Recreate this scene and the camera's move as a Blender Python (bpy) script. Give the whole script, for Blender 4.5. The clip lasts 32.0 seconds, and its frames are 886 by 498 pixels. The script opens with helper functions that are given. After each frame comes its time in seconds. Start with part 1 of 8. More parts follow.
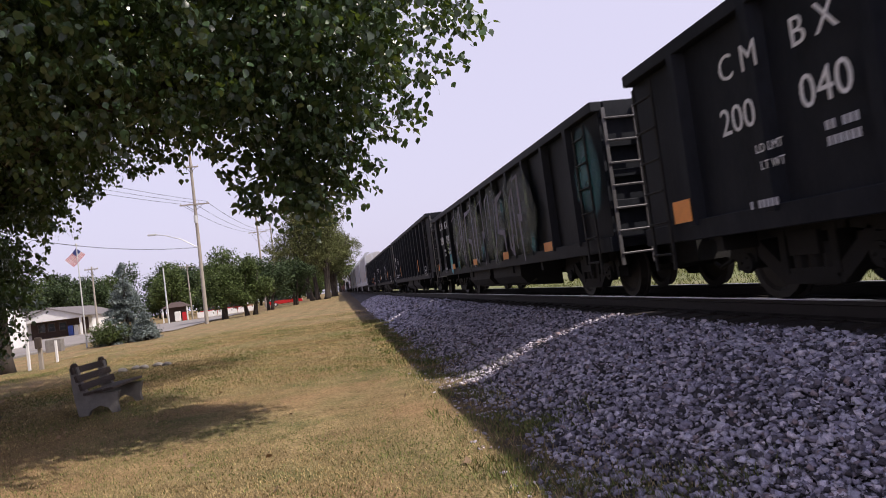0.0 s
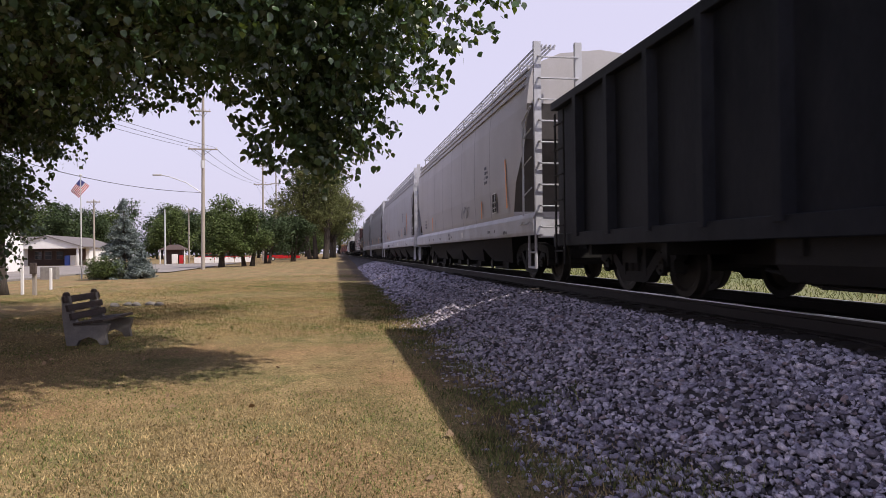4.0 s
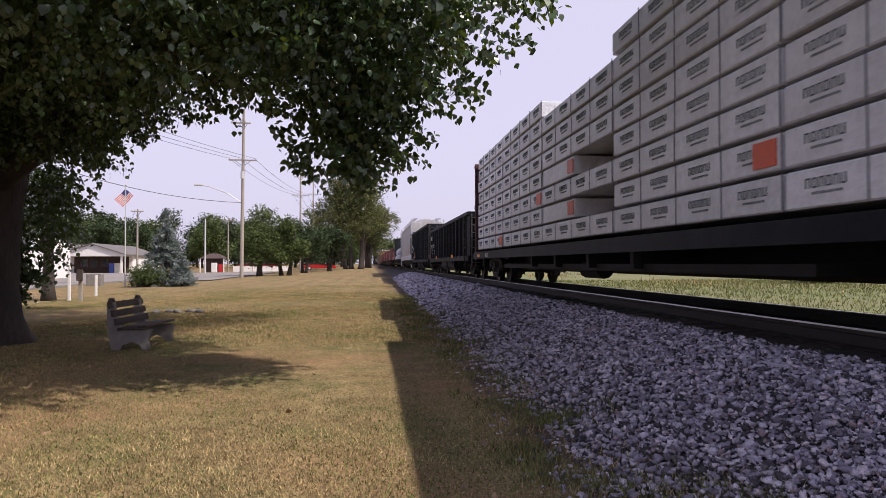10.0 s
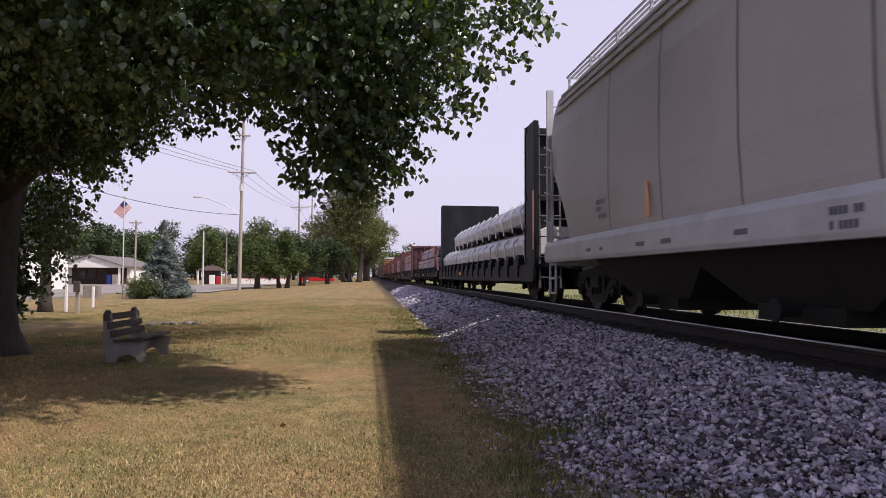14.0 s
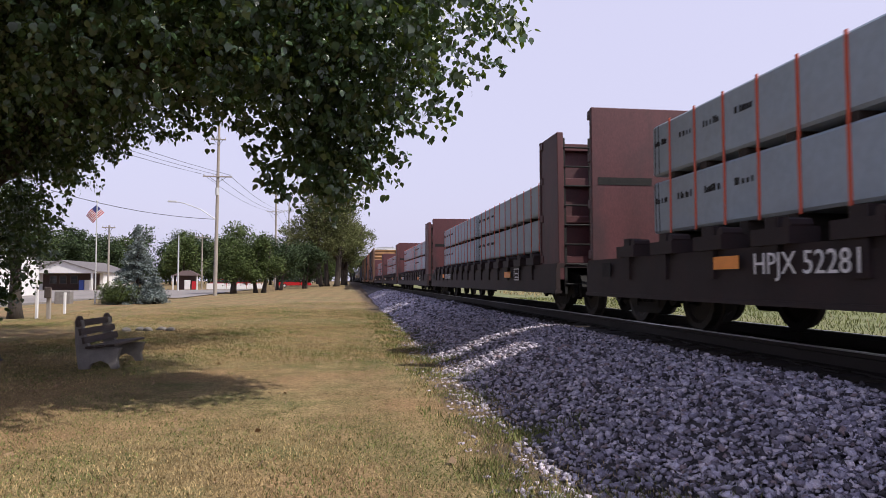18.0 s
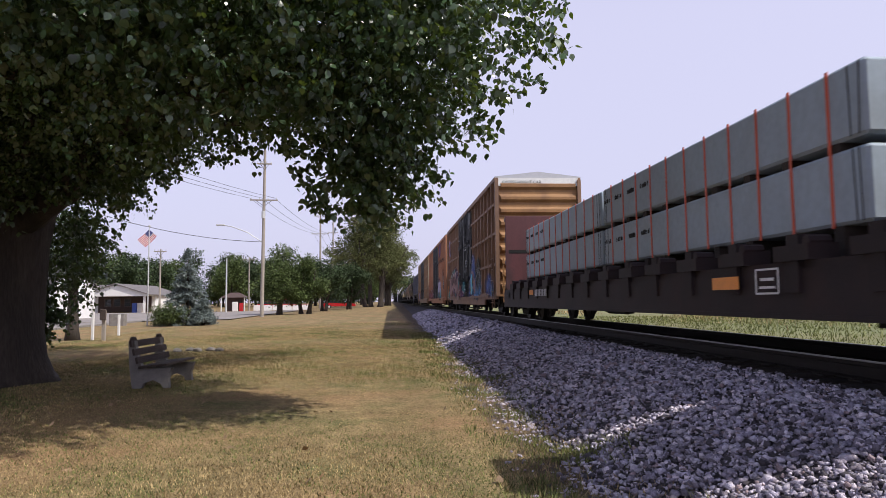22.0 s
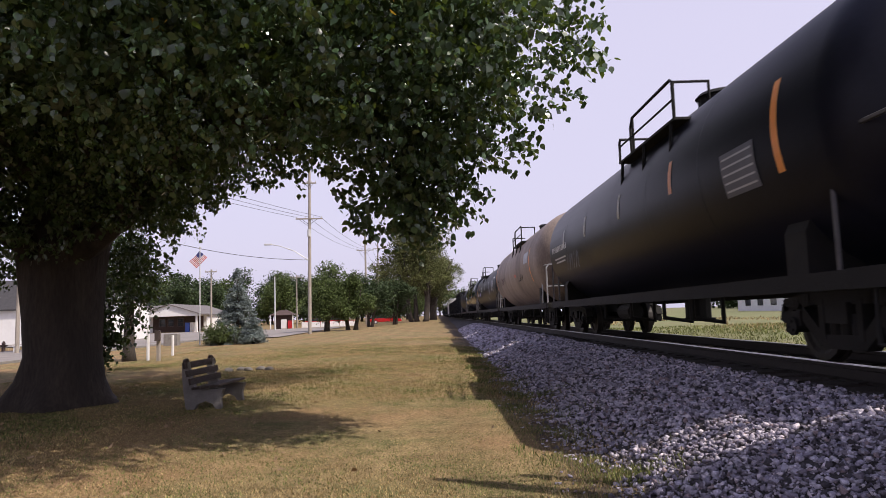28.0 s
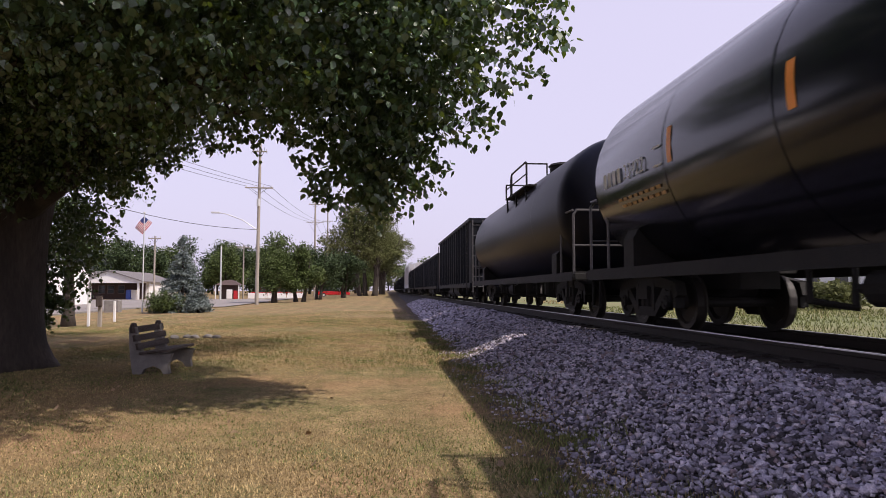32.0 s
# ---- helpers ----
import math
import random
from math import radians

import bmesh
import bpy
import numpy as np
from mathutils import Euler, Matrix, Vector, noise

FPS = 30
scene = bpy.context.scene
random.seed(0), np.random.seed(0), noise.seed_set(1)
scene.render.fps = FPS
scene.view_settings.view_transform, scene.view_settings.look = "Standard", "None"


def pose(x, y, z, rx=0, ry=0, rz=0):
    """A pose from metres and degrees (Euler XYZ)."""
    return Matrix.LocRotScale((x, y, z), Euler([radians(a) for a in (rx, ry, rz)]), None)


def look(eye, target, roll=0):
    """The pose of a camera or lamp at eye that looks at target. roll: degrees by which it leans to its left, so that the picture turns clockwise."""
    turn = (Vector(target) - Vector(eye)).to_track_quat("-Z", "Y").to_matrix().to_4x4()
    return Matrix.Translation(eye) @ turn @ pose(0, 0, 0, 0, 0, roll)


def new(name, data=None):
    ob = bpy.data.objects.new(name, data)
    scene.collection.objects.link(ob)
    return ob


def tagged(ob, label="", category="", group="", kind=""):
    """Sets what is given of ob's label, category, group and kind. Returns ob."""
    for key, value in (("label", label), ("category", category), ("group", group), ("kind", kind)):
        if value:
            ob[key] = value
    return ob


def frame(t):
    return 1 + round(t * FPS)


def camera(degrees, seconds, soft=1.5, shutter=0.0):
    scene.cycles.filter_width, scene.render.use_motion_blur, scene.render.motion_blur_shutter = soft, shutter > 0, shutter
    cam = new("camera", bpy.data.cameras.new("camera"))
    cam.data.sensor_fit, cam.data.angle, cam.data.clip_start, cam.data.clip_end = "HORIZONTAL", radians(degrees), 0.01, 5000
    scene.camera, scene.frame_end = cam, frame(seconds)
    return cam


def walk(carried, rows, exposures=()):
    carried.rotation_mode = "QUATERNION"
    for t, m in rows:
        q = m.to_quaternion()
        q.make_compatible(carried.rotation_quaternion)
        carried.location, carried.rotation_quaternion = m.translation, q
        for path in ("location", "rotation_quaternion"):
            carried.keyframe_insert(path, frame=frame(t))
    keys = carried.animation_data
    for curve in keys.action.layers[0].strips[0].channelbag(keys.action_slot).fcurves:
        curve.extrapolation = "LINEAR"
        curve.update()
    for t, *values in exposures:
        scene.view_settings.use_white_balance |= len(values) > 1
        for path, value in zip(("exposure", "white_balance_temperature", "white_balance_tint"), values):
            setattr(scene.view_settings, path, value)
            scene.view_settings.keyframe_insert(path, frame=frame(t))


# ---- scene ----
# ---- camera: hand-held, standing on the lawn beside the track ----
cam = camera(66.26, 32.0, soft=0.6, shutter=0.08)
# seconds, x, y, z, yaw, pitch, roll
PATH_ROWS = [
    (0.0, 0.050, -0.024, 1.539, -9.390, 2.404, -7.433),
    (0.5, 0.098, -0.003, 1.482, -10.526, -2.116, 0.116),
    (1.0, 0.093, -0.043, 1.496, -9.503, -0.510, 1.940),
    (1.5, 0.053, -0.000, 1.509, -9.254, -0.807, 1.459),
    (2.0, 0.009, 0.091, 1.523, -11.502, -1.096, -0.316),
    (2.5, 0.043, 0.088, 1.533, -7.996, 4.376, -4.463),
    (3.0, 0.036, 0.070, 1.528, -10.504, 0.463, 0.156),
    (3.5, 0.021, 0.079, 1.519, -9.832, 0.038, -0.180),
    (5.5, 0.033, 0.031, 1.501, -7.707, 2.094, -0.470),
    (6.0, 0.045, -0.017, 1.502, -7.412, 2.357, 0.078),
    (6.5, 0.013, 0.007, 1.495, -7.885, 1.539, 0.880),
    (7.0, 0.012, -0.009, 1.515, -6.071, 1.282, 0.379),
    (7.5, 0.008, -0.018, 1.508, -5.143, 1.400, 0.685),
    (8.0, 0.005, 0.002, 1.509, -5.324, 1.754, 0.989),
    (8.5, -0.001, 0.002, 1.535, -6.104, 3.142, 1.236),
    (9.0, -0.002, 0.001, 1.495, -4.818, 2.538, 0.714),
    (9.5, -0.014, 0.031, 1.507, -5.675, 2.113, 0.292),
    (10.0, 0.008, 0.036, 1.495, -6.247, 1.213, -0.144),
    (10.5, 0.014, 0.047, 1.504, -7.120, 1.806, 0.672),
    (11.0, 0.017, 0.033, 1.510, -6.117, 2.048, -0.021),
    (11.5, 0.020, 0.028, 1.499, -5.453, 1.607, 0.417),
    (12.0, 0.023, 0.018, 1.495, -6.129, 1.503, 0.335),
    (12.5, 0.020, 0.054, 1.510, -6.111, 1.737, 0.062),
    (13.0, 0.034, 0.005, 1.500, -6.843, 1.732, 0.299),
    (13.5, 0.014, 0.031, 1.517, -6.789, 2.153, 0.463),
    (14.0, 0.033, 0.001, 1.506, -6.377, 2.353, 0.238),
    (14.5, 0.062, -0.000, 1.476, -7.124, 1.362, 1.508),
    (16.5, 0.064, -0.025, 1.503, -7.705, 2.211, -0.647),
    (17.0, 0.069, -0.029, 1.490, -8.813, 2.634, -0.893),
    (17.5, 0.059, -0.037, 1.499, -9.040, 2.620, -0.188),
    (18.0, 0.059, -0.041, 1.505, -8.224, 2.672, -0.082),
    (18.5, 0.060, -0.045, 1.499, -8.195, 3.117, 0.045),
    (19.0, 0.067, -0.078, 1.490, -7.807, 2.973, 0.077),
    (19.5, 0.061, -0.003, 1.493, -8.511, 2.878, 0.237),
    (20.0, 0.057, 0.021, 1.508, -8.821, 3.375, -0.232),
    (20.5, 0.047, 0.010, 1.503, -7.236, 4.301, -0.002),
    (21.0, 0.049, 0.013, 1.497, -7.202, 4.543, 0.126),
    (21.5, 0.043, -0.043, 1.505, -5.948, 5.019, -0.092),
    (22.0, 0.049, -0.046, 1.479, -4.634, 4.374, -0.592),
    (22.5, 0.042, -0.055, 1.491, -4.346, 4.612, -0.409),
    (23.0, -0.001, -0.015, 1.488, -5.497, 3.748, 0.385),
    (23.5, -0.048, 0.003, 1.491, -5.923, 4.876, -0.024),
    (24.0, -0.083, 0.019, 1.494, -6.337, 4.909, 0.856),
    (24.5, -0.092, 0.014, 1.493, -6.716, 4.791, 0.655),
    (26.5, 0.072, -0.044, 1.482, -8.625, 4.013, 0.361),
    (27.0, 0.086, -0.024, 1.471, -6.914, 2.189, 0.746),
    (27.5, 0.130, -0.040, 1.523, -3.051, 5.680, -0.763),
    (28.0, 0.063, -0.050, 1.541, -0.924, 5.559, -1.838),
    (28.5, -0.054, -0.046, 1.578, 0.425, 6.641, -3.579),
    (28.7, -0.105, -0.107, 1.541, 0.474, 4.632, -3.178),
    (29.0, -0.103, -0.170, 1.514, 5.014, 5.980, -4.232),
    (29.5, 0.008, -0.243, 1.469, 7.496, 3.030, -0.828),
    (30.0, -0.002, -0.217, 1.496, -1.765, 2.342, 1.693),
    (30.5, -0.059, -0.191, 1.507, -1.144, 2.027, -0.477),
    (31.0, 0.013, -0.190, 1.486, -4.495, 2.471, 2.359),
    (31.5, 0.025, -0.178, 1.502, -4.408, 2.215, 1.025),
    (32.0, -0.040, -0.152, 1.474, -5.112, 3.473, -0.134),
]


def held(x, y, z, yaw, pitch, roll):
    return pose(x, y, z, 0, 0, yaw) @ pose(0, 0, 0, 90 + pitch) @ pose(0, 0, 0, 0, 0, roll)


walk(cam, [(t, held(*r)) for t, *r in PATH_ROWS], exposures=[
    (0.0, 0.02, 6430, 13), (15.5, 0.0, 6430, 14), (17.5, -0.02, 6230, 12), (19.5, -0.02, 6150, 10), (22.2, -0.02, 6150, 10), (23.5, 0.01, 6400, 11), (28.0, 0.0, 6440, 13), (32.0, 0.03, 6420, 16)])

# ---- sky and sun: hazy summer midday, sun high behind and to the right ----
SUN = Vector((0.70, -0.43, 1.0)).normalized()
world = bpy.data.worlds.new("sky")
scene.world = world
world.use_nodes = True
wn = world.node_tree.nodes
sky = wn.new("ShaderNodeTexSky")
sky.sky_type = "NISHITA"
sky.sun_disc = False
sky.sun_elevation = math.asin(SUN.z)
sky.sun_rotation = math.atan2(SUN.x, SUN.y)
sky.air_density, sky.dust_density, sky.ozone_density, sky.altitude = 1.0, 6.0, 2.0, 200
wn["Background"].inputs["Strength"].default_value = 0.14
haze = wn.new("ShaderNodeMix")   # even summer haze over the whole sky
haze.data_type = "RGBA"
haze.inputs["Factor"].default_value = 0.78
co = wn.new("ShaderNodeTexCoord")   # hazy air is brightest low down and dims towards the zenith
sep = wn.new("ShaderNodeSeparateXYZ")
dim = wn.new("ShaderNodeMapRange")
dim.interpolation_type = "SMOOTHSTEP"
dim.inputs["From Min"].default_value, dim.inputs["From Max"].default_value = 0.35, 1.0
dim.inputs["To Min"].default_value, dim.inputs["To Max"].default_value = 1.0, 0.0
mild = wn.new("ShaderNodeMix")
mild.data_type, mild.blend_type = "RGBA", "MULTIPLY"
mild.inputs["Factor"].default_value = 1
mild.inputs["A"].default_value = (6.1, 5.75, 7.2, 1)
deep = wn.new("ShaderNodeMix")   # and turns bluer overhead
deep.data_type = "RGBA"
deep.inputs["A"].default_value, deep.inputs["B"].default_value = (0.27, 0.33, 0.50, 1), (1, 1, 1, 1)
world.node_tree.links.new(co.outputs["Generated"], sep.inputs[0])
world.node_tree.links.new(sep.outputs["Z"], dim.inputs["Value"])
world.node_tree.links.new(dim.outputs["Result"], deep.inputs["Factor"])
world.node_tree.links.new(deep.outputs["Result"], mild.inputs["B"])
world.node_tree.links.new(mild.outputs["Result"], haze.inputs["B"])
world.node_tree.links.new(sky.outputs["Color"], haze.inputs["A"])
world.node_tree.links.new(haze.outputs["Result"], wn["Background"].inputs["Color"])
sun_data = bpy.data.lights.new("sun", "SUN")
sun_data.energy, sun_data.angle, sun_data.color = 5.0, radians(0.6), (1.0, 0.91, 0.80)
new("sun", sun_data).matrix_world = look(SUN * 100, (0, 0, 0))


# ---- materials ----
def material(name, base, rough=0.7, metal=0.0, vary=0.25, scale=6.0, fine=60.0, bump=0.15, stain=None,
             stain_scale=0.9, stain_amount=0.5, stretch=(1, 1, 1), island=0.0, each=0.0, spec=0.5):
    """A worn surface: coarse and fine mottling of the base colour, stains with a shape of their own, fine relief."""
    m = bpy.data.materials.new(name)
    m.use_nodes = True
    nt = m.node_tree
    n, link = nt.nodes, nt.links.new
    b = n["Principled BSDF"]
    b.inputs["Roughness"].default_value, b.inputs["Metallic"].default_value = rough, metal
    b.inputs["Specular IOR Level"].default_value = spec
    co = n.new("ShaderNodeTexCoord")
    mp = n.new("ShaderNodeMapping")
    mp.inputs["Scale"].default_value = stretch
    link(co.outputs["Object"], mp.inputs["Vector"])
    n1, n2 = n.new("ShaderNodeTexNoise"), n.new("ShaderNodeTexNoise")
    for node, sc in ((n1, scale), (n2, fine)):
        node.inputs["Scale"].default_value = sc
        node.inputs["Detail"].default_value = 5
        link(mp.outputs["Vector"], node.inputs["Vector"])
    add = n.new("ShaderNodeMath")
    add.operation = "ADD"
    link(n1.outputs["Fac"], add.inputs[0])
    link(n2.outputs["Fac"], add.inputs[1])
    ramp = n.new("ShaderNodeMapRange")
    ramp.inputs["From Min"].default_value, ramp.inputs["From Max"].default_value = 0.6, 1.4
    ramp.inputs["To Min"].default_value, ramp.inputs["To Max"].default_value = 1 - vary, 1 + vary
    link(add.outputs[0], ramp.inputs["Value"])
    mul = n.new("ShaderNodeMix")
    mul.data_type, mul.blend_type = "RGBA", "MULTIPLY"
    mul.inputs["Factor"].default_value = 1
    mul.inputs["A"].default_value = (*base, 1)
    link(ramp.outputs["Result"], mul.inputs["B"])
    col = mul.outputs["Result"]
    if stain:
        n3 = n.new("ShaderNodeTexNoise")
        n3.inputs["Scale"].default_value, n3.inputs["Detail"].default_value = stain_scale, 7
        n3.inputs["Roughness"].default_value = 0.65
        link(mp.outputs["Vector"], n3.inputs["Vector"])
        r3 = n.new("ShaderNodeMapRange")
        r3.inputs["From Min"].default_value, r3.inputs["From Max"].default_value = 0.45, 0.72
        r3.inputs["To Max"].default_value = stain_amount
        link(n3.outputs["Fac"], r3.inputs["Value"])
        mx = n.new("ShaderNodeMix")
        mx.data_type = "RGBA"
        link(r3.outputs["Result"], mx.inputs["Factor"])
        link(col, mx.inputs["A"])
        mx.inputs["B"].default_value = (*stain, 1)
        col = mx.outputs["Result"]
    if island or each:
        info = n.new("ShaderNodeNewGeometry") if island else n.new("ShaderNodeObjectInfo")
        r4 = n.new("ShaderNodeMapRange")
        r4.inputs["To Min"].default_value, r4.inputs["To Max"].default_value = 1 - (island or each), 1 + (island or each)
        link(info.outputs["Random Per Island" if island else "Random"], r4.inputs["Value"])
        m4 = n.new("ShaderNodeMix")
        m4.data_type, m4.blend_type = "RGBA", "MULTIPLY"
        m4.inputs["Factor"].default_value = 1
        link(col, m4.inputs["A"])
        link(r4.outputs["Result"], m4.inputs["B"])
        col = m4.outputs["Result"]
    link(col, b.inputs["Base Color"])
    if bump:
        bp = n.new("ShaderNodeBump")
        bp.inputs["Strength"].default_value, bp.inputs["Distance"].default_value = bump, 0.02
        link(add.outputs[0], bp.inputs["Height"])
        link(bp.outputs["Normal"], b.inputs["Normal"])
    return m


# ---- mesh helpers ----
def box(bm, x0, x1, y0, y1, z0, z1):
    v = [bm.verts.new((x, y, z)) for x in (x0, x1) for y in (y0, y1) for z in (z0, z1)]
    for f in ((0, 1, 3, 2), (4, 6, 7, 5), (0, 4, 5, 1), (2, 3, 7, 6), (0, 2, 6, 4), (1, 5, 7, 3)):
        bm.faces.new([v[i] for i in f])
    return v


def turned(bm, verts, m):
    bmesh.ops.transform(bm, matrix=m, verts=verts)
    return verts


def tube(bm, a, b, r0, r1=None, n=8, cap=True):
    """A tapered bar from a to b."""
    a, b = Vector(a), Vector(b)
    r1 = r0 if r1 is None else r1
    d = (b - a).normalized()
    u = d.orthogonal().normalized()
    w = d.cross(u)
    rings = []
    for p, r in ((a, r0), (b, r1)):
        rings.append([bm.verts.new(p + (u * math.cos(2 * math.pi * i / n) + w * math.sin(2 * math.pi * i / n)) * r) for i in range(n)])
    for i in range(n):
        bm.faces.new((rings[0][i], rings[0][(i + 1) % n], rings[1][(i + 1) % n], rings[1][i]))
    if cap:
        bm.faces.new(rings[0][::-1])
        bm.faces.new(rings[1])
    return rings[0] + rings[1]


def pipe(bm, points, r, n=6):
    """A bent bar through the points, in one piece."""
    pts = [Vector(p) for p in points]
    rings = []
    u = None
    for i, p in enumerate(pts):
        d0 = (p - pts[i - 1]).normalized() if i else (pts[1] - p).normalized()
        d1 = (pts[i + 1] - p).normalized() if i + 1 < len(pts) else d0
        d = (d0 + d1)
        d = d.normalized() if d.length > 1e-4 else d0
        u = d.orthogonal().normalized() if u is None else (u - d * u.dot(d)).normalized()
        w = d.cross(u)
        k = min(1.5, 1 / max(.5, d.dot(d0)))
        rings.append([bm.verts.new(p + (u * math.cos(2 * math.pi * j / n) + w * math.sin(2 * math.pi * j / n)) * r * k) for j in range(n)])
    for a, b in zip(rings, rings[1:]):
        for j in range(n):
            bm.faces.new((a[j], a[(j + 1) % n], b[(j + 1) % n], b[j]))
    bm.faces.new(rings[0][::-1])
    bm.faces.new(rings[-1])


def extrude_y(bm, outline, y0, y1):
    """A prism along y from an outline of (x, z), counter-clockwise seen from -y."""
    a = [bm.verts.new((x, y0, z)) for x, z in outline]
    b = [bm.verts.new((x, y1, z)) for x, z in outline]
    k = len(outline)
    for i in range(k):
        bm.faces.new((a[i], a[(i + 1) % k], b[(i + 1) % k], b[i]))
    bm.faces.new(a[::-1])
    bm.faces.new(b)


def mesh_of(name, bm, mat, smooth=False, bevel=0.0):
    if bevel:
        bmesh.ops.bevel(bm, geom=bm.edges[:], offset=bevel, segments=1, affect="EDGES", clamp_overlap=True)
    bmesh.ops.recalc_face_normals(bm, faces=bm.faces[:])
    me = bpy.data.meshes.new(name)
    bm.to_mesh(me)
    bm.free()
    me.materials.append(mat)
    if smooth:
        me.polygons.foreach_set("use_smooth", [True] * len(me.polygons))
    return me


def put(name, me, parent=None, m=None, label=""):
    ob = new(name, me)
    if parent:
        ob.parent = parent
    if m is not None:
        ob.matrix_basis = m
    if label:
        ob["label"] = label
    return ob


def part(name, bm, mat, parent, label="", smooth=False, bevel=0.0):
    return put(name, mesh_of(name, bm, mat, smooth, bevel), parent, None, label)


def soup(name, verts, faces, mat):
    """A mesh from numpy arrays of vertices and equal-sized faces."""
    me = bpy.data.meshes.new(name)
    k = faces.shape[1]
    me.vertices.add(len(verts))
    me.vertices.foreach_set("co", np.ascontiguousarray(verts, dtype=np.float32).ravel())
    me.loops.add(faces.size)
    me.loops.foreach_set("vertex_index", np.ascontiguousarray(faces, dtype=np.int32).ravel())
    me.polygons.add(len(faces))
    me.polygons.foreach_set("loop_start", np.arange(0, faces.size, k, dtype=np.int32))
    me.update(calc_edges=True)
    me.materials.append(mat)
    return me


def thing(name, label, category, m=None, group="", kind=""):
    ob = new(name)
    if m is not None:
        ob.matrix_basis = m
    return tagged(ob, label, category, group, kind)


# ---- surfaces of the place ----
RAIL_Z, TRACK_X = 0.86, 5.42
STONE = material("ballast_stone", (0.42, 0.388, 0.430), 0.9, vary=0.5, scale=9, fine=90, bump=0.5, island=0.30)


def stone_tints(m):
    """Each stone its own kind of rock: dark trap, violet-grey, brown, and a few pale ones."""
    n, link = m.node_tree.nodes, m.node_tree.links.new
    b = n["Principled BSDF"]
    old = b.inputs["Base Color"].links[0].from_socket
    geo = n.new("ShaderNodeNewGeometry")
    ramp = n.new("ShaderNodeValToRGB")
    ramp.color_ramp.interpolation = "CONSTANT"
    tints = ((0.0, (.20, .19, .20)), (.13, (.48, .45, .48)), (.27, (.95, .95, 1.0)), (.45, (.68, .66, .74)), (.60, (1.15, 1.15, 1.2)), (.74, (.60, .50, .47)), (.80, (1.22, 1.18, 1.17)), (.92, (.85, .84, .92)))
    for i, (p, c) in enumerate(tints):
        e = ramp.color_ramp.elements[i] if i < 2 else ramp.color_ramp.elements.new(p)
        e.position, e.color = p, (*c, 1)
    link(geo.outputs["Random Per Island"], ramp.inputs["Fac"])
    mul = n.new("ShaderNodeMix")
    mul.data_type, mul.blend_type = "RGBA", "MULTIPLY"
    mul.inputs["Factor"].default_value = 1
    link(old, mul.inputs["A"])
    link(ramp.outputs["Color"], mul.inputs["B"])
    link(mul.outputs["Result"], b.inputs["Base Color"])


stone_tints(STONE)
BALLAST = material("ballast_bed", (0.045, 0.038, 0.040), 0.95, vary=0.55, scale=14, fine=42, bump=1.0, stain=(0.028, 0.023, 0.022), stain_scale=3.0, stain_amount=0.5)
STEEL = material("rail_steel", (0.020, 0.015, 0.013), 0.75, 0.0, vary=0.3, scale=8)
RAIL_TOP = material("polished_rail", (0.36, 0.34, 0.33), 0.30, 1.0, vary=0.08, bump=0.02)
TIE = material("creosoted_wood", (0.040, 0.031, 0.027), 0.9, vary=0.4, scale=4, stretch=(1, 8, 8), bump=0.4)
BLADE = material("dry_grass_blades", (0.33, 0.25, 0.125), 0.85, vary=0.45, scale=1.1, fine=8, bump=0, island=0.5, spec=0.2)
GREEN_BLADE = material("green_grass_blades", (0.150, 0.165, 0.055), 0.85, vary=0.35, scale=1.4, fine=8, bump=0, island=0.55, spec=0.2)


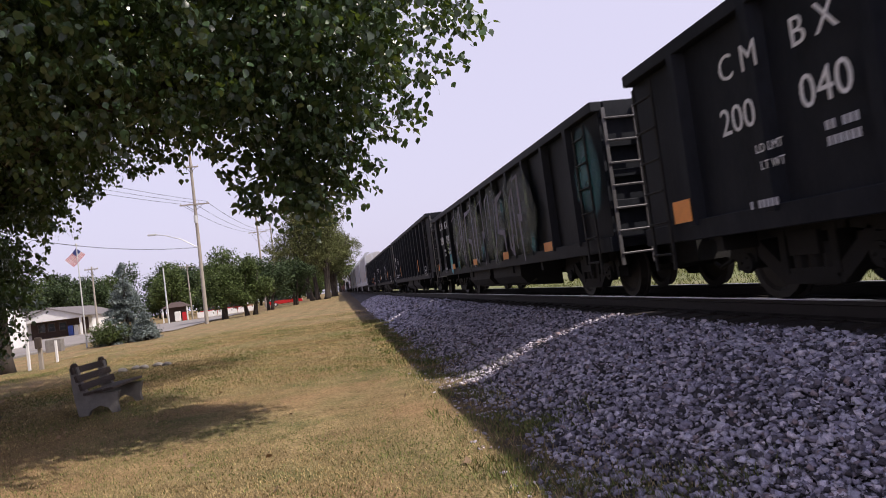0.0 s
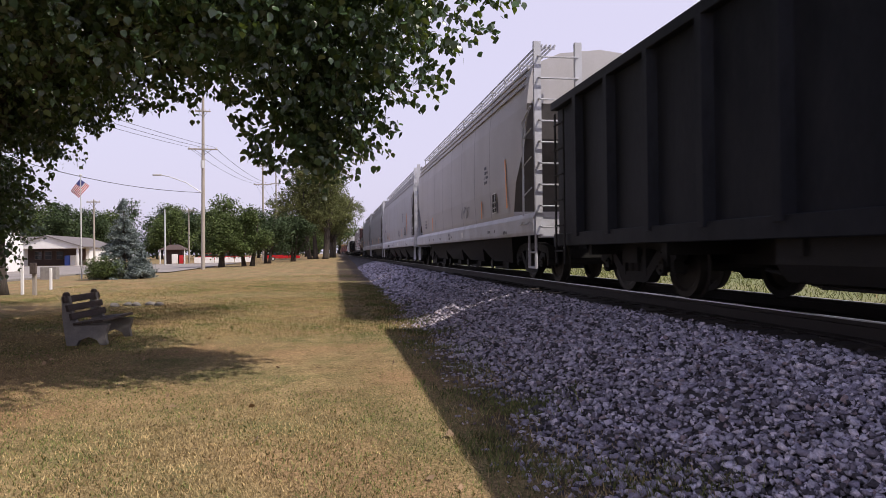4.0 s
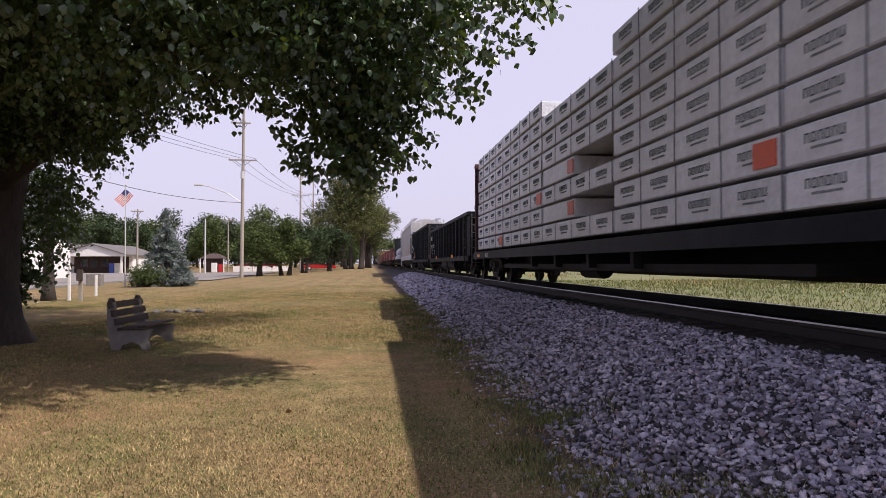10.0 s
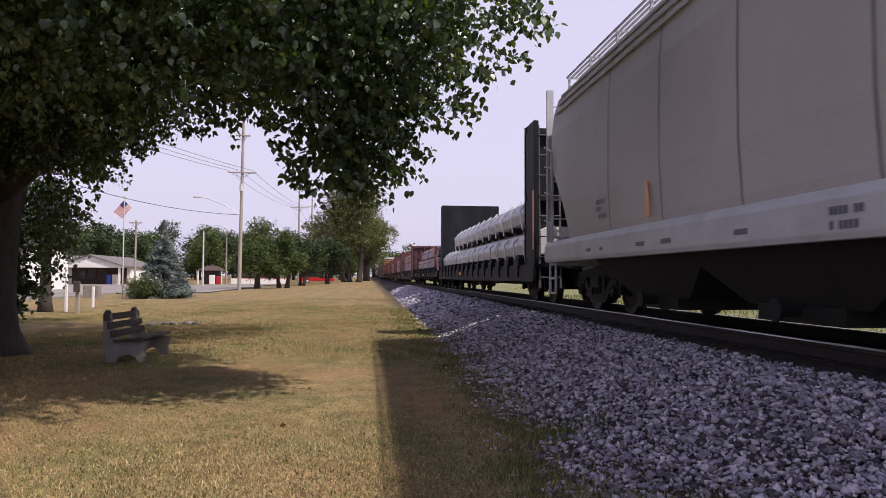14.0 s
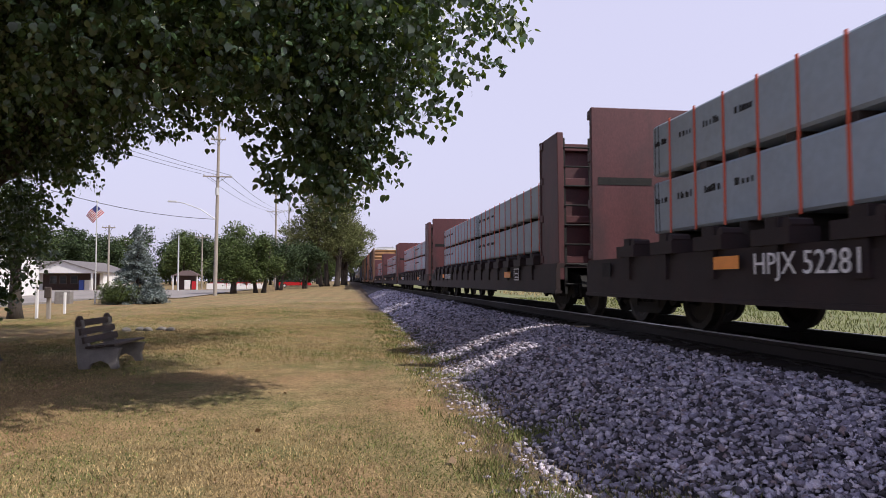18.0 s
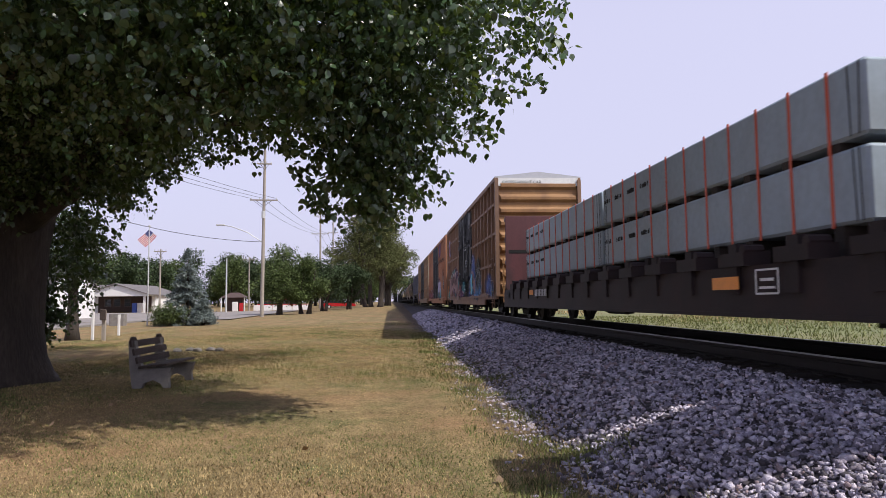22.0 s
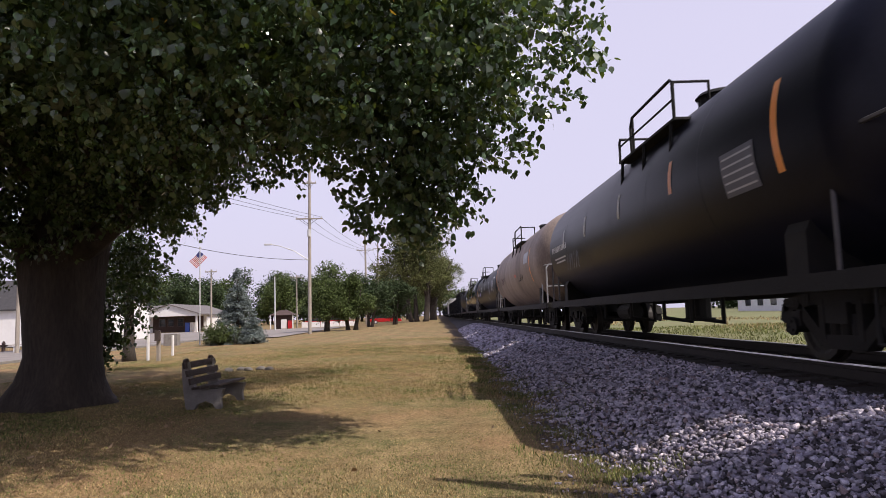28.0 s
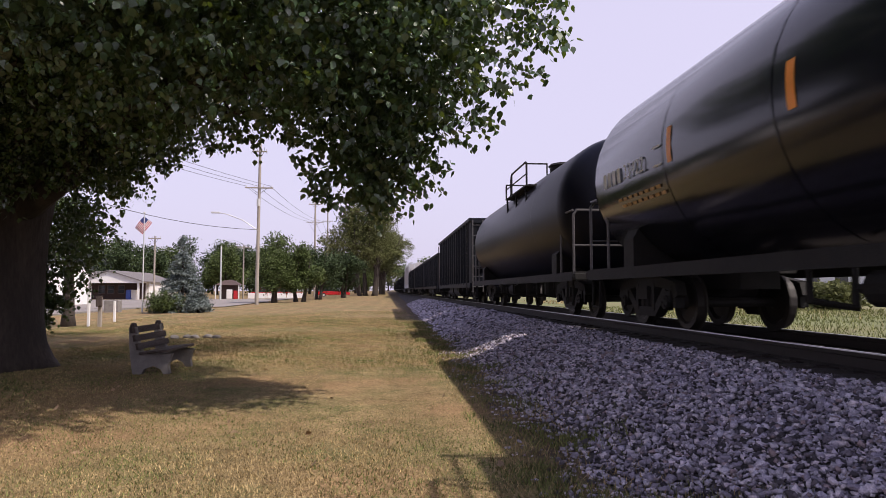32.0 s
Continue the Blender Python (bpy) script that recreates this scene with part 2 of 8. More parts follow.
def lawn_material():
    """Mown lawn burnt by summer: straw and green in patches and long mowing bands."""
    m = material("mown_lawn", (0.222, 0.168, 0.086), 0.95, vary=0.60, scale=2.6, fine=38, bump=0.7, stain=(0.092, 0.104, 0.040),
                 stain_scale=1.1, stain_amount=0.9, spec=0.1)
    n, link = m.node_tree.nodes, m.node_tree.links.new
    b = n["Principled BSDF"]
    old = b.inputs["Base Color"].links[0].from_socket
    co = n.new("ShaderNodeTexCoord")
    wave = n.new("ShaderNodeTexWave")
    wave.bands_direction = "X"
    wave.inputs["Scale"].default_value, wave.inputs["Distortion"].default_value = 0.20, 0.9
    wave.inputs["Detail Scale"].default_value = 0.25
    mp = n.new("ShaderNodeMapping")
    mp.inputs["Rotation"].default_value = (0, 0, radians(2))
    link(co.outputs["Object"], mp.inputs["Vector"])
    link(mp.outputs["Vector"], wave.inputs["Vector"])
    r = n.new("ShaderNodeMapRange")
    r.inputs["To Min"].default_value, r.inputs["To Max"].default_value = 0.95, 1.07
    link(wave.outputs["Fac"], r.inputs["Value"])
    dry = n.new("ShaderNodeTexNoise")
    dry.inputs["Scale"].default_value, dry.inputs["Detail"].default_value = 0.35, 6
    link(co.outputs["Object"], dry.inputs["Vector"])
    r2 = n.new("ShaderNodeMapRange")
    r2.inputs["From Min"].default_value, r2.inputs["From Max"].default_value = 0.46, 0.62
    r2.inputs["To Max"].default_value = 0.6
    link(dry.outputs["Fac"], r2.inputs["Value"])
    mx = n.new("ShaderNodeMix")
    mx.data_type = "RGBA"
    link(r2.outputs["Result"], mx.inputs["Factor"])
    link(old, mx.inputs["A"])
    mx.inputs["B"].default_value = (0.27, 0.160, 0.090, 1)
    thatch = n.new("ShaderNodeTexNoise")   # dark gaps and pale stalks of the sward
    thatch.inputs["Scale"].default_value, thatch.inputs["Detail"].default_value = 34, 8
    thatch.inputs["Roughness"].default_value = 0.75
    link(co.outputs["Object"], thatch.inputs["Vector"])
    r5 = n.new("ShaderNodeMapRange")
    r5.inputs["From Min"].default_value, r5.inputs["From Max"].default_value = 0.36, 0.66
    r5.inputs["To Min"].default_value, r5.inputs["To Max"].default_value = 0.34, 1.75
    link(thatch.outputs["Fac"], r5.inputs["Value"])
    m5 = n.new("ShaderNodeMix")
    m5.data_type, m5.blend_type = "RGBA", "MULTIPLY"
    m5.inputs["Factor"].default_value = 1
    link(mx.outputs["Result"], m5.inputs["A"])
    link(r5.outputs["Result"], m5.inputs["B"])
    mul = n.new("ShaderNodeMix")
    mul.data_type, mul.blend_type = "RGBA", "MULTIPLY"
    mul.inputs["Factor"].default_value = 1
    link(m5.outputs["Result"], mul.inputs["A"])
    link(r.outputs["Result"], mul.inputs["B"])
    sep = n.new("ShaderNodeSeparateXYZ")   # the unmown field across the track is greener
    link(co.outputs["Object"], sep.inputs[0])
    rf = n.new("ShaderNodeMapRange")
    rf.inputs["From Min"].default_value, rf.inputs["From Max"].default_value = 7.6, 8.6
    rf.inputs["To Max"].default_value = 0.72
    link(sep.outputs["X"], rf.inputs["Value"])
    field = n.new("ShaderNodeMix")
    field.data_type = "RGBA"
    link(rf.outputs["Result"], field.inputs["Factor"])
    link(mul.outputs["Result"], field.inputs["A"])
    field.inputs["B"].default_value = (0.095, 0.120, 0.042, 1)
    edge = n.new("ShaderNodeTexNoise")   # bare dark soil in tongues along the foot of the ballast
    edge.inputs["Scale"].default_value, edge.inputs["Detail"].default_value = 1.7, 7
    link(co.outputs["Object"], edge.inputs["Vector"])
    add = n.new("ShaderNodeMath")
    add.operation = "MULTIPLY_ADD"
    add.inputs[1].default_value = 1.6
    link(edge.outputs["Fac"], add.inputs[0])
    link(sep.outputs["X"], add.inputs[2])
    rs = n.new("ShaderNodeMapRange")
    rs.inputs["From Min"].default_value, rs.inputs["From Max"].default_value = 1.95, 2.35
    rs.inputs["To Max"].default_value = 0.85
    link(add.outputs[0], rs.inputs["Value"])
    far = n.new("ShaderNodeMath")
    far.operation = "LESS_THAN"
    far.inputs[1].default_value = 6.0
    link(sep.outputs["X"], far.inputs[0])
    gate = n.new("ShaderNodeMath")
    gate.operation = "MULTIPLY"
    link(rs.outputs["Result"], gate.inputs[0])
    link(far.outputs[0], gate.inputs[1])
    soil = n.new("ShaderNodeMix")
    soil.data_type = "RGBA"
    link(gate.outputs[0], soil.inputs["Factor"])
    link(field.outputs["Result"], soil.inputs["A"])
    soil.inputs["B"].default_value = (0.075, 0.058, 0.048, 1)
    link(soil.outputs["Result"], b.inputs["Base Color"])
    return m


LAWN = lawn_material()


def ground_z(x, y):
    """Height of the lawn: it falls a little away from the track and rises slowly into the distance."""
    z = 0.004 * min(max(0.0, y - 12), 300) - 0.011 * min(max(0.0, -x - 3), 22)
    if x > 8:
        z += 0.25
    return z


def build_ground():
    xs = [-900, -400, -200, -120, -80, -60, -45, -36] + [-30 + 1.5 * i for i in range(22)] + [2.2, 3.2, 7.5, 8.5, 10, 14, 20, 30, 50, 90, 200, 500, 900]
    ys = [-300, -100, -40, -20] + [-10 + 2.0 * i for i in range(45)] + [85, 95, 110, 130, 150, 180, 220, 280, 360, 480, 700, 1000, 1600]
    verts = np.array([(x, y, ground_z(x, y) + (0.03 * noise.noise((x * .15, y * .15, 0)) if abs(x) < 30 and y < 100 else 0)) for y in ys for x in xs])
    k = len(xs)
    faces = np.array([(j * k + i, j * k + i + 1, (j + 1) * k + i + 1, (j + 1) * k + i) for j in range(len(ys) - 1) for i in range(k - 1)])
    me = soup("ground", verts, faces, LAWN)
    me.polygons.foreach_set("use_smooth", [True] * len(me.polygons))
    tagged(put("ground", me), "sun-dried mown lawn, straw-coloured with green patches", "lawn", kind="structure")
    # ballast bank under the track
    prof = [(1.45, -0.06), (2.0, 0.08), (2.7, 0.40), (3.4, 0.60), (3.75, 0.655), (4.5, 0.66), (5.42, 0.66), (6.4, 0.66), (7.2, 0.64), (8.0, 0.42), (9.4, 0.05), (9.9, -0.15)]
    yb = [-60, -20, -6] + [-4 + 0.25 * i for i in range(120)] + [27 + i for i in range(40)] + [70, 80, 100, 150, 250, 400, 700, 1000]
    verts = []
    for y in yb:
        for x, z in prof:
            d = noise.noise((x * 1.3, y * 0.9, 3)) * 0.06 + noise.noise((x * 4, y * 4, 7)) * 0.02
            xx = x + (0.14 * noise.noise((y * 0.6, 1, 5)) + 0.10 * noise.noise((y * 2.3, 4, 5)) if x < 2.2 else 0) + (0.004 * min(y, 60) if x < 1.9 else 0)
            verts.append((xx, y, z + (d if z < 0.64 else d * 0.3) + 0.004 * max(0.0, min(y, 300) - 12) * (1 if x < 1.9 or x > 9 else 0.0)))
    k = len(prof)
    faces = np.array([(j * k + i, j * k + i + 1, (j + 1) * k + i + 1, (j + 1) * k + i) for j in range(len(yb) - 1) for i in range(k - 1)])
    me = soup("ballast_bank", np.array(verts), faces, BALLAST)
    me.polygons.foreach_set("use_smooth", [True] * len(me.polygons))
    return tagged(put("ballast_bank", me), "grey crushed-stone ballast bank carrying the railway track", "ballast", kind="structure")


BANK = build_ground()


def build_track():
    track = thing("railway_track", "single railway track of steel rails on dark wooden ties", "railway", kind="structure")
    for side in (-1, 1):
        bm = bmesh.new()
        x = TRACK_X + side * 0.755
        outline = [(x - .07, .67), (x + .07, .67), (x + .07, .685), (x + .012, .70), (x + .012, .80), (x + .036, .812), (x + .036, .848), (x - .036, .848), (x - .036, .812), (x - .012, .80), (x - .012, .70), (x - .07, .685)]
        extrude_y(bm, outline, -60, 1000)
        rail = part("rail", bm, STEEL, track)
        bm = bmesh.new()
        extrude_y(bm, [(x - .032, .849), (x + .032, .849), (x + .028, .86), (x - .028, .86)], -60, 1000)
        part("rail_head", bm, RAIL_TOP, rail, "polished running surface")
    bm = bmesh.new()
    box(bm, -1.28, 1.28, -0.11, 0.11, -0.16, 0.0)
    tie = mesh_of("tie", bm, TIE, bevel=0.012)
    bm = bmesh.new()
    box(bm, -.17, .17, -.1, .1, 0, .016)
    plate = mesh_of("tie_plate", bm, STEEL)
    rnd = random.Random(4)
    for i in range(150):
        t = put("tie", tie, track, pose(TRACK_X + rnd.uniform(-.03, .03), -6 + 0.53 * i, .675 + rnd.uniform(-.012, .006), 0, 0, rnd.uniform(-.8, .8)))
        if i < 60:
            for s in (-.755, .755):
                put("tie_plate", plate, t, pose(s, 0, 0))
    return track


TRACK = build_track()


# ---- the freight train ----
SPEED = 16.8
BLACK = material("black_car_paint", (0.0098, 0.0115, 0.0165), 0.6, 0.0, vary=0.4, scale=2.2, fine=30, bump=0.12, stain=(0.030, 0.031, 0.035), stain_scale=1.1, stain_amount=0.5, stretch=(1, 1, 0.35), spec=0.16)
DARK = material("grimy_black_steel", (0.0062, 0.0058, 0.0058), 0.8, 0.05, vary=0.4, scale=5, bump=0.25, stain=(0.016, 0.013, 0.011), stain_scale=2.5, stain_amount=0.6)
TANK_BLACK = material("tank_black_paint", (0.0075, 0.0080, 0.0150), 0.38, 0.0, vary=0.25, scale=1.4, fine=20, bump=0.03, stain=(0.018, 0.0165, 0.018), stain_scale=0.8, stain_amount=0.35, stretch=(1, .5, 1), spec=0.16)
GLOSS_BLACK = material("glossy_tank_paint", (0.009, 0.010, 0.016), 0.14, 0.0, vary=0.2, scale=1.2, bump=0.02, stain=(0.03, 0.027, 0.027), stain_scale=0.6, stain_amount=0.2, spec=0.32)
BEIGE = material("faded_beige_paint", (0.31, 0.245, 0.205), 0.6, 0.0, vary=0.35, scale=1.2, fine=18, bump=0.08, stain=(0.085, 0.06, 0.052), stain_scale=0.45, stain_amount=0.9, stretch=(1, 1, .5))
GREY = material("light_grey_hopper_paint", (0.37, 0.375, 0.42), 0.5, 0.0, vary=0.14, scale=0.9, fine=14, bump=0.04, stain=(0.28, 0.275, 0.29), stain_scale=0.5, stain_amount=0.7, stretch=(1, .6, .5))
BLUE_GREY = material("blue_grey_hopper_paint", (0.150, 0.160, 0.185), 0.45, 0.0, vary=0.22, scale=0.9, fine=14, bump=0.05, stain=(0.085, 0.085, 0.095), stain_scale=0.45, stain_amount=0.7, stretch=(1, .6, .5))
BLUE_SILL = material("blue_grey_sill_paint", (0.215, 0.225, 0.255), 0.5, vary=0.2, scale=2, stain=(0.11, 0.105, 0.11), stain_amount=0.5, stain_scale=1.2)
PALE = material("pale_hopper_paint", (0.46, 0.445, 0.46), 0.5, 0.0, vary=0.12, scale=0.9, bump=0.04, stain=(0.33, 0.31, 0.305), stain_scale=0.6, stain_amount=0.6, stretch=(1, .6, .4))
SILL_GREY = material("pale_sill_paint", (0.50, 0.51, 0.56), 0.5, vary=0.15, scale=2, stain=(0.25, 0.22, 0.2), stain_amount=0.4, stain_scale=1.5)
SLATE = material("slate_grey_paint", (0.125, 0.130, 0.165), 0.55, vary=0.2, scale=1.2, stain=(0.07, 0.065, 0.065), stain_scale=0.8, stain_amount=0.6, stretch=(1, 1, .4))
OXIDE = material("red_brown_end_paint", (0.30, 0.155, 0.06), 0.6, vary=0.3, scale=1.6, bump=0.08, stain=(0.11, 0.055, 0.03), stain_scale=1.0, stain_amount=0.75)
# blotchy dark brown; the shadow under the load is part of this colour
SHADED_SILL = material("shaded_grimy_sill", (0.020, 0.013, 0.014), 0.75, vary=0.4, scale=2, bump=0.1, stain=(0.050, 0.020, 0.019), stain_scale=1.4, stain_amount=0.5)
RED = material("oxide_red_paint", (0.090, 0.026, 0.030), 0.6, vary=0.35, scale=1.6, bump=0.1, stain=(0.030, 0.018, 0.021), stain_scale=1.2, stain_amount=0.85, stretch=(1, 1, .4))
ORANGE = material("weathered_orange_paint", (0.38, 0.175, 0.095), 0.6, vary=0.2, scale=1.1, bump=0.06, stain=(0.20, 0.10, 0.06), stain_scale=0.7, stain_amount=0.6, stretch=(1, 1, .35))
YELLOW = material("yellow_car_paint", (0.50, 0.30, 0.11), 0.55, vary=0.18, scale=1.2, bump=0.05, stain=(0.32, 0.17, 0.06), stain_scale=0.8, stain_amount=0.5)
RUST = material("brown_weathered_paint", (0.225, 0.128, 0.078), 0.65, vary=0.3, scale=1.2, stain=(0.085, 0.055, 0.048), stain_scale=0.9, stain_amount=0.6, stretch=(1, 1, .35))
TEAL = material("faded_green_paint", (0.27, 0.165, 0.09), 0.65, vary=0.25, scale=1.2, stain=(0.17, 0.23, 0.20), stain_scale=0.6, stain_amount=0.85, stretch=(1, 1, .35))
WRAP = material("white_wrapping", (0.62, 0.63, 0.67), 0.40, vary=0.16, scale=3, fine=10, bump=1.0, each=0.10)
SLAB = material("grey_wrapped_slabs", (0.35, 0.425, 0.50), 0.7, vary=0.12, scale=1.5, fine=12, bump=0.12, stain=(0.30, 0.31, 0.32), stain_scale=0.9, stain_amount=0.5, each=0.08)
WHITE = material("white_stencil_paint", (0.74, 0.74, 0.74), 0.6, vary=0.15, scale=8, bump=0.0)
REFLECT = material("orange_reflector_tape", (0.85, 0.30, 0.03), 0.4, vary=0.12, scale=8, bump=0.0)
STRAP = material("orange_strap", (0.62, 0.11, 0.05), 0.5, vary=0.1, scale=8, bump=0.0)
DARK_SLOPE = material("dark_slope_sheet", (0.060, 0.053, 0.052), 0.8, vary=0.4, scale=1.5, stain=(0.13, 0.12, 0.12), stain_scale=1.2, stain_amount=0.5)
SEAM = material("rubbed_seam_paint", (0.20, 0.20, 0.22), 0.5, vary=0.3, scale=3, bump=0.05)
RAIL_GREY = material("worn_grey_bar", (0.11, 0.105, 0.11), 0.5, 0.3, vary=0.3, scale=9, bump=0.02)
DOOR_BLACK = material("black_door_paint", (0.026, 0.028, 0.036), 0.36, vary=0.4, scale=1.6, fine=14, bump=0.06, stain=(0.055, 0.05, 0.05), stain_scale=1.3, stain_amount=0.5, stretch=(1, 1, .4))
BAR_STEEL = material("galvanised_bar", (0.55, 0.55, 0.56), 0.4, 0.7, vary=0.1, scale=9, bump=0.02)
WHEEL_STEEL = material("worn_wheel_steel", (0.016, 0.013, 0.012), 0.6, 0.2, vary=0.3, scale=5, bump=0.1)
BLUE, CYAN, PURPLE, LILAC, MAGENTA, LIME = [material(n, c, 0.5, vary=0.2, scale=3, bump=0.0) for n, c in (
    ("blue_spray", (0.05, 0.12, 0.40)), ("cyan_spray", (0.03, 0.36, 0.46)), ("purple_spray", (0.16, 0.06, 0.26)),
    ("lilac_spray", (0.38, 0.345, 0.52)), ("pink_spray", (0.20, 0.075, 0.075)), ("lime_spray", (0.24, 0.34, 0.08)))]



def spray_material(name, base, soft=0.35):
    """Sprayed paint: dense in the middle of its patch, thinning out in an uneven speckled edge."""
    m = material(name, base, 0.55, vary=0.25, scale=2.5, fine=25, bump=0.0)
    n, link = m.node_tree.nodes, m.node_tree.links.new
    co = n.new("ShaderNodeTexCoord")
    sep = n.new("ShaderNodeSeparateXYZ")
    link(co.outputs["Generated"], sep.inputs[0])
    acc = None
    for ax in ("Y", "Z"):
        q = n.new("ShaderNodeMath")
        q.operation = "SUBTRACT"
        q.inputs[1].default_value = 0.5
        link(sep.outputs[ax], q.inputs[0])
        p = n.new("ShaderNodeMath")
        p.operation = "MULTIPLY"
        link(q.outputs[0], p.inputs[0])
        link(q.outputs[0], p.inputs[1])
        if acc is None:
            acc = p
        else:
            s2 = n.new("ShaderNodeMath")
            s2.operation = "ADD"
            link(acc.outputs[0], s2.inputs[0])
            link(p.outputs[0], s2.inputs[1])
            acc = s2
    ns = n.new("ShaderNodeTexNoise")
    ns.inputs["Scale"].default_value, ns.inputs["Detail"].default_value = 2.2, 8
    link(co.outputs["Object"], ns.inputs["Vector"])
    k = n.new("ShaderNodeMath")
    k.operation = "MULTIPLY_ADD"
    k.inputs[1].default_value = 0.34
    link(ns.outputs["Fac"], k.inputs[0])
    link(acc.outputs[0], k.inputs[2])
    r = n.new("ShaderNodeMapRange")
    r.inputs["From Min"].default_value, r.inputs["From Max"].default_value = 0.34 - soft * .6, 0.40
    r.inputs["To Min"].default_value, r.inputs["To Max"].default_value = 0.12, 1.0
    link(k.outputs[0], r.inputs["Value"])
    tr = n.new("ShaderNodeBsdfTransparent")
    mx = n.new("ShaderNodeMixShader")
    link(r.outputs["Result"], mx.inputs["Fac"])
    link(n["Principled BSDF"].outputs[0], mx.inputs[1])
    link(tr.outputs[0], mx.inputs[2])
    link(mx.outputs[0], n["Material Output"].inputs["Surface"])
    return m


SOFT = {k: spray_material("soft_" + k + "_spray", c) for k, c in (
    ("blue", (0.02, 0.06, 0.26)), ("sky", (0.04, 0.17, 0.40)), ("teal", (0.015, 0.15, 0.17)), ("purple", (0.11, 0.035, 0.11)),
    ("lilac", (0.32, 0.28, 0.50)), ("pink", (0.22, 0.065, 0.08)), ("green", (0.10, 0.13, 0.04)), ("black", (0.012, 0.012, 0.014)), ("rust", (0.30, 0.13, 0.06)))}
LILAC_FILL = material("violet_spray", (0.20, 0.16, 0.34), 0.6, vary=0.3, scale=3, bump=0.0)
PINK_LINE, PALE_LINE, INK = [material(n, c, 0.65, vary=0.3, scale=4, bump=0.0, spec=0.15) for n, c in (
    ("dusty_pink_line", (0.50, 0.36, 0.38)), ("pale_lilac_line", (0.25, 0.235, 0.31)), ("ink_black_line", (0.012, 0.011, 0.014)))]
SHARED = {}


def shared(key, build):
    if key not in SHARED:
        SHARED[key] = build()
    return SHARED[key]


def wheel_mesh():
    bm = bmesh.new()
    prof = [(0.07, .10), (0.10, .10), (0.12, .05), (0.30, .02), (0.34, .045), (0.415, .045), (0.42, -.06), (0.455, -.075), (0.45, -.10), (0.35, -.10), (0.30, -.05), (0.12, -.07), (0.07, -.10)]
    n = 20
    rings = [[bm.verts.new((x, r * math.cos(2 * math.pi * i / n), r * math.sin(2 * math.pi * i / n))) for i in range(n)] for r, x in prof]
    for a, b in zip(rings, rings[1:]):
        for i in range(n):
            bm.faces.new((a[i], a[(i + 1) % n], b[(i + 1) % n], b[i]))
    return mesh_of("wheel", bm, WHEEL_STEEL)


def axle_mesh():
    bm = bmesh.new()
    tube(bm, (-1.08, 0, 0), (1.08, 0, 0), .075, n=12)
    for s in (-1, 1):
        tube(bm, (s * 1.08, 0, 0), (s * 1.13, 0, 0), .11, n=10)
        for k in range(3):
            a = 2 * math.pi * k / 3
            tube(bm, (s * 1.13, .06 * math.cos(a), .06 * math.sin(a)), (s * 1.15, .06 * math.cos(a), .06 * math.sin(a)), .018, n=6)
    return mesh_of("wheelset", bm, DARK)


def side_frame_mesh():
    bm = bmesh.new()
    # cast frame: arched top chord, window for the springs, pedestals over the two bearings
    top = [(-1.16, .50), (-1.10, .66), (-.55, .74), (.55, .74), (1.10, .66), (1.16, .50)]
    for (a, b), (c, d) in zip(top, top[1:]):
        v = box(bm, -.08, .08, 0, math.hypot(c - a, d - b) + .04, -.08, .08)
        turned(bm, v, pose(0, a, b, math.degrees(math.atan2(d - b, c - a))))
    low = [(-.80, .62), (-.36, .26), (.36, .26), (.80, .62)]
    for (a, b), (c, d) in zip(low, low[1:]):
        v = box(bm, -.08, .08, 0, math.hypot(c - a, d - b) + .03, -.075, .075)
        turned(bm, v, pose(0, a, b, math.degrees(math.atan2(d - b, c - a))))
    for s in (-1, 1):
        box(bm, -.09, .09, s * .34 - .05, s * .34 + .05, .28, .72)
        box(bm, -.10, .10, s * .89 - .14, s * .89 + .14, .42, .60)
        box(bm, -.07, .07, s * 1.10 - .05, s * 1.10 + .05, .34, .56)
    for k in (-.2, 0, .2):
        tube(bm, (0, k, .30), (0, k, .56), .075, n=8)
    return mesh_of("side_frame", bm, DARK)


def bolster_mesh():
    bm = bmesh.new()
    box(bm, -1.12, 1.12, -.2, .2, .46, .68)
    tube(bm, (0, 0, .66), (0, 0, .80), .2, n=12)
    for s in (-1, 1):
        for k in (-1, 1):
            box(bm, s * .86 - .05, s * .86 + .05, k * .46 - .04, k * .46 + .04, .28, .62)
        box(bm, -.86, .86, s * .46 - .04, s * .46 + .04, .38, .47)
    return mesh_of("bolster", bm, DARK)


def coupler_mesh():
    bm = bmesh.new()
    box(bm, -.11, .11, -.62, 0.5, .70, .88)
    box(bm, -.17, .10, -.78, -.55, .66, .95)
    box(bm, .02, .19, -.86, -.62, .68, .93)
    pipe(bm, [(.35, .1, .62), (.4, -.2, .42), (.38, -.5, .34), (.3, -.75, .40)], .03)
    pipe(bm, [(-1.15, .05, .93), (-.5, -.05, .85), (-.2, -.12, .95)], .018)
    return mesh_of("coupler", bm, DARK)


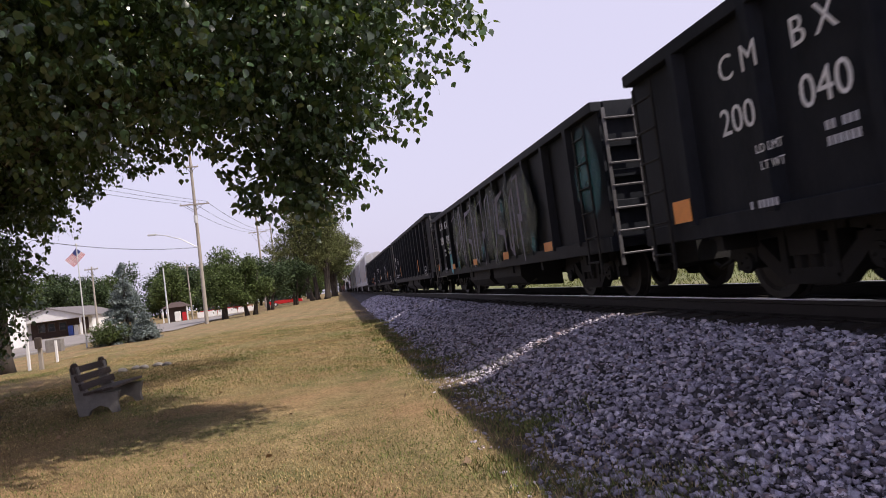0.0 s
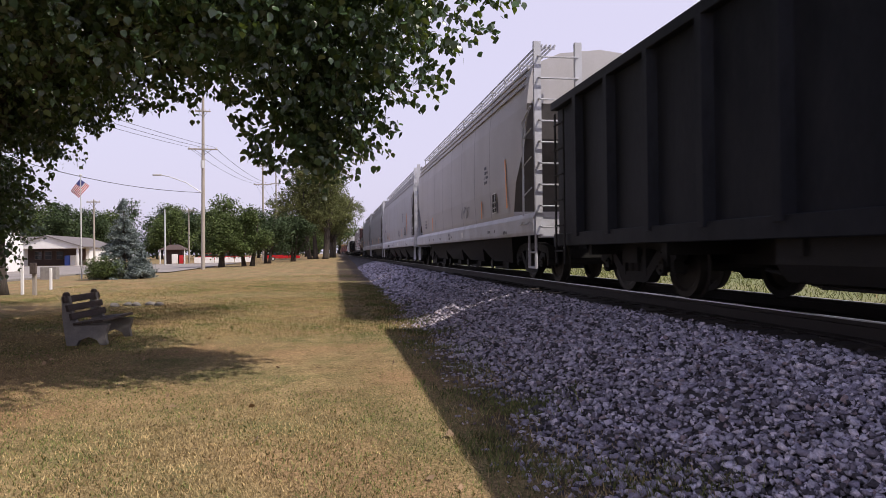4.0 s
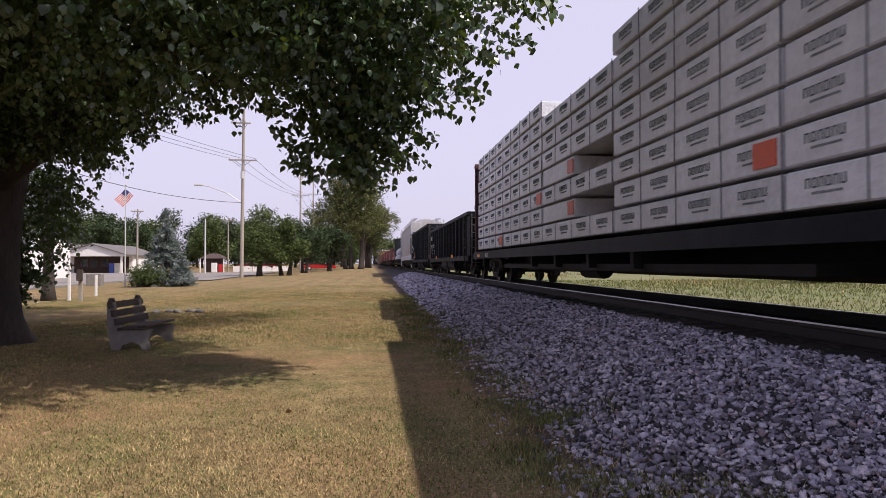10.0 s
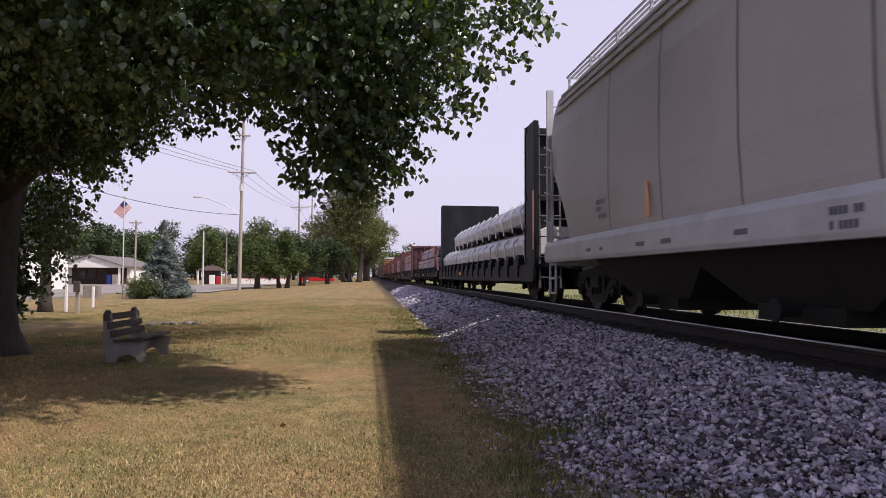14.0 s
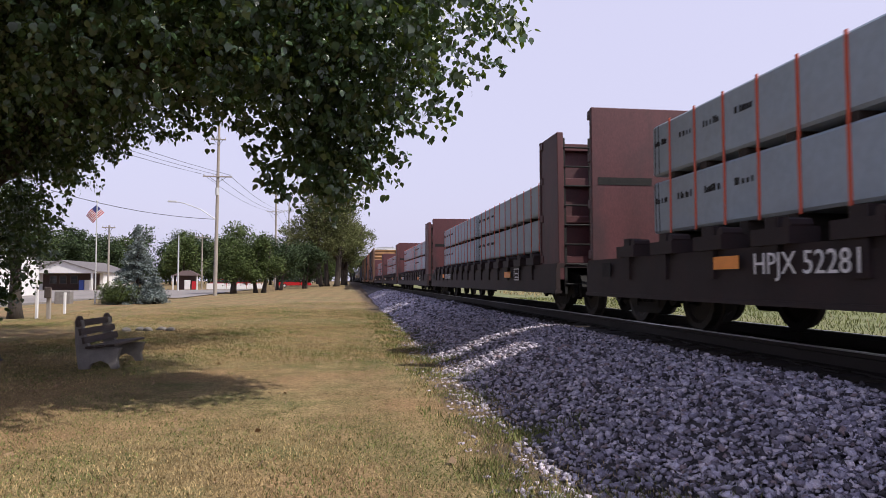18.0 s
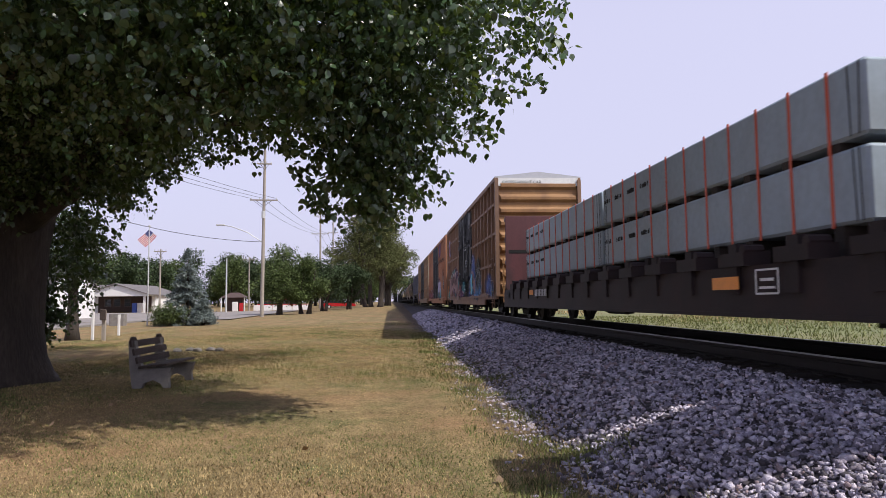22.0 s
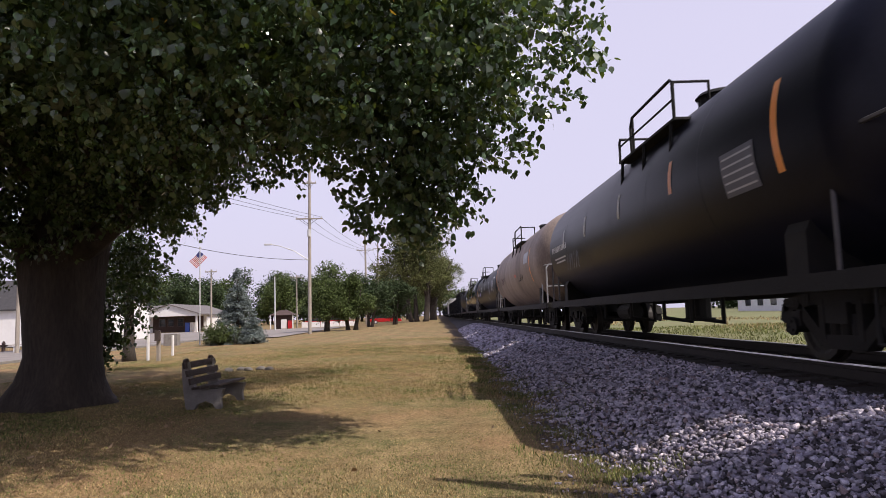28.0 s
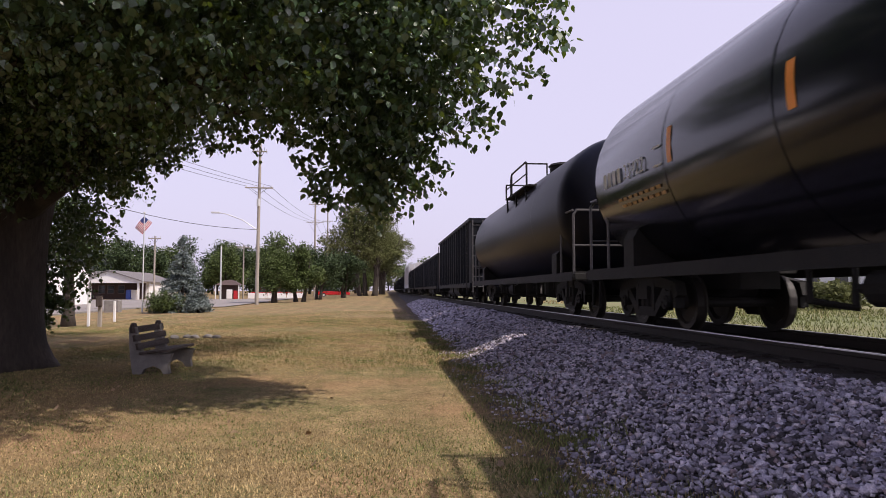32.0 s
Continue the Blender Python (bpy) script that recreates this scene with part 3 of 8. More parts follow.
def running_gear(car, length, truck_in=2.6, wheels=True):
    """Two trucks of two wheelsets, and a coupler at each end. Returns the wheelsets with their places."""
    sets = []
    for s in (-1, 1):
        yt = s * (length / 2 - truck_in)
        b = put("truck", shared("bolster", bolster_mesh), car, pose(0, yt, 0), "cast steel truck with coil springs")
        for side in (-1, 1):
            put("side_frame", shared("side_frame", side_frame_mesh), b, pose(side * .99, 0, 0))
        for k in (-.89, .89):
            w = put("wheelset", shared("axle", axle_mesh), car, pose(0, yt + k, .42))
            put("wheel", shared("wheel", wheel_mesh), w, pose(-.735, 0, 0, 0, 0, 180))
            put("wheel", shared("wheel", wheel_mesh), w, pose(.735, 0, 0))
            sets.append((w, yt + k))
        put("coupler", shared("coupler", coupler_mesh), car, pose(0, s * (length / 2 - .62), 0, 0, 0, 0 if s < 0 else 180))
    return sets


def ladder_mesh(name, width, z0, z1, rungs, mat, rail_r=.022):
    """An upright ladder in the plane of x and z, standing at x 0."""
    bm = bmesh.new()
    for x in (-width / 2, width / 2):
        box(bm, x - .025, x + .025, -.012, .012, z0, z1)
    for i in range(rungs):
        z = z0 + (z1 - z0) * (i + .5) / rungs
        tube(bm, (-width / 2, -.02, z), (width / 2, -.02, z), rail_r * .7, n=6)
    return mesh_of(name, bm, mat)


def stripe_mesh(key, w, h, mat):
    def make():
        bm = bmesh.new()
        box(bm, -.004, .0, -w / 2, w / 2, -h / 2, h / 2)
        return mesh_of(key, bm, mat)
    return shared(("stripe", key, w, h), make)


def letters(text, size, mat, parent, m, label=""):
    """Stencilled characters, as a thin mesh that lies on the side facing -x."""
    cu = bpy.data.curves.new("lettering", "FONT")
    cu.body, cu.size, cu.extrude = text, size, 0.0015
    cu.resolution_u = 3
    tmp = bpy.data.objects.new("lettering", cu)
    me = bpy.data.meshes.new_from_object(tmp)
    bpy.data.objects.remove(tmp)
    me.materials.append(mat)
    return put("lettering", me, parent, m @ pose(0, 0, 0, 90, 0, -90), label)


def on_side(y, z, x=-1.585):
    """The pose of lettering on the side of a car that faces -x; it reads towards -y."""
    return pose(x, y, z)


def bars(parent, rows, x, mat=None, name="stencil_line"):
    """Unreadable stencils as plain bars: y, z, width, height."""
    for y, z, w, h in rows:
        put(name, stripe_mesh(name, w, h, mat or WHITE), parent, pose(x, y, z))


def blob(parent, x, y, z, w, h, mat, seed, name="graffiti_patch", spikes=0.35, n=18):
    """A painted patch with an uneven outline lying on a side that faces -x."""
    rnd = random.Random(seed)
    bm = bmesh.new()
    k = [1 - spikes * rnd.random() for _ in range(n)]
    vs = [bm.verts.new((0, w / 2 * k[i] * math.cos(2 * math.pi * i / n), h / 2 * k[i] * math.sin(2 * math.pi * i / n))) for i in range(n)]
    bm.faces.new(vs)
    r = bmesh.ops.extrude_face_region(bm, geom=bm.faces[:])
    bmesh.ops.translate(bm, vec=(-.002, 0, 0), verts=[e for e in r["geom"] if isinstance(e, bmesh.types.BMVert)])
    ob = part(name, bm, mat, parent)
    ob.matrix_basis = pose(x, y, z)
    return ob


def scribble(parent, x, y, z, w, h, mat, seed, strokes=6, thick=.05, name="graffiti_line"):
    """Sprayed letters that cannot be read, as thick plain strokes."""
    rnd = random.Random(seed)
    bm = bmesh.new()
    for i in range(strokes):
        cy = w * (i + .5) / strokes - w / 2
        p = [(cy + rnd.uniform(-.4, .4) * w / strokes, rnd.uniform(-.5, .5) * h) for _ in range(4)]
        p[0] = (p[0][0], -h / 2 * rnd.uniform(.6, 1))
        p[2] = (p[2][0], h / 2 * rnd.uniform(.6, 1))
        for (a, b), (c, d) in zip(p, p[1:]):
            ln = math.hypot(c - a, d - b)
            v = box(bm, -.003, 0, -thick * .4, ln + thick * .4, -thick / 2, thick / 2)
            turned(bm, v, pose(-.0005 * i, a, b, math.degrees(math.atan2(d - b, c - a))))
    ob = part(name, bm, mat, parent)
    ob.matrix_basis = pose(x, y, z)
    ob["kind"] = "stuff"
    return ob


def spray(parent, x, y, z, w, h, key, seed):
    """A soft-edged cloud of sprayed paint."""
    return blob(parent, x, y, z, w, h, SOFT[key], seed, "sprayed_patch", .12, 24)


def arch(parent, x, y, z, w, h, thick, mat, seed, name="graffiti_line"):
    """One tall rounded sprayed outline: up, over and down, in an uneven ribbon."""
    rnd = random.Random(seed)
    lean = rnd.uniform(-.12, .18) * h
    pts = [(-.5 * w, -.5 * h * rnd.uniform(.6, 1)), (-.48 * w, 0), (-.42 * w, .3 * h), (-.2 * w, .46 * h), (.05 * w, .5 * h), (.3 * w, .42 * h), (.43 * w, .22 * h), (.46 * w, -.1 * h), (.5 * w + rnd.uniform(-.2, .3) * w, -.5 * h * rnd.uniform(.5, 1))]
    k = rnd.choice((9, 9, 7, 8))
    pts = [(-(a + rnd.uniform(-.05, .05) * w) + lean * b / h, b) for a, b in pts[:k]]
    bm = bmesh.new()
    prev = None
    for i, (a, b) in enumerate(pts):
        q0, q1 = pts[max(i - 1, 0)], pts[min(i + 1, len(pts) - 1)]
        d = Vector((q1[0] - q0[0], q1[1] - q0[1])).normalized()
        t = thick * (.45 + .8 * rnd.random()) * .5
        cur = [bm.verts.new((0, a - d.y * t, b + d.x * t)), bm.verts.new((0, a + d.y * t, b - d.x * t))]
        if prev:
            bm.faces.new((prev[0], prev[1], cur[1], cur[0]))
        prev = cur
    ob = part(name, bm, mat, parent)
    ob.matrix_basis = pose(x, y, z)
    return ob


def spike(parent, x, y, z, w, h, thick, mat, seed, name="graffiti_line"):
    """One tall angular sprayed letter outline: straight strokes that thin out towards pointed ends."""
    rnd = random.Random(seed)
    a = rnd.uniform(.1, .3)
    shapes = (
        [(-.5, .42), (.0, .5), (.02, -.1), (-.2, .05), (-.1, -.5)],
        [(-.45, -.15), (-.4, .45), (-.1, .5), (-.05, -.3), (.2, -.45), (.42, .4)],
        [(.45, .46), (-.3, .36), (-.42, -.05), (.2, -.12), (.34, -.5)],
        [(-.4, .5), (-.3, -.35), (.05, -.5), (.1, .2), (.4, .44), (.45, -.4)])
    pts = [(-(p + rnd.uniform(-.06, .06)) * w, (q + rnd.uniform(-.05, .05)) * h) for p, q in shapes[seed % 4]]
    bm = bmesh.new()
    k = len(pts)
    rows = []
    for i, (p, q) in enumerate(pts):
        q0, q1 = pts[max(i - 1, 0)], pts[min(i + 1, k - 1)]
        d = Vector((q1[0] - q0[0], q1[1] - q0[1])).normalized()
        t = thick * (.25 if i in (0, k - 1) else .5 + a)
        rows.append((bm.verts.new((0, p - d.y * t, q + d.x * t)), bm.verts.new((0, p + d.y * t, q - d.x * t))))
    for u, v in zip(rows, rows[1:]):
        bm.faces.new((u[0], u[1], v[1], v[0]))
    ob = part(name, bm, mat, parent)
    ob.matrix_basis = pose(x, y, z)
    return ob


def burner(parent, x, y, z, w, h, count, fill, edge, ink, seed, slant=.12):
    """A row of angular sprayed letter shapes that cannot be read: an edge colour, a fill and a few ink strokes."""
    rnd = random.Random(seed)
    pitch = w / count
    for i in range(count):
        cy = y + w / 2 - pitch * (i + .5)
        pw = pitch * rnd.uniform(.95, 1.25)
        ph = h * rnd.uniform(.8, 1.05)
        q = rnd.uniform(.25, .45)
        o = [(-.5, -.5), (-.5 + q * .6, -.5), (-.5 + q * .8, -.1), (rnd.uniform(-.05, .1), -.22), (.5 - q * .8, -.5), (.5, -.46), (rnd.uniform(.36, .46), rnd.uniform(-.1, .1)), (.48, .34), (rnd.uniform(.15, .3), .5), (rnd.uniform(-.1, .05), .30), (-.28, .5), (-.47, rnd.uniform(.1, .3))]
        for grow, mt, dx, nm in ((1.08, edge, 0, "graffiti_edge"), (1.0, fill, -.003, "graffiti_letter")):
            bm = bmesh.new()
            vs = [bm.verts.new((0, -a * pw * grow + slant * b * h, b * ph * (grow * .5 + .5))) for a, b in o]
            f = bm.faces.new(vs)
            bmesh.ops.triangulate(bm, faces=[f])
            ob = part(nm, bm, mt, parent)
            ob.matrix_basis = pose(x + dx - .0004 * i, cy, z + rnd.uniform(-.04, .04) * h)
        scribble(parent, x - .008 - .0004 * i, cy, z, pw * .5, ph * .62, ink, seed + 3 + i, 1, .035 + .02 * h, "graffiti_stroke")


def block_letter(parent, x, y, z, w, h, fill, edge, seed):
    """A broad sprayed letter that cannot be read: a filled block with notches, a pale edge round it."""
    rnd = random.Random(seed)
    n1, n2 = rnd.uniform(.12, .25), rnd.uniform(.1, .22)
    o = [(-.5, -.5), (-.5 + n1, -.5), (-.45 + n1, -.18), (.02, -.05), (.5 - n2, -.5), (.5, -.5), (.46, rnd.uniform(-.05, .1)), (.5, .42), (.1, .5), (.04, .3), (-.3, .46), (-.5, .2)]
    for grow, mt, dx, nm in ((.045, edge, 0, "graffiti_edge"), (0, fill, -.001, "graffiti_letter")):
        bm = bmesh.new()
        vs = [bm.verts.new((0, -(a * w + grow * (1 if a > 0 else -1)), b * h + grow * (1 if b > 0 else -1))) for a, b in o]
        bmesh.ops.triangulate(bm, faces=[bm.faces.new(vs)])
        ob = part(nm, bm, mt, parent)
        ob.matrix_basis = pose(x + dx, y, z)


WHEELS = []   # car, its first place, wheelsets
CARS = []


def new_car(name, label, near, far, group="cars of the freight train"):
    """A car between two coupling points: its empty stands on the rail at the car's middle."""
    car = thing(name, label, "rail car", pose(TRACK_X, (near + far) / 2, RAIL_Z), group)
    CARS.append((car, (near + far) / 2))
    return car, far - near


def gondola(near, far, label, z0=.78, top=3.24, mat=BLACK, ribs=13, heap=False):
    car, L = new_car("gondola_car", label, near, far)
    h = L / 2 - .55
    WHEELS.append((car, (near + far) / 2, running_gear(car, L, 2.7)))
    key = (round(h, 2), top, mat.name, ribs)

    def body():
        bm = bmesh.new()
        box(bm, -1.48, -1.44, -h + .04, h - .04, z0 + .10, top - .06)
        return mesh_of("side_wall", bm, mat)

    def floor_():
        bm = bmesh.new()
        box(bm, -1.43, 1.43, -h + .06, h - .06, z0 + .1, z0 + .2)
        return mesh_of("car_floor", bm, mat)
    put("side_wall", shared(("gon_body",) + key, body), car)
    put("side_wall", shared(("gon_body",) + key, body), car, pose(0, 0, 0, 0, 0, 180))
    put("car_floor", shared(("gon_floor",) + key, floor_), car)

    def chord():
        bm = bmesh.new()
        box(bm, -1.60, -1.42, -h, h, top - .14, top)
        return mesh_of("top_chord", bm, mat, bevel=.01)

    def low_sill():
        bm = bmesh.new()
        box(bm, -1.57, -1.44, -h, h, z0 - .05, z0 + .16)
        return mesh_of("side_sill", bm, mat, bevel=.01)

    def end_chord():
        bm = bmesh.new()
        box(bm, -1.41, 1.41, -.07, .07, top - .14, top)
        return mesh_of("end_chord", bm, mat, bevel=.01)
    for rz in (0, 180):
        put("top_chord", shared(("gon_chord",) + key, chord), car, pose(0, 0, 0, 0, 0, rz))
        put("side_sill", shared(("gon_low",) + key, low_sill), car, pose(0, 0, 0, 0, 0, rz))
        put("end_chord", shared(("gon_ec",) + key, end_chord), car, pose(0, (h - .06) * (1 if rz else -1), 0))

    def end():
        bm = bmesh.new()
        box(bm, -1.47, 1.47, -.03, .0, z0, top - .1)
        return mesh_of("end_wall", bm, mat, bevel=.008)

    def end_rib():
        bm = bmesh.new()
        box(bm, -1.47, 1.47, -.13, -.03, 0, .11)
        return mesh_of("end_rib", bm, mat, bevel=.008)
    for s in (-1, 1):
        e = put("end_wall", shared(("gon_end",) + key, end), car, pose(0, s * (h - .12), 0, 0, 0, 0 if s < 0 else 180))
        for k in range(5):
            put("end_rib", shared(("gon_end_rib", mat.name), end_rib), e, pose(0, 0, z0 + .12 + k * (top - z0 - .35) / 4))
        put("ladder", shared(("gon_ladder", top), lambda: ladder_mesh("ladder", .46, z0 - .25, top - .1, 7, RAIL_GREY, .024)), e, pose(-1.2, -.16, 0))
        put("side_ladder", shared(("gon_sladder", top), lambda: ladder_mesh("side_ladder", .42, z0 - .35, top - .25, 6, DARK, .022)), e, pose(-1.62 if s < 0 else 1.62, .38, 0, 0, 0, -90 if s < 0 else 90))

    def rib():
        bm = bmesh.new()
        v = [(-1.47, -.11), (-1.60, -.06), (-1.60, .06), (-1.47, .11)]
        a = [bm.verts.new((x, y, z0 + .1)) for x, y in v]
        b = [bm.verts.new((x, y, top - .12)) for x, y in v]
        for i in range(3):
            bm.faces.new((a[i], a[i + 1], b[i + 1], b[i]))
        bm.faces.new(a)
        bm.faces.new(b)
        return mesh_of("rib", bm, mat)
    rm = shared(("gon_rib", top, z0, mat.name), rib)
    for i in range(ribs):
        y = -h + 1.15 + (2 * h - 2.3) * i / (ribs - 1)
        put("rib", rm, car, pose(0, y, 0))
        put("rib", rm, car, pose(0, y, 0, 0, 0, 180))

    def sill():
        bm = bmesh.new()
        box(bm, -.3, .3, -h, h, .45, z0 + .08)
        for s in (-1, 1):
            box(bm, -.3, .3, s * (h - 2.7) - .35, s * (h - 2.7) + .35, .40, .52)
        return mesh_of("center_sill", bm, DARK)
    put("center_sill", shared(("gon_sill",) + key, sill), car)

    def bearer():
        bm = bmesh.new()
        box(bm, -1.46, 1.46, -.06, .06, .58, z0)
        return mesh_of("cross_bearer", bm, DARK)
    for k in range(7):
        put("cross_bearer", shared(("bearer", z0), bearer), car, pose(0, (k - 3) * h / 3.6, 0))

    def skirt():
        bm = bmesh.new()
        extrude_y(bm, [(-1.30, .34), (-.5, .22), (-.5, z0), (-1.42, z0), (-1.42, .5)], -1.25, 1.25)
        return mesh_of("slope_bay", bm, DARK)
    for k in (-1, 1):
        put("slope_bay", shared(("gon_bay", z0), skirt), car, pose(0, k * 1.5, 0))

    def brake():
        bm = bmesh.new()
        box(bm, -.5, .1, -.3, .3, .28, .62)
        tube(bm, (-.9, 1.0, .5), (-.9, 1.9, .5), .17, n=12)
        pipe(bm, [(-1.2, -3.2, .42), (-1.2, -2.5, .30), (-1.2, 2.4, .30), (-1.2, 3.2, .44)], .02)
        for y in (-2.4, -.8, .8, 2.4):
            box(bm, -1.23, -1.17, y - .02, y + .02, .28, z0)
        return mesh_of("brake_gear", bm, DARK)
    put("brake_gear", shared(("brake", z0), brake), car)
    return car, h


def hopper(near, far, label, mat=GREY, ribbed=False, sill_mat=None):
    car, L = new_car("covered_hopper_car", label, near, far)
    h = L / 2 - .62
    WHEELS.append((car, (near + far) / 2, running_gear(car, L, 2.5)))
    key = (round(h, 2), mat.name, ribbed)
    eave, crown, sill = 4.12, 4.55, 1.0
    if ribbed:
        half = [(1.48, 1.55), (1.50, 1.6), (1.50, 4.0), (1.46, 4.12), (.85, 4.40), (0, 4.62)]
    else:
        half = [(1.46, 1.02), (1.53, 1.5), (1.565, 2.1), (1.565, 2.9), (1.55, 3.6), (1.50, 4.05), (1.40, 4.38), (.85, 4.62), (0, 4.72)]

    def body():
        bm = bmesh.new()
        # stations along the car: the lower part is cut back towards the ends by the slope sheets
        loops = []
        ring = [(-x, z) for x, z in half] + [(x, z) for x, z in half[-2::-1]]
        for side in (-1, 1):
            row = []
            for x, z in ring:
                back = 1.15 * min(1.0, max(0.0, (2.95 - z) / 1.25)) ** .8 if not ribbed else 2.2 * max(0.0, (3.3 - z) / 1.8)
                row.append(bm.verts.new((x * (1 if z < 4.2 else 1), side * (h - (.75 if ribbed else .45) - back), z)))
            loops.append(row)
        a, b = loops
        for i in range(len(a) - 1):
            bm.faces.new((a[i], a[i + 1], b[i + 1], b[i]))
        bm.faces.new((a[0], b[0], b[-1], a[-1]))
        for row in loops:
            for i in range(len(row) // 2):
                j = len(row) - 1 - i
                if j - i > 2:
                    bm.faces.new((row[i], row[i + 1], row[j - 1], row[j]))
                elif j - i == 2:
                    bm.faces.new((row[i], row[i + 1], row[j]))
        me = mesh_of("body", bm, mat)
        # downward end slopes get a darker, blotchy colour that holds the recess's shade
        me.materials.append(DARK_SLOPE)
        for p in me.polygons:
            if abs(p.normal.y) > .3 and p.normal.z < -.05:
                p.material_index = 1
        return me
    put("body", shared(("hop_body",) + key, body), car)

    sill_mat = sill_mat or (SILL_GREY if mat is not SLATE else SLATE)

    def side_sill():
        bm = bmesh.new()
        extrude_y(bm, [(-1.57, .96), (-1.46, .96), (-1.46, 1.40), (-1.535, 1.40), (-1.59, 1.30), (-1.59, 1.02)], -h, h)
        return mesh_of("side_sill", bm, sill_mat, bevel=.006)

    def end_sill():
        bm = bmesh.new()
        box(bm, -1.45, 1.45, -.08, .08, .90, 1.30)
        return mesh_of("end_sill", bm, sill_mat, bevel=.008)

    def bay():
        bm = bmesh.new()
        a = [bm.verts.new((x, y, 1.1)) for x, y in ((-1.42, -2.2), (1.42, -2.2), (1.42, 2.2), (-1.42, 2.2))]
        b = [bm.verts.new((x, y, .36)) for x, y in ((-1.05, -.95), (1.05, -.95), (1.05, .95), (-1.05, .95))]
        for i in range(4):
            bm.faces.new((a[i], a[(i + 1) % 4], b[(i + 1) % 4], b[i]))
        bm.faces.new(b)
        box(bm, -1.1, 1.1, -.7, .7, .20, .37)
        tube(bm, (-1.32, 0, .33), (1.32, 0, .33), .07, n=8)
        tube(bm, (-1.36, 0, .33), (-1.32, 0, .33), .12, n=10)
        return mesh_of("discharge_bay", bm, DARK)

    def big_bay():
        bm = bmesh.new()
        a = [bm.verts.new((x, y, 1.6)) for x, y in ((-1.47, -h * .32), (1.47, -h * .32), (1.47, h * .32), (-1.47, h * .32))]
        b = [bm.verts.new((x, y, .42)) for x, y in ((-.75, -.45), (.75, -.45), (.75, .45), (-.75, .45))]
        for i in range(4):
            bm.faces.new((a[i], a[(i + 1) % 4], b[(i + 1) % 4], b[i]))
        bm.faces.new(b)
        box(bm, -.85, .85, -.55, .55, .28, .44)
        return mesh_of("discharge_bay", bm, DARK_SLOPE)
    if ribbed:
        for k in (-1, 0, 1):
            put("discharge_bay", shared(("big_bay",) + key, big_bay), car, pose(0, k * (h - 2.9) * .64, 0))

        def rib():
            bm = bmesh.new()
            box(bm, -1.58, -1.50, -.05, .05, 1.58, 4.06)
            return mesh_of("rib", bm, mat)
        for i in range(17):
            y = (i - 8) * (h - 1.2) / 8.3
            put("rib", shared(("hop_rib", mat.name), rib), car, pose(0, y, 0))
            put("rib", shared(("hop_rib", mat.name), rib), car, pose(0, y, 0, 0, 0, 180))

        def chord():
            bm = bmesh.new()
            for s in (-1, 1):
                box(bm, s * 1.54 - .06, s * 1.54 + .05, -h + .7, h - .7, 4.02, 4.14)
                box(bm, s * 1.54 - .06, s * 1.54 + .05, -h + 1.4, h - 1.4, 1.52, 1.62)
                for k in (-1, 1):
                    v = box(bm, s * 1.48 - .05, s * 1.48 + .05, -.12, .12, .85, 3.3)
                    turned(bm, v, pose(0, k * (h - 2.3), -.05, 0, 0, 0) @ pose(0, 0, 0, k * -28))
                    box(bm, s * 1.48 - .06, s * 1.48 + .06, k * h - .1, k * h + .1, .8, 4.1)
                    box(bm, s * 1.48 - .06, s * 1.48 + .05, min(k * h, k * (h - 2.6)), max(k * h, k * (h - 2.6)), 1.0, 1.45)
            return mesh_of("frame", bm, mat)
        put("frame", shared(("hop_frame",) + key, chord), car)
    else:
        for rz in (0, 180):
            put("side_sill", shared(("hop_sill", sill_mat.name) + key, side_sill), car, pose(0, 0, 0, 0, 0, rz))
            put("end_sill", shared(("hop_end_sill", sill_mat.name), end_sill), car, pose(0, (h - .08) * (1 if rz else -1), 0))
        for k in range(4):
            put("discharge_bay", shared("bay", bay), car, pose(0, (k - 1.5) * (h - 2.4) / 2.15, 0))
        def seam():
            bm = bmesh.new()
            g = [[bm.verts.new((-x - .004, d, z)) for x, z in half[:7]] for d in (-.02, .02)]
            for k in range(6):
                bm.faces.new((g[0][k], g[0][k + 1], g[1][k + 1], g[1][k]))
            return mesh_of("panel_seam", bm, SEAM)
        for k in range(9):
            if abs((k - 4) * h / 5) < h - 2.2:
                put("panel_seam", shared(("hop_seam", mat.name), seam), car, pose(0, (k - 4) * h / 5, 0))

        def eave_rail():
            bm = bmesh.new()
            box(bm, -.02, .02, -h + .75, h - .75, -.022, .022)
            return mesh_of("eave_rail", bm, mat)
        for s in (-1, 1):
            for x, z in ((1.525, 4.02), (1.475, 4.2), (1.41, 4.38)):
                put("eave_rail", shared(("eave",) + key, eave_rail), car, pose(s * x, 0, z))
    # ends: platform, corner posts with bent rungs, side grab bars and steps
    rail = SILL_GREY if mat in (PALE, GREY) else (BLUE_SILL if mat is BLUE_GREY else mat)

    def end_frame():
        bm = bmesh.new()
        box(bm, -1.45, 1.45, .02, 1.2, 1.0, 1.06)
        return mesh_of("end_platform", bm, rail)

    def corner_post():
        bm = bmesh.new()
        box(bm, -.07, .07, -.02, .06, .95, 4.70)
        return mesh_of("corner_post", bm, rail)

    def rung():
        bm = bmesh.new()
        pipe(bm, [(-.40, -.02, .03), (-.37, -.09, .0), (.37, -.09, .0), (.40, -.02, .03)], .016)
        return mesh_of("rung", bm, rail)

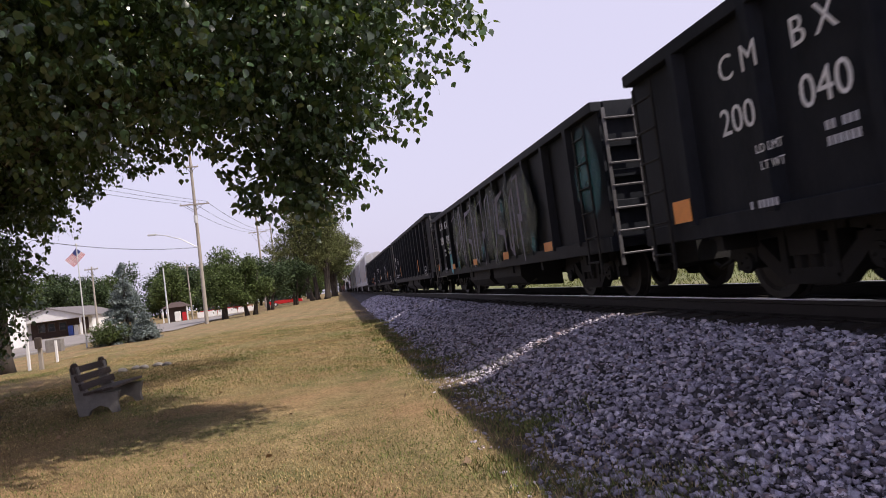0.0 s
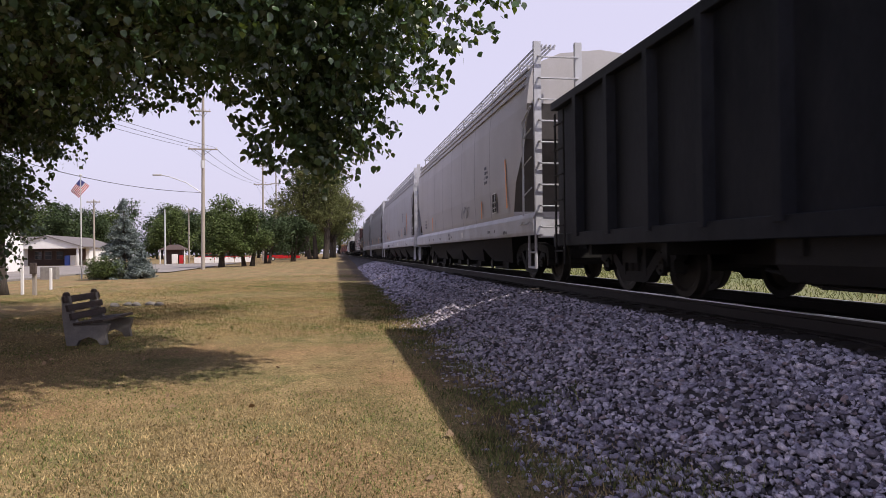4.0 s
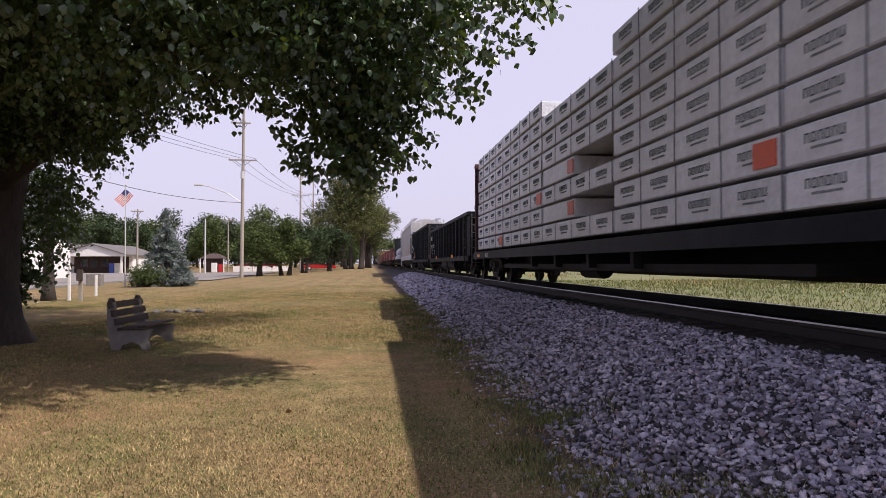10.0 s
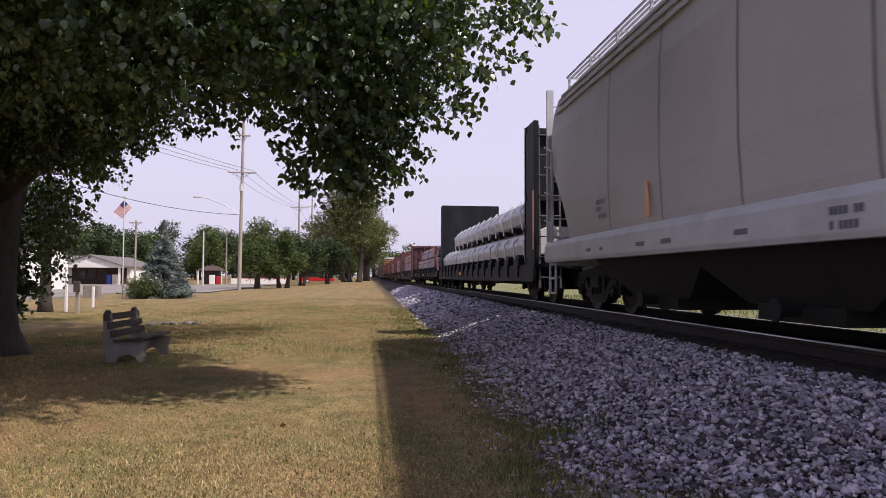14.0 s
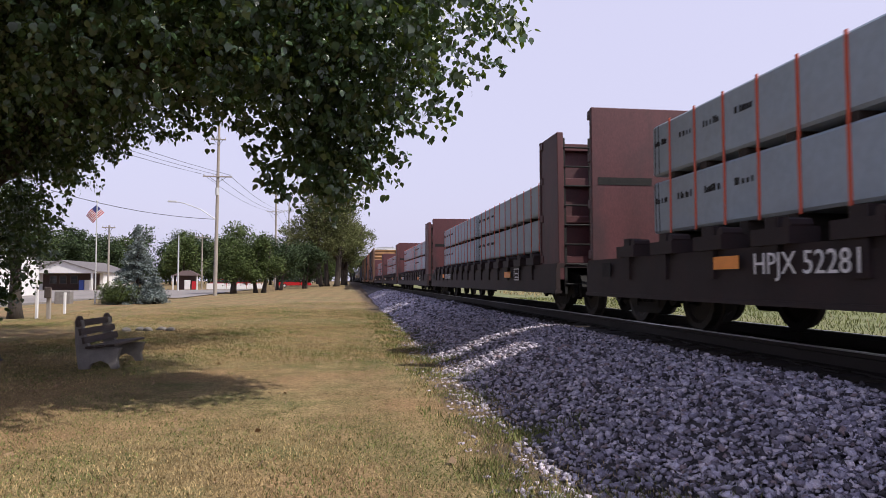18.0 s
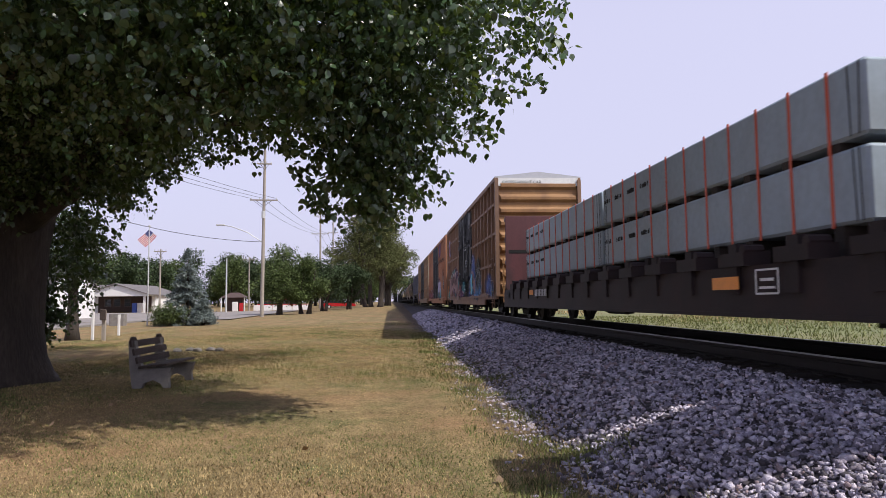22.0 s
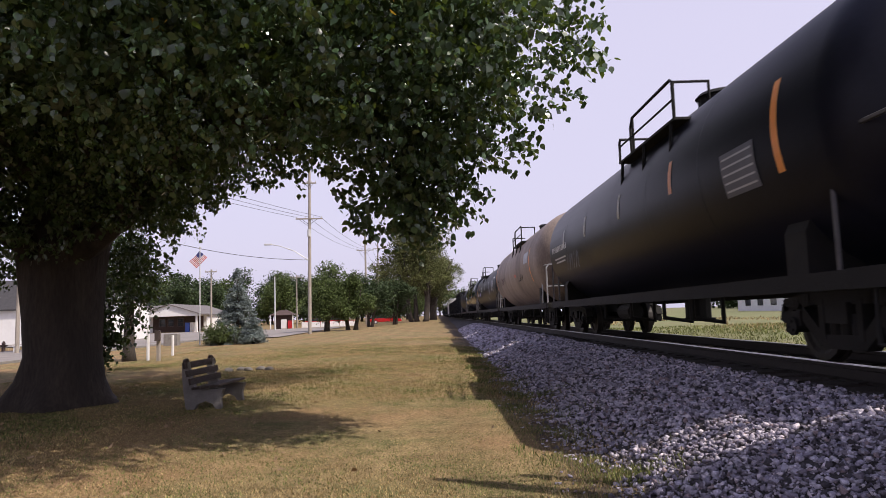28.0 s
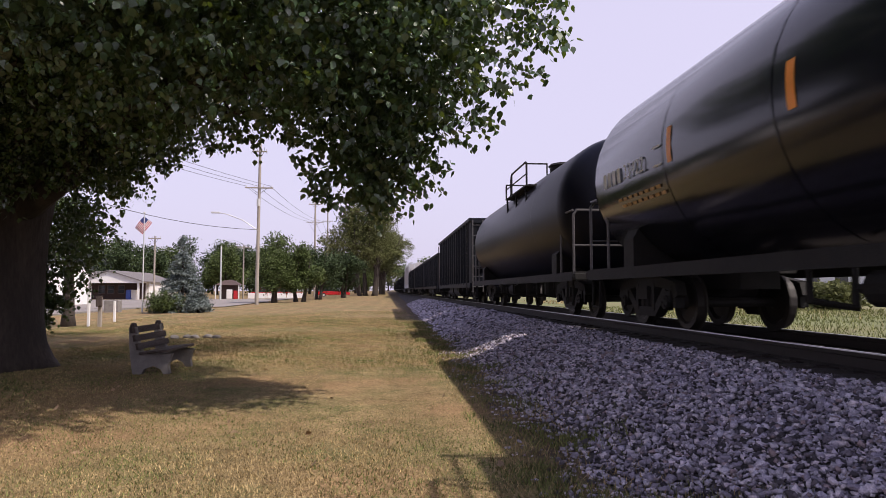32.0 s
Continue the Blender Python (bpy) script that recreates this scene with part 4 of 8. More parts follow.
    def side_grab():
        bm = bmesh.new()
        pipe(bm, [(0, .02, 1.35), (0, .02, 3.25), (0, -.55, 3.45)], .02)
        for z in (1.75, 2.35, 2.9):
            pipe(bm, [(0, .02, z), (0, -.55, z + .12)], .015)
        pipe(bm, [(0, .1, 1.22), (-.05, .06, 1.18), (-.05, -.4, 1.18), (0, -.44, 1.22)], .016)
        return mesh_of("side_ladder", bm, rail)

    def sill_step():
        bm = bmesh.new()
        pipe(bm, [(0, 0, .98), (0, 0, .32), (0, .45, .32), (0, .45, .98)], .022)
        pipe(bm, [(0, 0, .62), (0, .45, .62)], .018)
        return mesh_of("sill_step", bm, rail)

    def brace():
        bm = bmesh.new()
        pipe(bm, [(0, .1, 1.0), (0, .95, 3.3)], .045)
        return mesh_of("brace", bm, rail)
    for s in (-1, 1):
        e = put("end_platform", shared(("hop_end", mat.name), end_frame), car, pose(0, s * h, 0, 0, 0, 0 if s < 0 else 180))
        for x in (-1.47, -.64, .64, 1.47):
            put("corner_post", shared(("hop_post", rail.name), corner_post), e, pose(x, 0, 0))
        for x in (-1.055, 1.055):
            for k in range(9):
                put("rung", shared(("hop_rung", rail.name), rung), e, pose(x, 0, 1.1 + .41 * k))
        for x in (-.3, .3):
            put("brace", shared(("hop_brace", rail.name), brace), e, pose(x, 0, 0))
        if not ribbed:
            q = 1 if s < 0 else -1
            put("side_ladder", shared(("hop_grab", rail.name), side_grab), e, pose(-q * 1.60, .60, 0))
        for q in (-1, 1):
            put("sill_step", shared(("hop_step", rail.name), sill_step), e, pose(q * 1.5, .12, 0))

    def running_board():
        bm = bmesh.new()
        for s in (-1, 1):
            for q in range(5):
                xx = s * 1.08 - .18 + .09 * q
                box(bm, xx - .012, xx + .012, -h + .6, h - .6, 4.80, 4.84)
        return mesh_of("running_board", bm, RAIL_GREY if mat is not PALE else rail)

    def board_bracket():
        bm = bmesh.new()
        for s in (-1, 1):
            box(bm, s * 1.08 - .2, s * 1.08 + .2, -.02, .02, 4.77, 4.80)
            box(bm, s * 1.24 - .02, s * 1.24 + .02, -.02, .02, 4.40, 4.80)
        return mesh_of("board_bracket", bm, RAIL_GREY if mat is not PALE else rail)

    def hatch():
        bm = bmesh.new()
        box(bm, -.3, .3, -.75, .75, 4.62, 4.80)
        return mesh_of("hatch_cover", bm, mat, bevel=.03)
    low = -.42 if ribbed else 0
    for k in range(14):
        put("board_bracket", shared(("hop_bracket", rail.name), board_bracket), car, pose(0, (k - 6.5) * (h - .7) / 6.5, low))
    for k in range(8):
        put("hatch_cover", shared(("hop_hatch", mat.name), hatch), car, pose(0, (k - 3.5) * h / 4.2, low))
    put("running_board", shared(("hop_board",) + key, running_board), car, pose(0, 0, low))
    return car, h


def tank_car(near, far, label, mat=TANK_BLACK, r=1.60, zc=2.48, rings=(), plat_y=-1.5, drum=False):
    car, L = new_car("tank_car", label, near, far)
    h = L / 2 - .55
    WHEELS.append((car, (near + far) / 2, running_gear(car, L, 2.3)))
    key = (round(h, 2), mat.name, r)

    def shell():
        bm = bmesh.new()
        n = 40
        e = h - .10
        prof = [(-e, .02), (-e + .03, .35 * r), (-e + .14, .62 * r), (-e + .32, .84 * r), (-e + .55, .96 * r), (-e + .8, r), (e - .8, r), (e - .55, .96 * r), (e - .32, .84 * r), (e - .14, .62 * r), (e - .03, .35 * r), (e, .02)]
        rg = [[bm.verts.new((rr * math.cos(2 * math.pi * i / n), y, zc + rr * math.sin(2 * math.pi * i / n))) for i in range(n)] for y, rr in prof]
        for a, b in zip(rg, rg[1:]):
            for i in range(n):
                bm.faces.new((a[i], a[(i + 1) % n], b[(i + 1) % n], b[i]))
        return mesh_of("tank_shell", bm, mat, smooth=True)
    put("tank_shell", shared(("tank",) + key, shell), car)

    def seam():
        bm = bmesh.new()
        n = 40
        g = [[bm.verts.new(((r + .006) * math.cos(2 * math.pi * i / n), d, zc + (r + .006) * math.sin(2 * math.pi * i / n))) for i in range(n)] for d in (-.012, .012)]
        for i in range(n):
            bm.faces.new((g[0][i], g[0][(i + 1) % n], g[1][(i + 1) % n], g[1][i]))
        return mesh_of("weld_seam", bm, mat)
    for k in (-.62, -.3, .02, .34, .66):
        put("weld_seam", shared(("seam", r, zc, mat.name), seam), car, pose(0, k * (h - 1.0), 0))

    def stub():
        bm = bmesh.new()
        box(bm, -.3, .3, -h, -h + 3.4, .62, .98)
        return mesh_of("stub_sill", bm, DARK)

    def saddle():
        bm = bmesh.new()
        o = [(-1.4, .88), (1.4, .88), (1.4, 1.45)] + [((r + .0) * math.cos(math.pi * (1.5 + .3 - .06 * i)), zc + r * math.sin(math.pi * (1.5 + .3 - .06 * i))) for i in range(11)] + [(-1.4, 1.45)]
        extrude_y(bm, o, -.22, .22)
        return mesh_of("saddle", bm, DARK)

    def board():
        bm = bmesh.new()
        box(bm, -1.51, -1.43, -h, h, .80, .985)
        return mesh_of("running_board", bm, DARK)

    def end_beam():
        bm = bmesh.new()
        box(bm, -1.5, 1.5, -.18, .18, .82, .96)
        return mesh_of("end_beam", bm, DARK, bevel=.01)
    for s in (-1, 1):
        rz = 0 if s < 0 else 180
        put("stub_sill", shared(("stub",) + key, stub), car, pose(0, 0, 0, 0, 0, rz))
        put("saddle", shared(("saddle", r, zc), saddle), car, pose(0, s * (h - 1.9), 0))
        put("end_beam", shared("end_beam", end_beam), car, pose(0, s * h, 0))
        put("running_board", shared(("board",) + key, board), car, pose(0, 0, 0, 0, 0, rz))

    def valve():
        bm = bmesh.new()
        tube(bm, (0, 0, .46), (0, 0, zc - r + .1), .25, n=12)
        tube(bm, (0, 0, .40), (0, 0, .46), .33, n=12)
        return mesh_of("bottom_outlet", bm, DARK)

    def cylinder():
        bm = bmesh.new()
        tube(bm, (-.8, 1.6, .62), (-.8, 2.5, .62), .18, n=12)
        tube(bm, (-.8, 2.5, .62), (-.8, 2.75, .62), .05, n=8)
        return mesh_of("brake_cylinder", bm, DARK)

    def hanger():
        bm = bmesh.new()
        pipe(bm, [(-1.1, 0, .95), (-1.1, 0, .5), (-.6, 0, .42), (-.6, 0, .85)], .035)
        return mesh_of("pipe_hanger", bm, DARK)
    put("bottom_outlet", shared(("outlet", r, zc), valve), car)
    put("brake_cylinder", shared("tank_cyl", cylinder), car)
    for y in (-2.6, -1.2, .9, 3.1):
        put("pipe_hanger", shared("hanger", hanger), car, pose(0, y, 0))

    def platform():
        bm = bmesh.new()
        box(bm, -1.50, -1.0, -1.6, 1.6, zc + r - .58, zc + r - .54)
        for y in (-1.4, 0, 1.4):
            pipe(bm, [(-1.48, y, zc + r - .58), (-math.sqrt(r * r - .3) + .05, y, zc + .55)], .03)
        return mesh_of("platform", bm, DARK)

    def dome():
        bm = bmesh.new()
        zt = zc + r
        tube(bm, (0, 0, zt - .1), (0, 0, zt + .26), .42, n=20)
        tube(bm, (0, 0, zt + .26), (0, 0, zt + .33), .47, .40, n=20)
        tube(bm, (0, .75, zt - .05), (0, .75, zt + .22), .12, n=10)
        return mesh_of("dome_housing", bm, DARK)

    def guard():
        bm = bmesh.new()
        zt = zc + r - .56
        pipe(bm, [(-1.48, 1.55, zt), (-1.48, 1.55, zt + .40), (-1.48, 1.48, zt + .46), (-.9, 1.48, zt + .46)], .024)
        pipe(bm, [(-1.48, .75, zt), (-1.48, .75, zt + .50), (-1.48, .60, zt + .66), (-1.48, -1.45, zt + .66), (-1.48, -1.55, zt + .60), (-1.48, -1.55, zt)], .026)
        pipe(bm, [(-1.48, 1.55, zt + .32), (-1.48, -1.55, zt + .32)], .02)
        pipe(bm, [(-1.48, .60, zt + .66), (-1.48, .60, zt)], .022)
        pipe(bm, [(-1.48, -1.55, zt + .60), (-.9, -1.55, zt + .60), (-.9, -1.55, zt + .2)], .022)
        return mesh_of("guard_rail", bm, DARK)
    for rz in (0, 180):
        p = put("platform", shared(("plat", r, zc), platform), car, pose(0, plat_y, 0, 0, 0, rz))
        g = put("guard_rail", shared(("guard", r, zc), guard), p)
        if rz:
            g.matrix_basis = Matrix.Diagonal((1, -1, 1, 1))
    put("dome_housing", shared(("dome", r, zc), dome), car, pose(0, plat_y, 0))

    rail_mat = RAIL_GREY if mat is not BEIGE else BAR_STEEL

    def end_rail():
        bm = bmesh.new()
        pipe(bm, [(-1.45, 0, .95), (-1.45, 0, 2.2), (-1.38, 0, 2.3), (1.38, 0, 2.3), (1.45, 0, 2.2), (1.45, 0, .95)], .026)
        pipe(bm, [(-1.45, 0, 1.55), (1.45, 0, 1.55)], .018)
        return mesh_of("end_railing", bm, rail_mat)

    def side_rail():
        bm = bmesh.new()
        pipe(bm, [(-1.45, 1.0, .95), (-1.45, 1.0, 2.18), (-1.45, .96, 2.26), (-1.45, .88, 2.3), (-1.45, .04, 2.3)], .026)
        return mesh_of("side_railing", bm, rail_mat)

    def step():
        bm = bmesh.new()
        pipe(bm, [(-1.45, .1, 1.0), (-1.45, .1, .3), (-1.45, .5, .3), (-1.45, .5, .95)], .02)
        return mesh_of("sill_step", bm, DARK)

    def deck_plate():
        bm = bmesh.new()
        box(bm, -1.45, 1.45, -.1, .9, .965, 1.0)
        return mesh_of("end_deck", bm, DARK)

    def end_cylinder():
        bm = bmesh.new()
        tube(bm, (-1.05, .05, 1.22), (-1.05, .75, 1.22), .16, n=16)
        tube(bm, (-1.05, .0, 1.22), (-1.05, .05, 1.22), .19, n=16)
        tube(bm, (-1.05, -.05, 1.22), (-1.05, .0, 1.22), .10, n=12)
        return mesh_of("end_cylinder", bm, RAIL_GREY)

    def hand_wheel():
        bm = bmesh.new()
        n = 16
        for i in range(n):
            a0, a1 = 2 * math.pi * i / n, 2 * math.pi * (i + 1) / n
            tube(bm, (.25 * math.cos(a0), -.1, 1.75 + .25 * math.sin(a0)), (.25 * math.cos(a1), -.1, 1.75 + .25 * math.sin(a1)), .016, n=5)
        for i in range(3):
            a = math.pi * i / 3
            tube(bm, (-.25 * math.cos(a), -.1, 1.75 - .25 * math.sin(a)), (.25 * math.cos(a), -.1, 1.75 + .25 * math.sin(a)), .012, n=5)
        tube(bm, (0, -.1, 1.75), (0, .1, 1.75), .03, n=6)
        box(bm, -.05, .05, .05, .15, .98, 1.9)
        return mesh_of("hand_wheel", bm, DARK)
    for s in (-1, 1):
        m = pose(0, s * (h - .05), 0, 0, 0, 0 if s < 0 else 180)
        put("end_railing", shared(("endrail", rail_mat.name), end_rail), car, m)
        put("side_railing", shared(("siderail", rail_mat.name), side_rail), car, m if s < 0 else m @ pose(2.9, 0, 0))
        put("sill_step", shared("sill_step", step), car, m if s < 0 else m @ pose(2.9, 0, 0))
        put("end_deck", shared("end_deck", deck_plate), car, m)
        if s < 0 and drum:
            put("end_cylinder", shared("end_cylinder", end_cylinder), car, m, "brake cylinder with a pale worn end")
        if s < 0:
            put("hand_wheel", shared("tank_wheel", hand_wheel), car, m)
    for y, d, mt in rings:
        def band(y=y, d=d):
            bm = bmesh.new()
            n = 10
            vs = []
            for i in range(n + 1):
                a = math.pi + (d[0] + (d[1] - d[0]) * i / n)
                vs.append([bm.verts.new(((r + .004) * math.cos(a), yy, zc - (r + .004) * math.sin(a))) for yy in (-.07, .07)])
            for a, b in zip(vs, vs[1:]):
                bm.faces.new((a[0], a[1], b[1], b[0]))
            return mesh_of("reflective_stripe", bm, mt)
        put("reflective_stripe", shared(("band", r, zc, d, mt.name), band), car, pose(0, y, 0))
    return car, h


def flat_car(near, far, label, mat, bulk=None, deck=1.05, bulk_top=3.42, name="bulkhead_flat_car", inset=0.0, depth=.36, drop=.36, heads=True, pockets=True, tight=0.0, truck_in=2.5, far_depth=None):
    """A flat car with a bulkhead at each end and stake pockets along its sides."""
    car, L = new_car(name, label, near, far)
    h = L / 2 - .60 + tight
    WHEELS.append((car, (near + far) / 2, running_gear(car, L, truck_in)))
    bulk = bulk or mat
    # red cars: deck and sills take a dark copy, shade under the load painted in
    if mat is RED:
        mat = SHADED_SILL
    key = (round(h, 2), mat.name, bulk.name, bulk_top, deck)

    def deck_mesh():
        bm = bmesh.new()
        box(bm, -1.52, 1.52, -h, h, deck - .08, deck)
        return mesh_of("deck", bm, mat)
    put("deck", shared(("deck",) + key, deck_mesh), car)

    def side_sill():
        bm = bmesh.new()
        extrude_y(bm, [(-1.56, deck - drop), (-1.43, deck - drop), (-1.43, deck - drop + .05), (-1.46, deck - drop + .05), (-1.46, deck - .08), (-1.54, deck - .08), (-1.54, deck - drop + .05), (-1.56, deck - drop + .05)], -h, h)
        return mesh_of("side_sill", bm, mat)

    def middle_sill():
        bm = bmesh.new()
        box(bm, -.35, .35, -h, h, .42, deck - .08)
        return mesh_of("center_sill", bm, DARK)
    for rz in (0, 180):
        put("side_sill", shared(("fsill", drop) + key, side_sill), car, pose(0, 0, 0, 0, 0, rz))
    put("center_sill", shared(("csill",) + key, middle_sill), car)

    def pocket():
        bm = bmesh.new()
        box(bm, -1.575, -1.52, -.10, .10, deck - .30, deck + .06)
        box(bm, -1.60, -1.30, -.30, .26, deck + .0, deck + .15)
        box(bm, -1.56, -1.40, -.09, .09, deck + .15, deck + .25)
        tube(bm, (-1.58, -.24, deck + .17), (-1.36, -.24, deck + .17), .06, n=8)
        return mesh_of("stake_pocket", bm, mat)
    pk = shared(("pocket", deck, mat.name), pocket)
    for i in range(15) if pockets else ():
        y = (i - 7) * (h - 1.6) / 7
        put("stake_pocket", pk, car, pose(0, y, 0))
        put("stake_pocket", pk, car, pose(0, y, 0, 0, 0, 180))

    def bulkhead(dp):
        bm = bmesh.new()
        box(bm, -1.50, 1.50, dp - .06, dp, deck, bulk_top)
        return mesh_of("bulkhead", bm, bulk, bevel=.008)

    def post(dp, start=0.0):
        bm = bmesh.new()
        q = [(start, deck - .3), (dp - .06, deck - .3), (dp - .06, bulk_top), (start + .06 * dp, bulk_top)]
        va, vb = ([bm.verts.new((x, y, z)) for y, z in q] for x in (-.06, .06))
        for i in range(4):
            bm.faces.new((va[i], va[(i + 1) % 4], vb[(i + 1) % 4], vb[i]))
        bm.faces.new(va[::-1])
        bm.faces.new(vb)
        return mesh_of("bulkhead_post", bm, bulk, bevel=.008)

    def beam(dp):
        bm = bmesh.new()
        box(bm, -1.50, 1.50, dp - .2, dp - .058, -.07, .07)
        return mesh_of("bulkhead_beam", bm, bulk, bevel=.008)

    # no opening is cut: a thin dark strip paints the slot's darkness
    def slot(dp):
        bm = bmesh.new()
        box(bm, -.45, .45, dp, dp + .006, -.06, .06)
        return mesh_of("bulkhead_slot", bm, DARK)
    for s in (-1, 1) if heads else ():
        dp = depth if s < 0 or far_depth is None else far_depth
        b = put("bulkhead", shared(("bulk", dp) + key, lambda: bulkhead(dp)), car, pose(0, s * (h - inset), 0, 0, 0, 0 if s < 0 else 180))
        for x in (-1.42, -.3, .3, 1.42):
            start = 0.0 if abs(x) > 1 or dp < .5 else dp - .42
            put("bulkhead_post", shared(("bpost", dp, start) + key, lambda: post(dp, start)), b, pose(x, 0, 0))
        for z in (deck + .1, deck + .9, deck + 1.65, bulk_top - .1):
            put("bulkhead_beam", shared(("bbeam", dp, bulk.name), lambda: beam(dp)), b, pose(0, .003, z))
        if far_depth:
            for x in (-.95, .95):
                put("bulkhead_slot", shared(("bslot", dp), lambda: slot(dp)), b, pose(x, 0, deck + 1.26), "dark slot through the bulkhead")
        put("ladder", shared(("bulk_ladder", bulk_top, bulk.name), lambda: ladder_mesh("ladder", .5, .4, bulk_top - .1, 8, DARK if bulk is RED else RAIL_GREY, .024)), b, pose(-1.1, -.02, 0, -2 if depth > .5 else 0))

        def wheel_brake():
            bm = bmesh.new()
            n = 14
            for i in range(n):
                a0, a1 = 2 * math.pi * i / n, 2 * math.pi * (i + 1) / n
                tube(bm, (.28 * math.cos(a0), 0, .28 * math.sin(a0)), (.28 * math.cos(a1), 0, .28 * math.sin(a1)), .018, n=5)
            for i in range(4):
                a = math.pi * i / 4
                tube(bm, (-.28 * math.cos(a), 0, -.28 * math.sin(a)), (.28 * math.cos(a), 0, .28 * math.sin(a)), .012, n=5)
            box(bm, -.16, .16, .02, .2, -.35, .2)
            return mesh_of("brake_wheel", bm, DARK)
        if s < 0 and heads:
            put("brake_wheel", shared("brake_wheel", wheel_brake), b, pose(-.1, depth - .62 if depth > .5 else -.14, deck + 1.45))

    def under():
        bm = bmesh.new()
        for y in (-3.2, -1.1, 1.1, 3.2):
            box(bm, -1.45, 1.45, y - .07, y + .07, .55, deck - .1)
        extrude_y(bm, [(-1.3, .50), (1.3, .50), (1.3, .62), (-1.3, .62)], -h + 4.6, h - 4.6)
        tube(bm, (-.9, -.5, .5), (-.9, .6, .5), .17, n=10)
        return mesh_of("brake_gear", bm, DARK)
    put("brake_gear", shared(("flat_under",) + key, under), car)
    return car, h, deck


def cargo(name, label, m_y, size, mat, z, x=0.0, group="", bevel=.03, category="cargo"):
    """One lashed package resting on a car; it rides along as a thing of its own."""
    key = ("cargo", name, size, mat.name)

    def make():
        bm = bmesh.new()
        box(bm, -size[0] / 2, size[0] / 2, -size[1] / 2, size[1] / 2, 0, size[2])
        return mesh_of(name, bm, mat, bevel=bevel)
    ob = put(name, shared(key, make))
    ob.matrix_basis = pose(TRACK_X + x, m_y, RAIL_Z + z)
    tagged(ob, label, category, group)
    CARS.append((ob, m_y))
    MOVE_POS[ob.name] = (TRACK_X + x, RAIL_Z + z)
    return ob


MOVE_POS = {}


def strip_mesh(key, x0, x1, w, z0, z1, mat, name):
    def make():
        bm = bmesh.new()
        box(bm, x0, x1, -w / 2, w / 2, z0, z1)
        return mesh_of(name, bm, mat)
    return shared(key, make)


def slab_package(y, length, z, seed, tier=.685, rest=.10, straps=17):
    """A row of grey wrapped slabs, with bands of orange strap, joints, prints and the timbers that it rests on."""
    rnd = random.Random(seed)
    p = cargo("slab_package", "long grey wrapped building slabs strapped on a flat car", y, (2.45, length, tier), SLAB, z, group="slab loads")
    count = min(straps, max(2, int((length - .5) / .6)))
    step = (length - 1.0) / (count - 1) if count > 2 else .7
    low = -rest if rest < .2 else -.02
    spots = [(j - (count - 1) / 2) * step for j in range(count)]
    for yy in spots:
        put("strap", strip_mesh(("strap", tier, low), -1.237, -1.226, .036, low, tier + .012, STRAP, "strap"), p, pose(0, yy, 0, rnd.uniform(-.6, .6)), "bright orange strap")
    # dark folds of the wrapping at both ends
    for yy in (-length / 2 + .09, -length / 2 + .2, length / 2 - .2, length / 2 - .09):
        put("wrap_fold", strip_mesh(("joint", tier), -1.2295, -1.2255, .014, .015, tier - .015, DARK, "wrap_fold"), p, pose(0, yy + rnd.uniform(-.03, .03), 0, rnd.uniform(-3, 3)))
    # a printed line between the straps of the last bays
    for yy in spots[-4:]:
        bm = bmesh.new()
        y0 = yy + .1
        while y0 < yy + .42:
            w = rnd.uniform(.02, .05)
            box(bm, -1.231, -1.2262, y0, y0 + w, tier * .57, tier * .57 + rnd.uniform(.05, .085))
            y0 += w + rnd.choice((.012, .015, .05))
        part("printed_mark", bm, DARK, p)["kind"] = "stuff"
    for j in range(9):
        yy = (j - 4) * length / 9.2
        put("dunnage", strip_mesh(("dunnage", rest), -1.2, 1.2, .14, -rest, 0, TIE, "dunnage"), p, pose(0, yy, 0))


def slab_load(mid, h, deck, seed):
    """Two tiers of long grey packages with timbers between, bound by orange straps."""
    length = h - 1.95
    for k in (-1, 1):
        for i in range(2):
            slab_package(mid + k * (length / 2 + .07), length, deck + .31 + i * .77, seed * 7 + k * 2 + i, rest=.085 if i else .31)


def wrapped_pipes(mid, h, deck):
    """White wrapped rounded bundles in two layers with slanting pale lashings."""
    def bundle():
        bm = bmesh.new()
        o = [(-1.35, .0), (1.35, .0), (1.42, .25), (1.30, .55), (1.0, .68), (-1.0, .68), (-1.30, .55), (-1.42, .25)]
        extrude_y(bm, o, -2.3, 2.3)
        return mesh_of("wrapped_bundle", bm, WRAP, bevel=.02)
    for k in range(4):
        for i in range(2):
            if k == 3 and i == 1:
                continue
            y = mid - h + 3.0 + k * 4.75 + (.4 if i else 0)
            ob = put("wrapped_bundle", shared("bundle", bundle))
            ob.matrix_basis = pose(TRACK_X, y, RAIL_Z + deck + .25 + i * .82)
            tagged(ob, "white plastic-wrapped bundle lashed on the flat car", "cargo", "wrapped bundles")
            CARS.append((ob, y))
            MOVE_POS[ob.name] = (TRACK_X, RAIL_Z + deck + .25 + i * .82)
            bm = bmesh.new()
            for q in range(4):
                yy = -1.8 + 1.2 * q
                pipe(bm, [(-1.1, yy + .25, .70), (-1.46, yy + .1, .35), (-1.47, yy - .25, -.55 if i == 0 else -.2)], .022)
            part("lashing", bm, BAR_STEEL, ob)["kind"] = "stuff"
            bm = bmesh.new()
            for q in range(3):
                box(bm, -1.35, 1.35, -1.8 + 1.8 * q - .08, -1.8 + 1.8 * q + .08, -.25 if i == 0 else -.14, 0)
            part("dunnage", bm, TIE, ob)


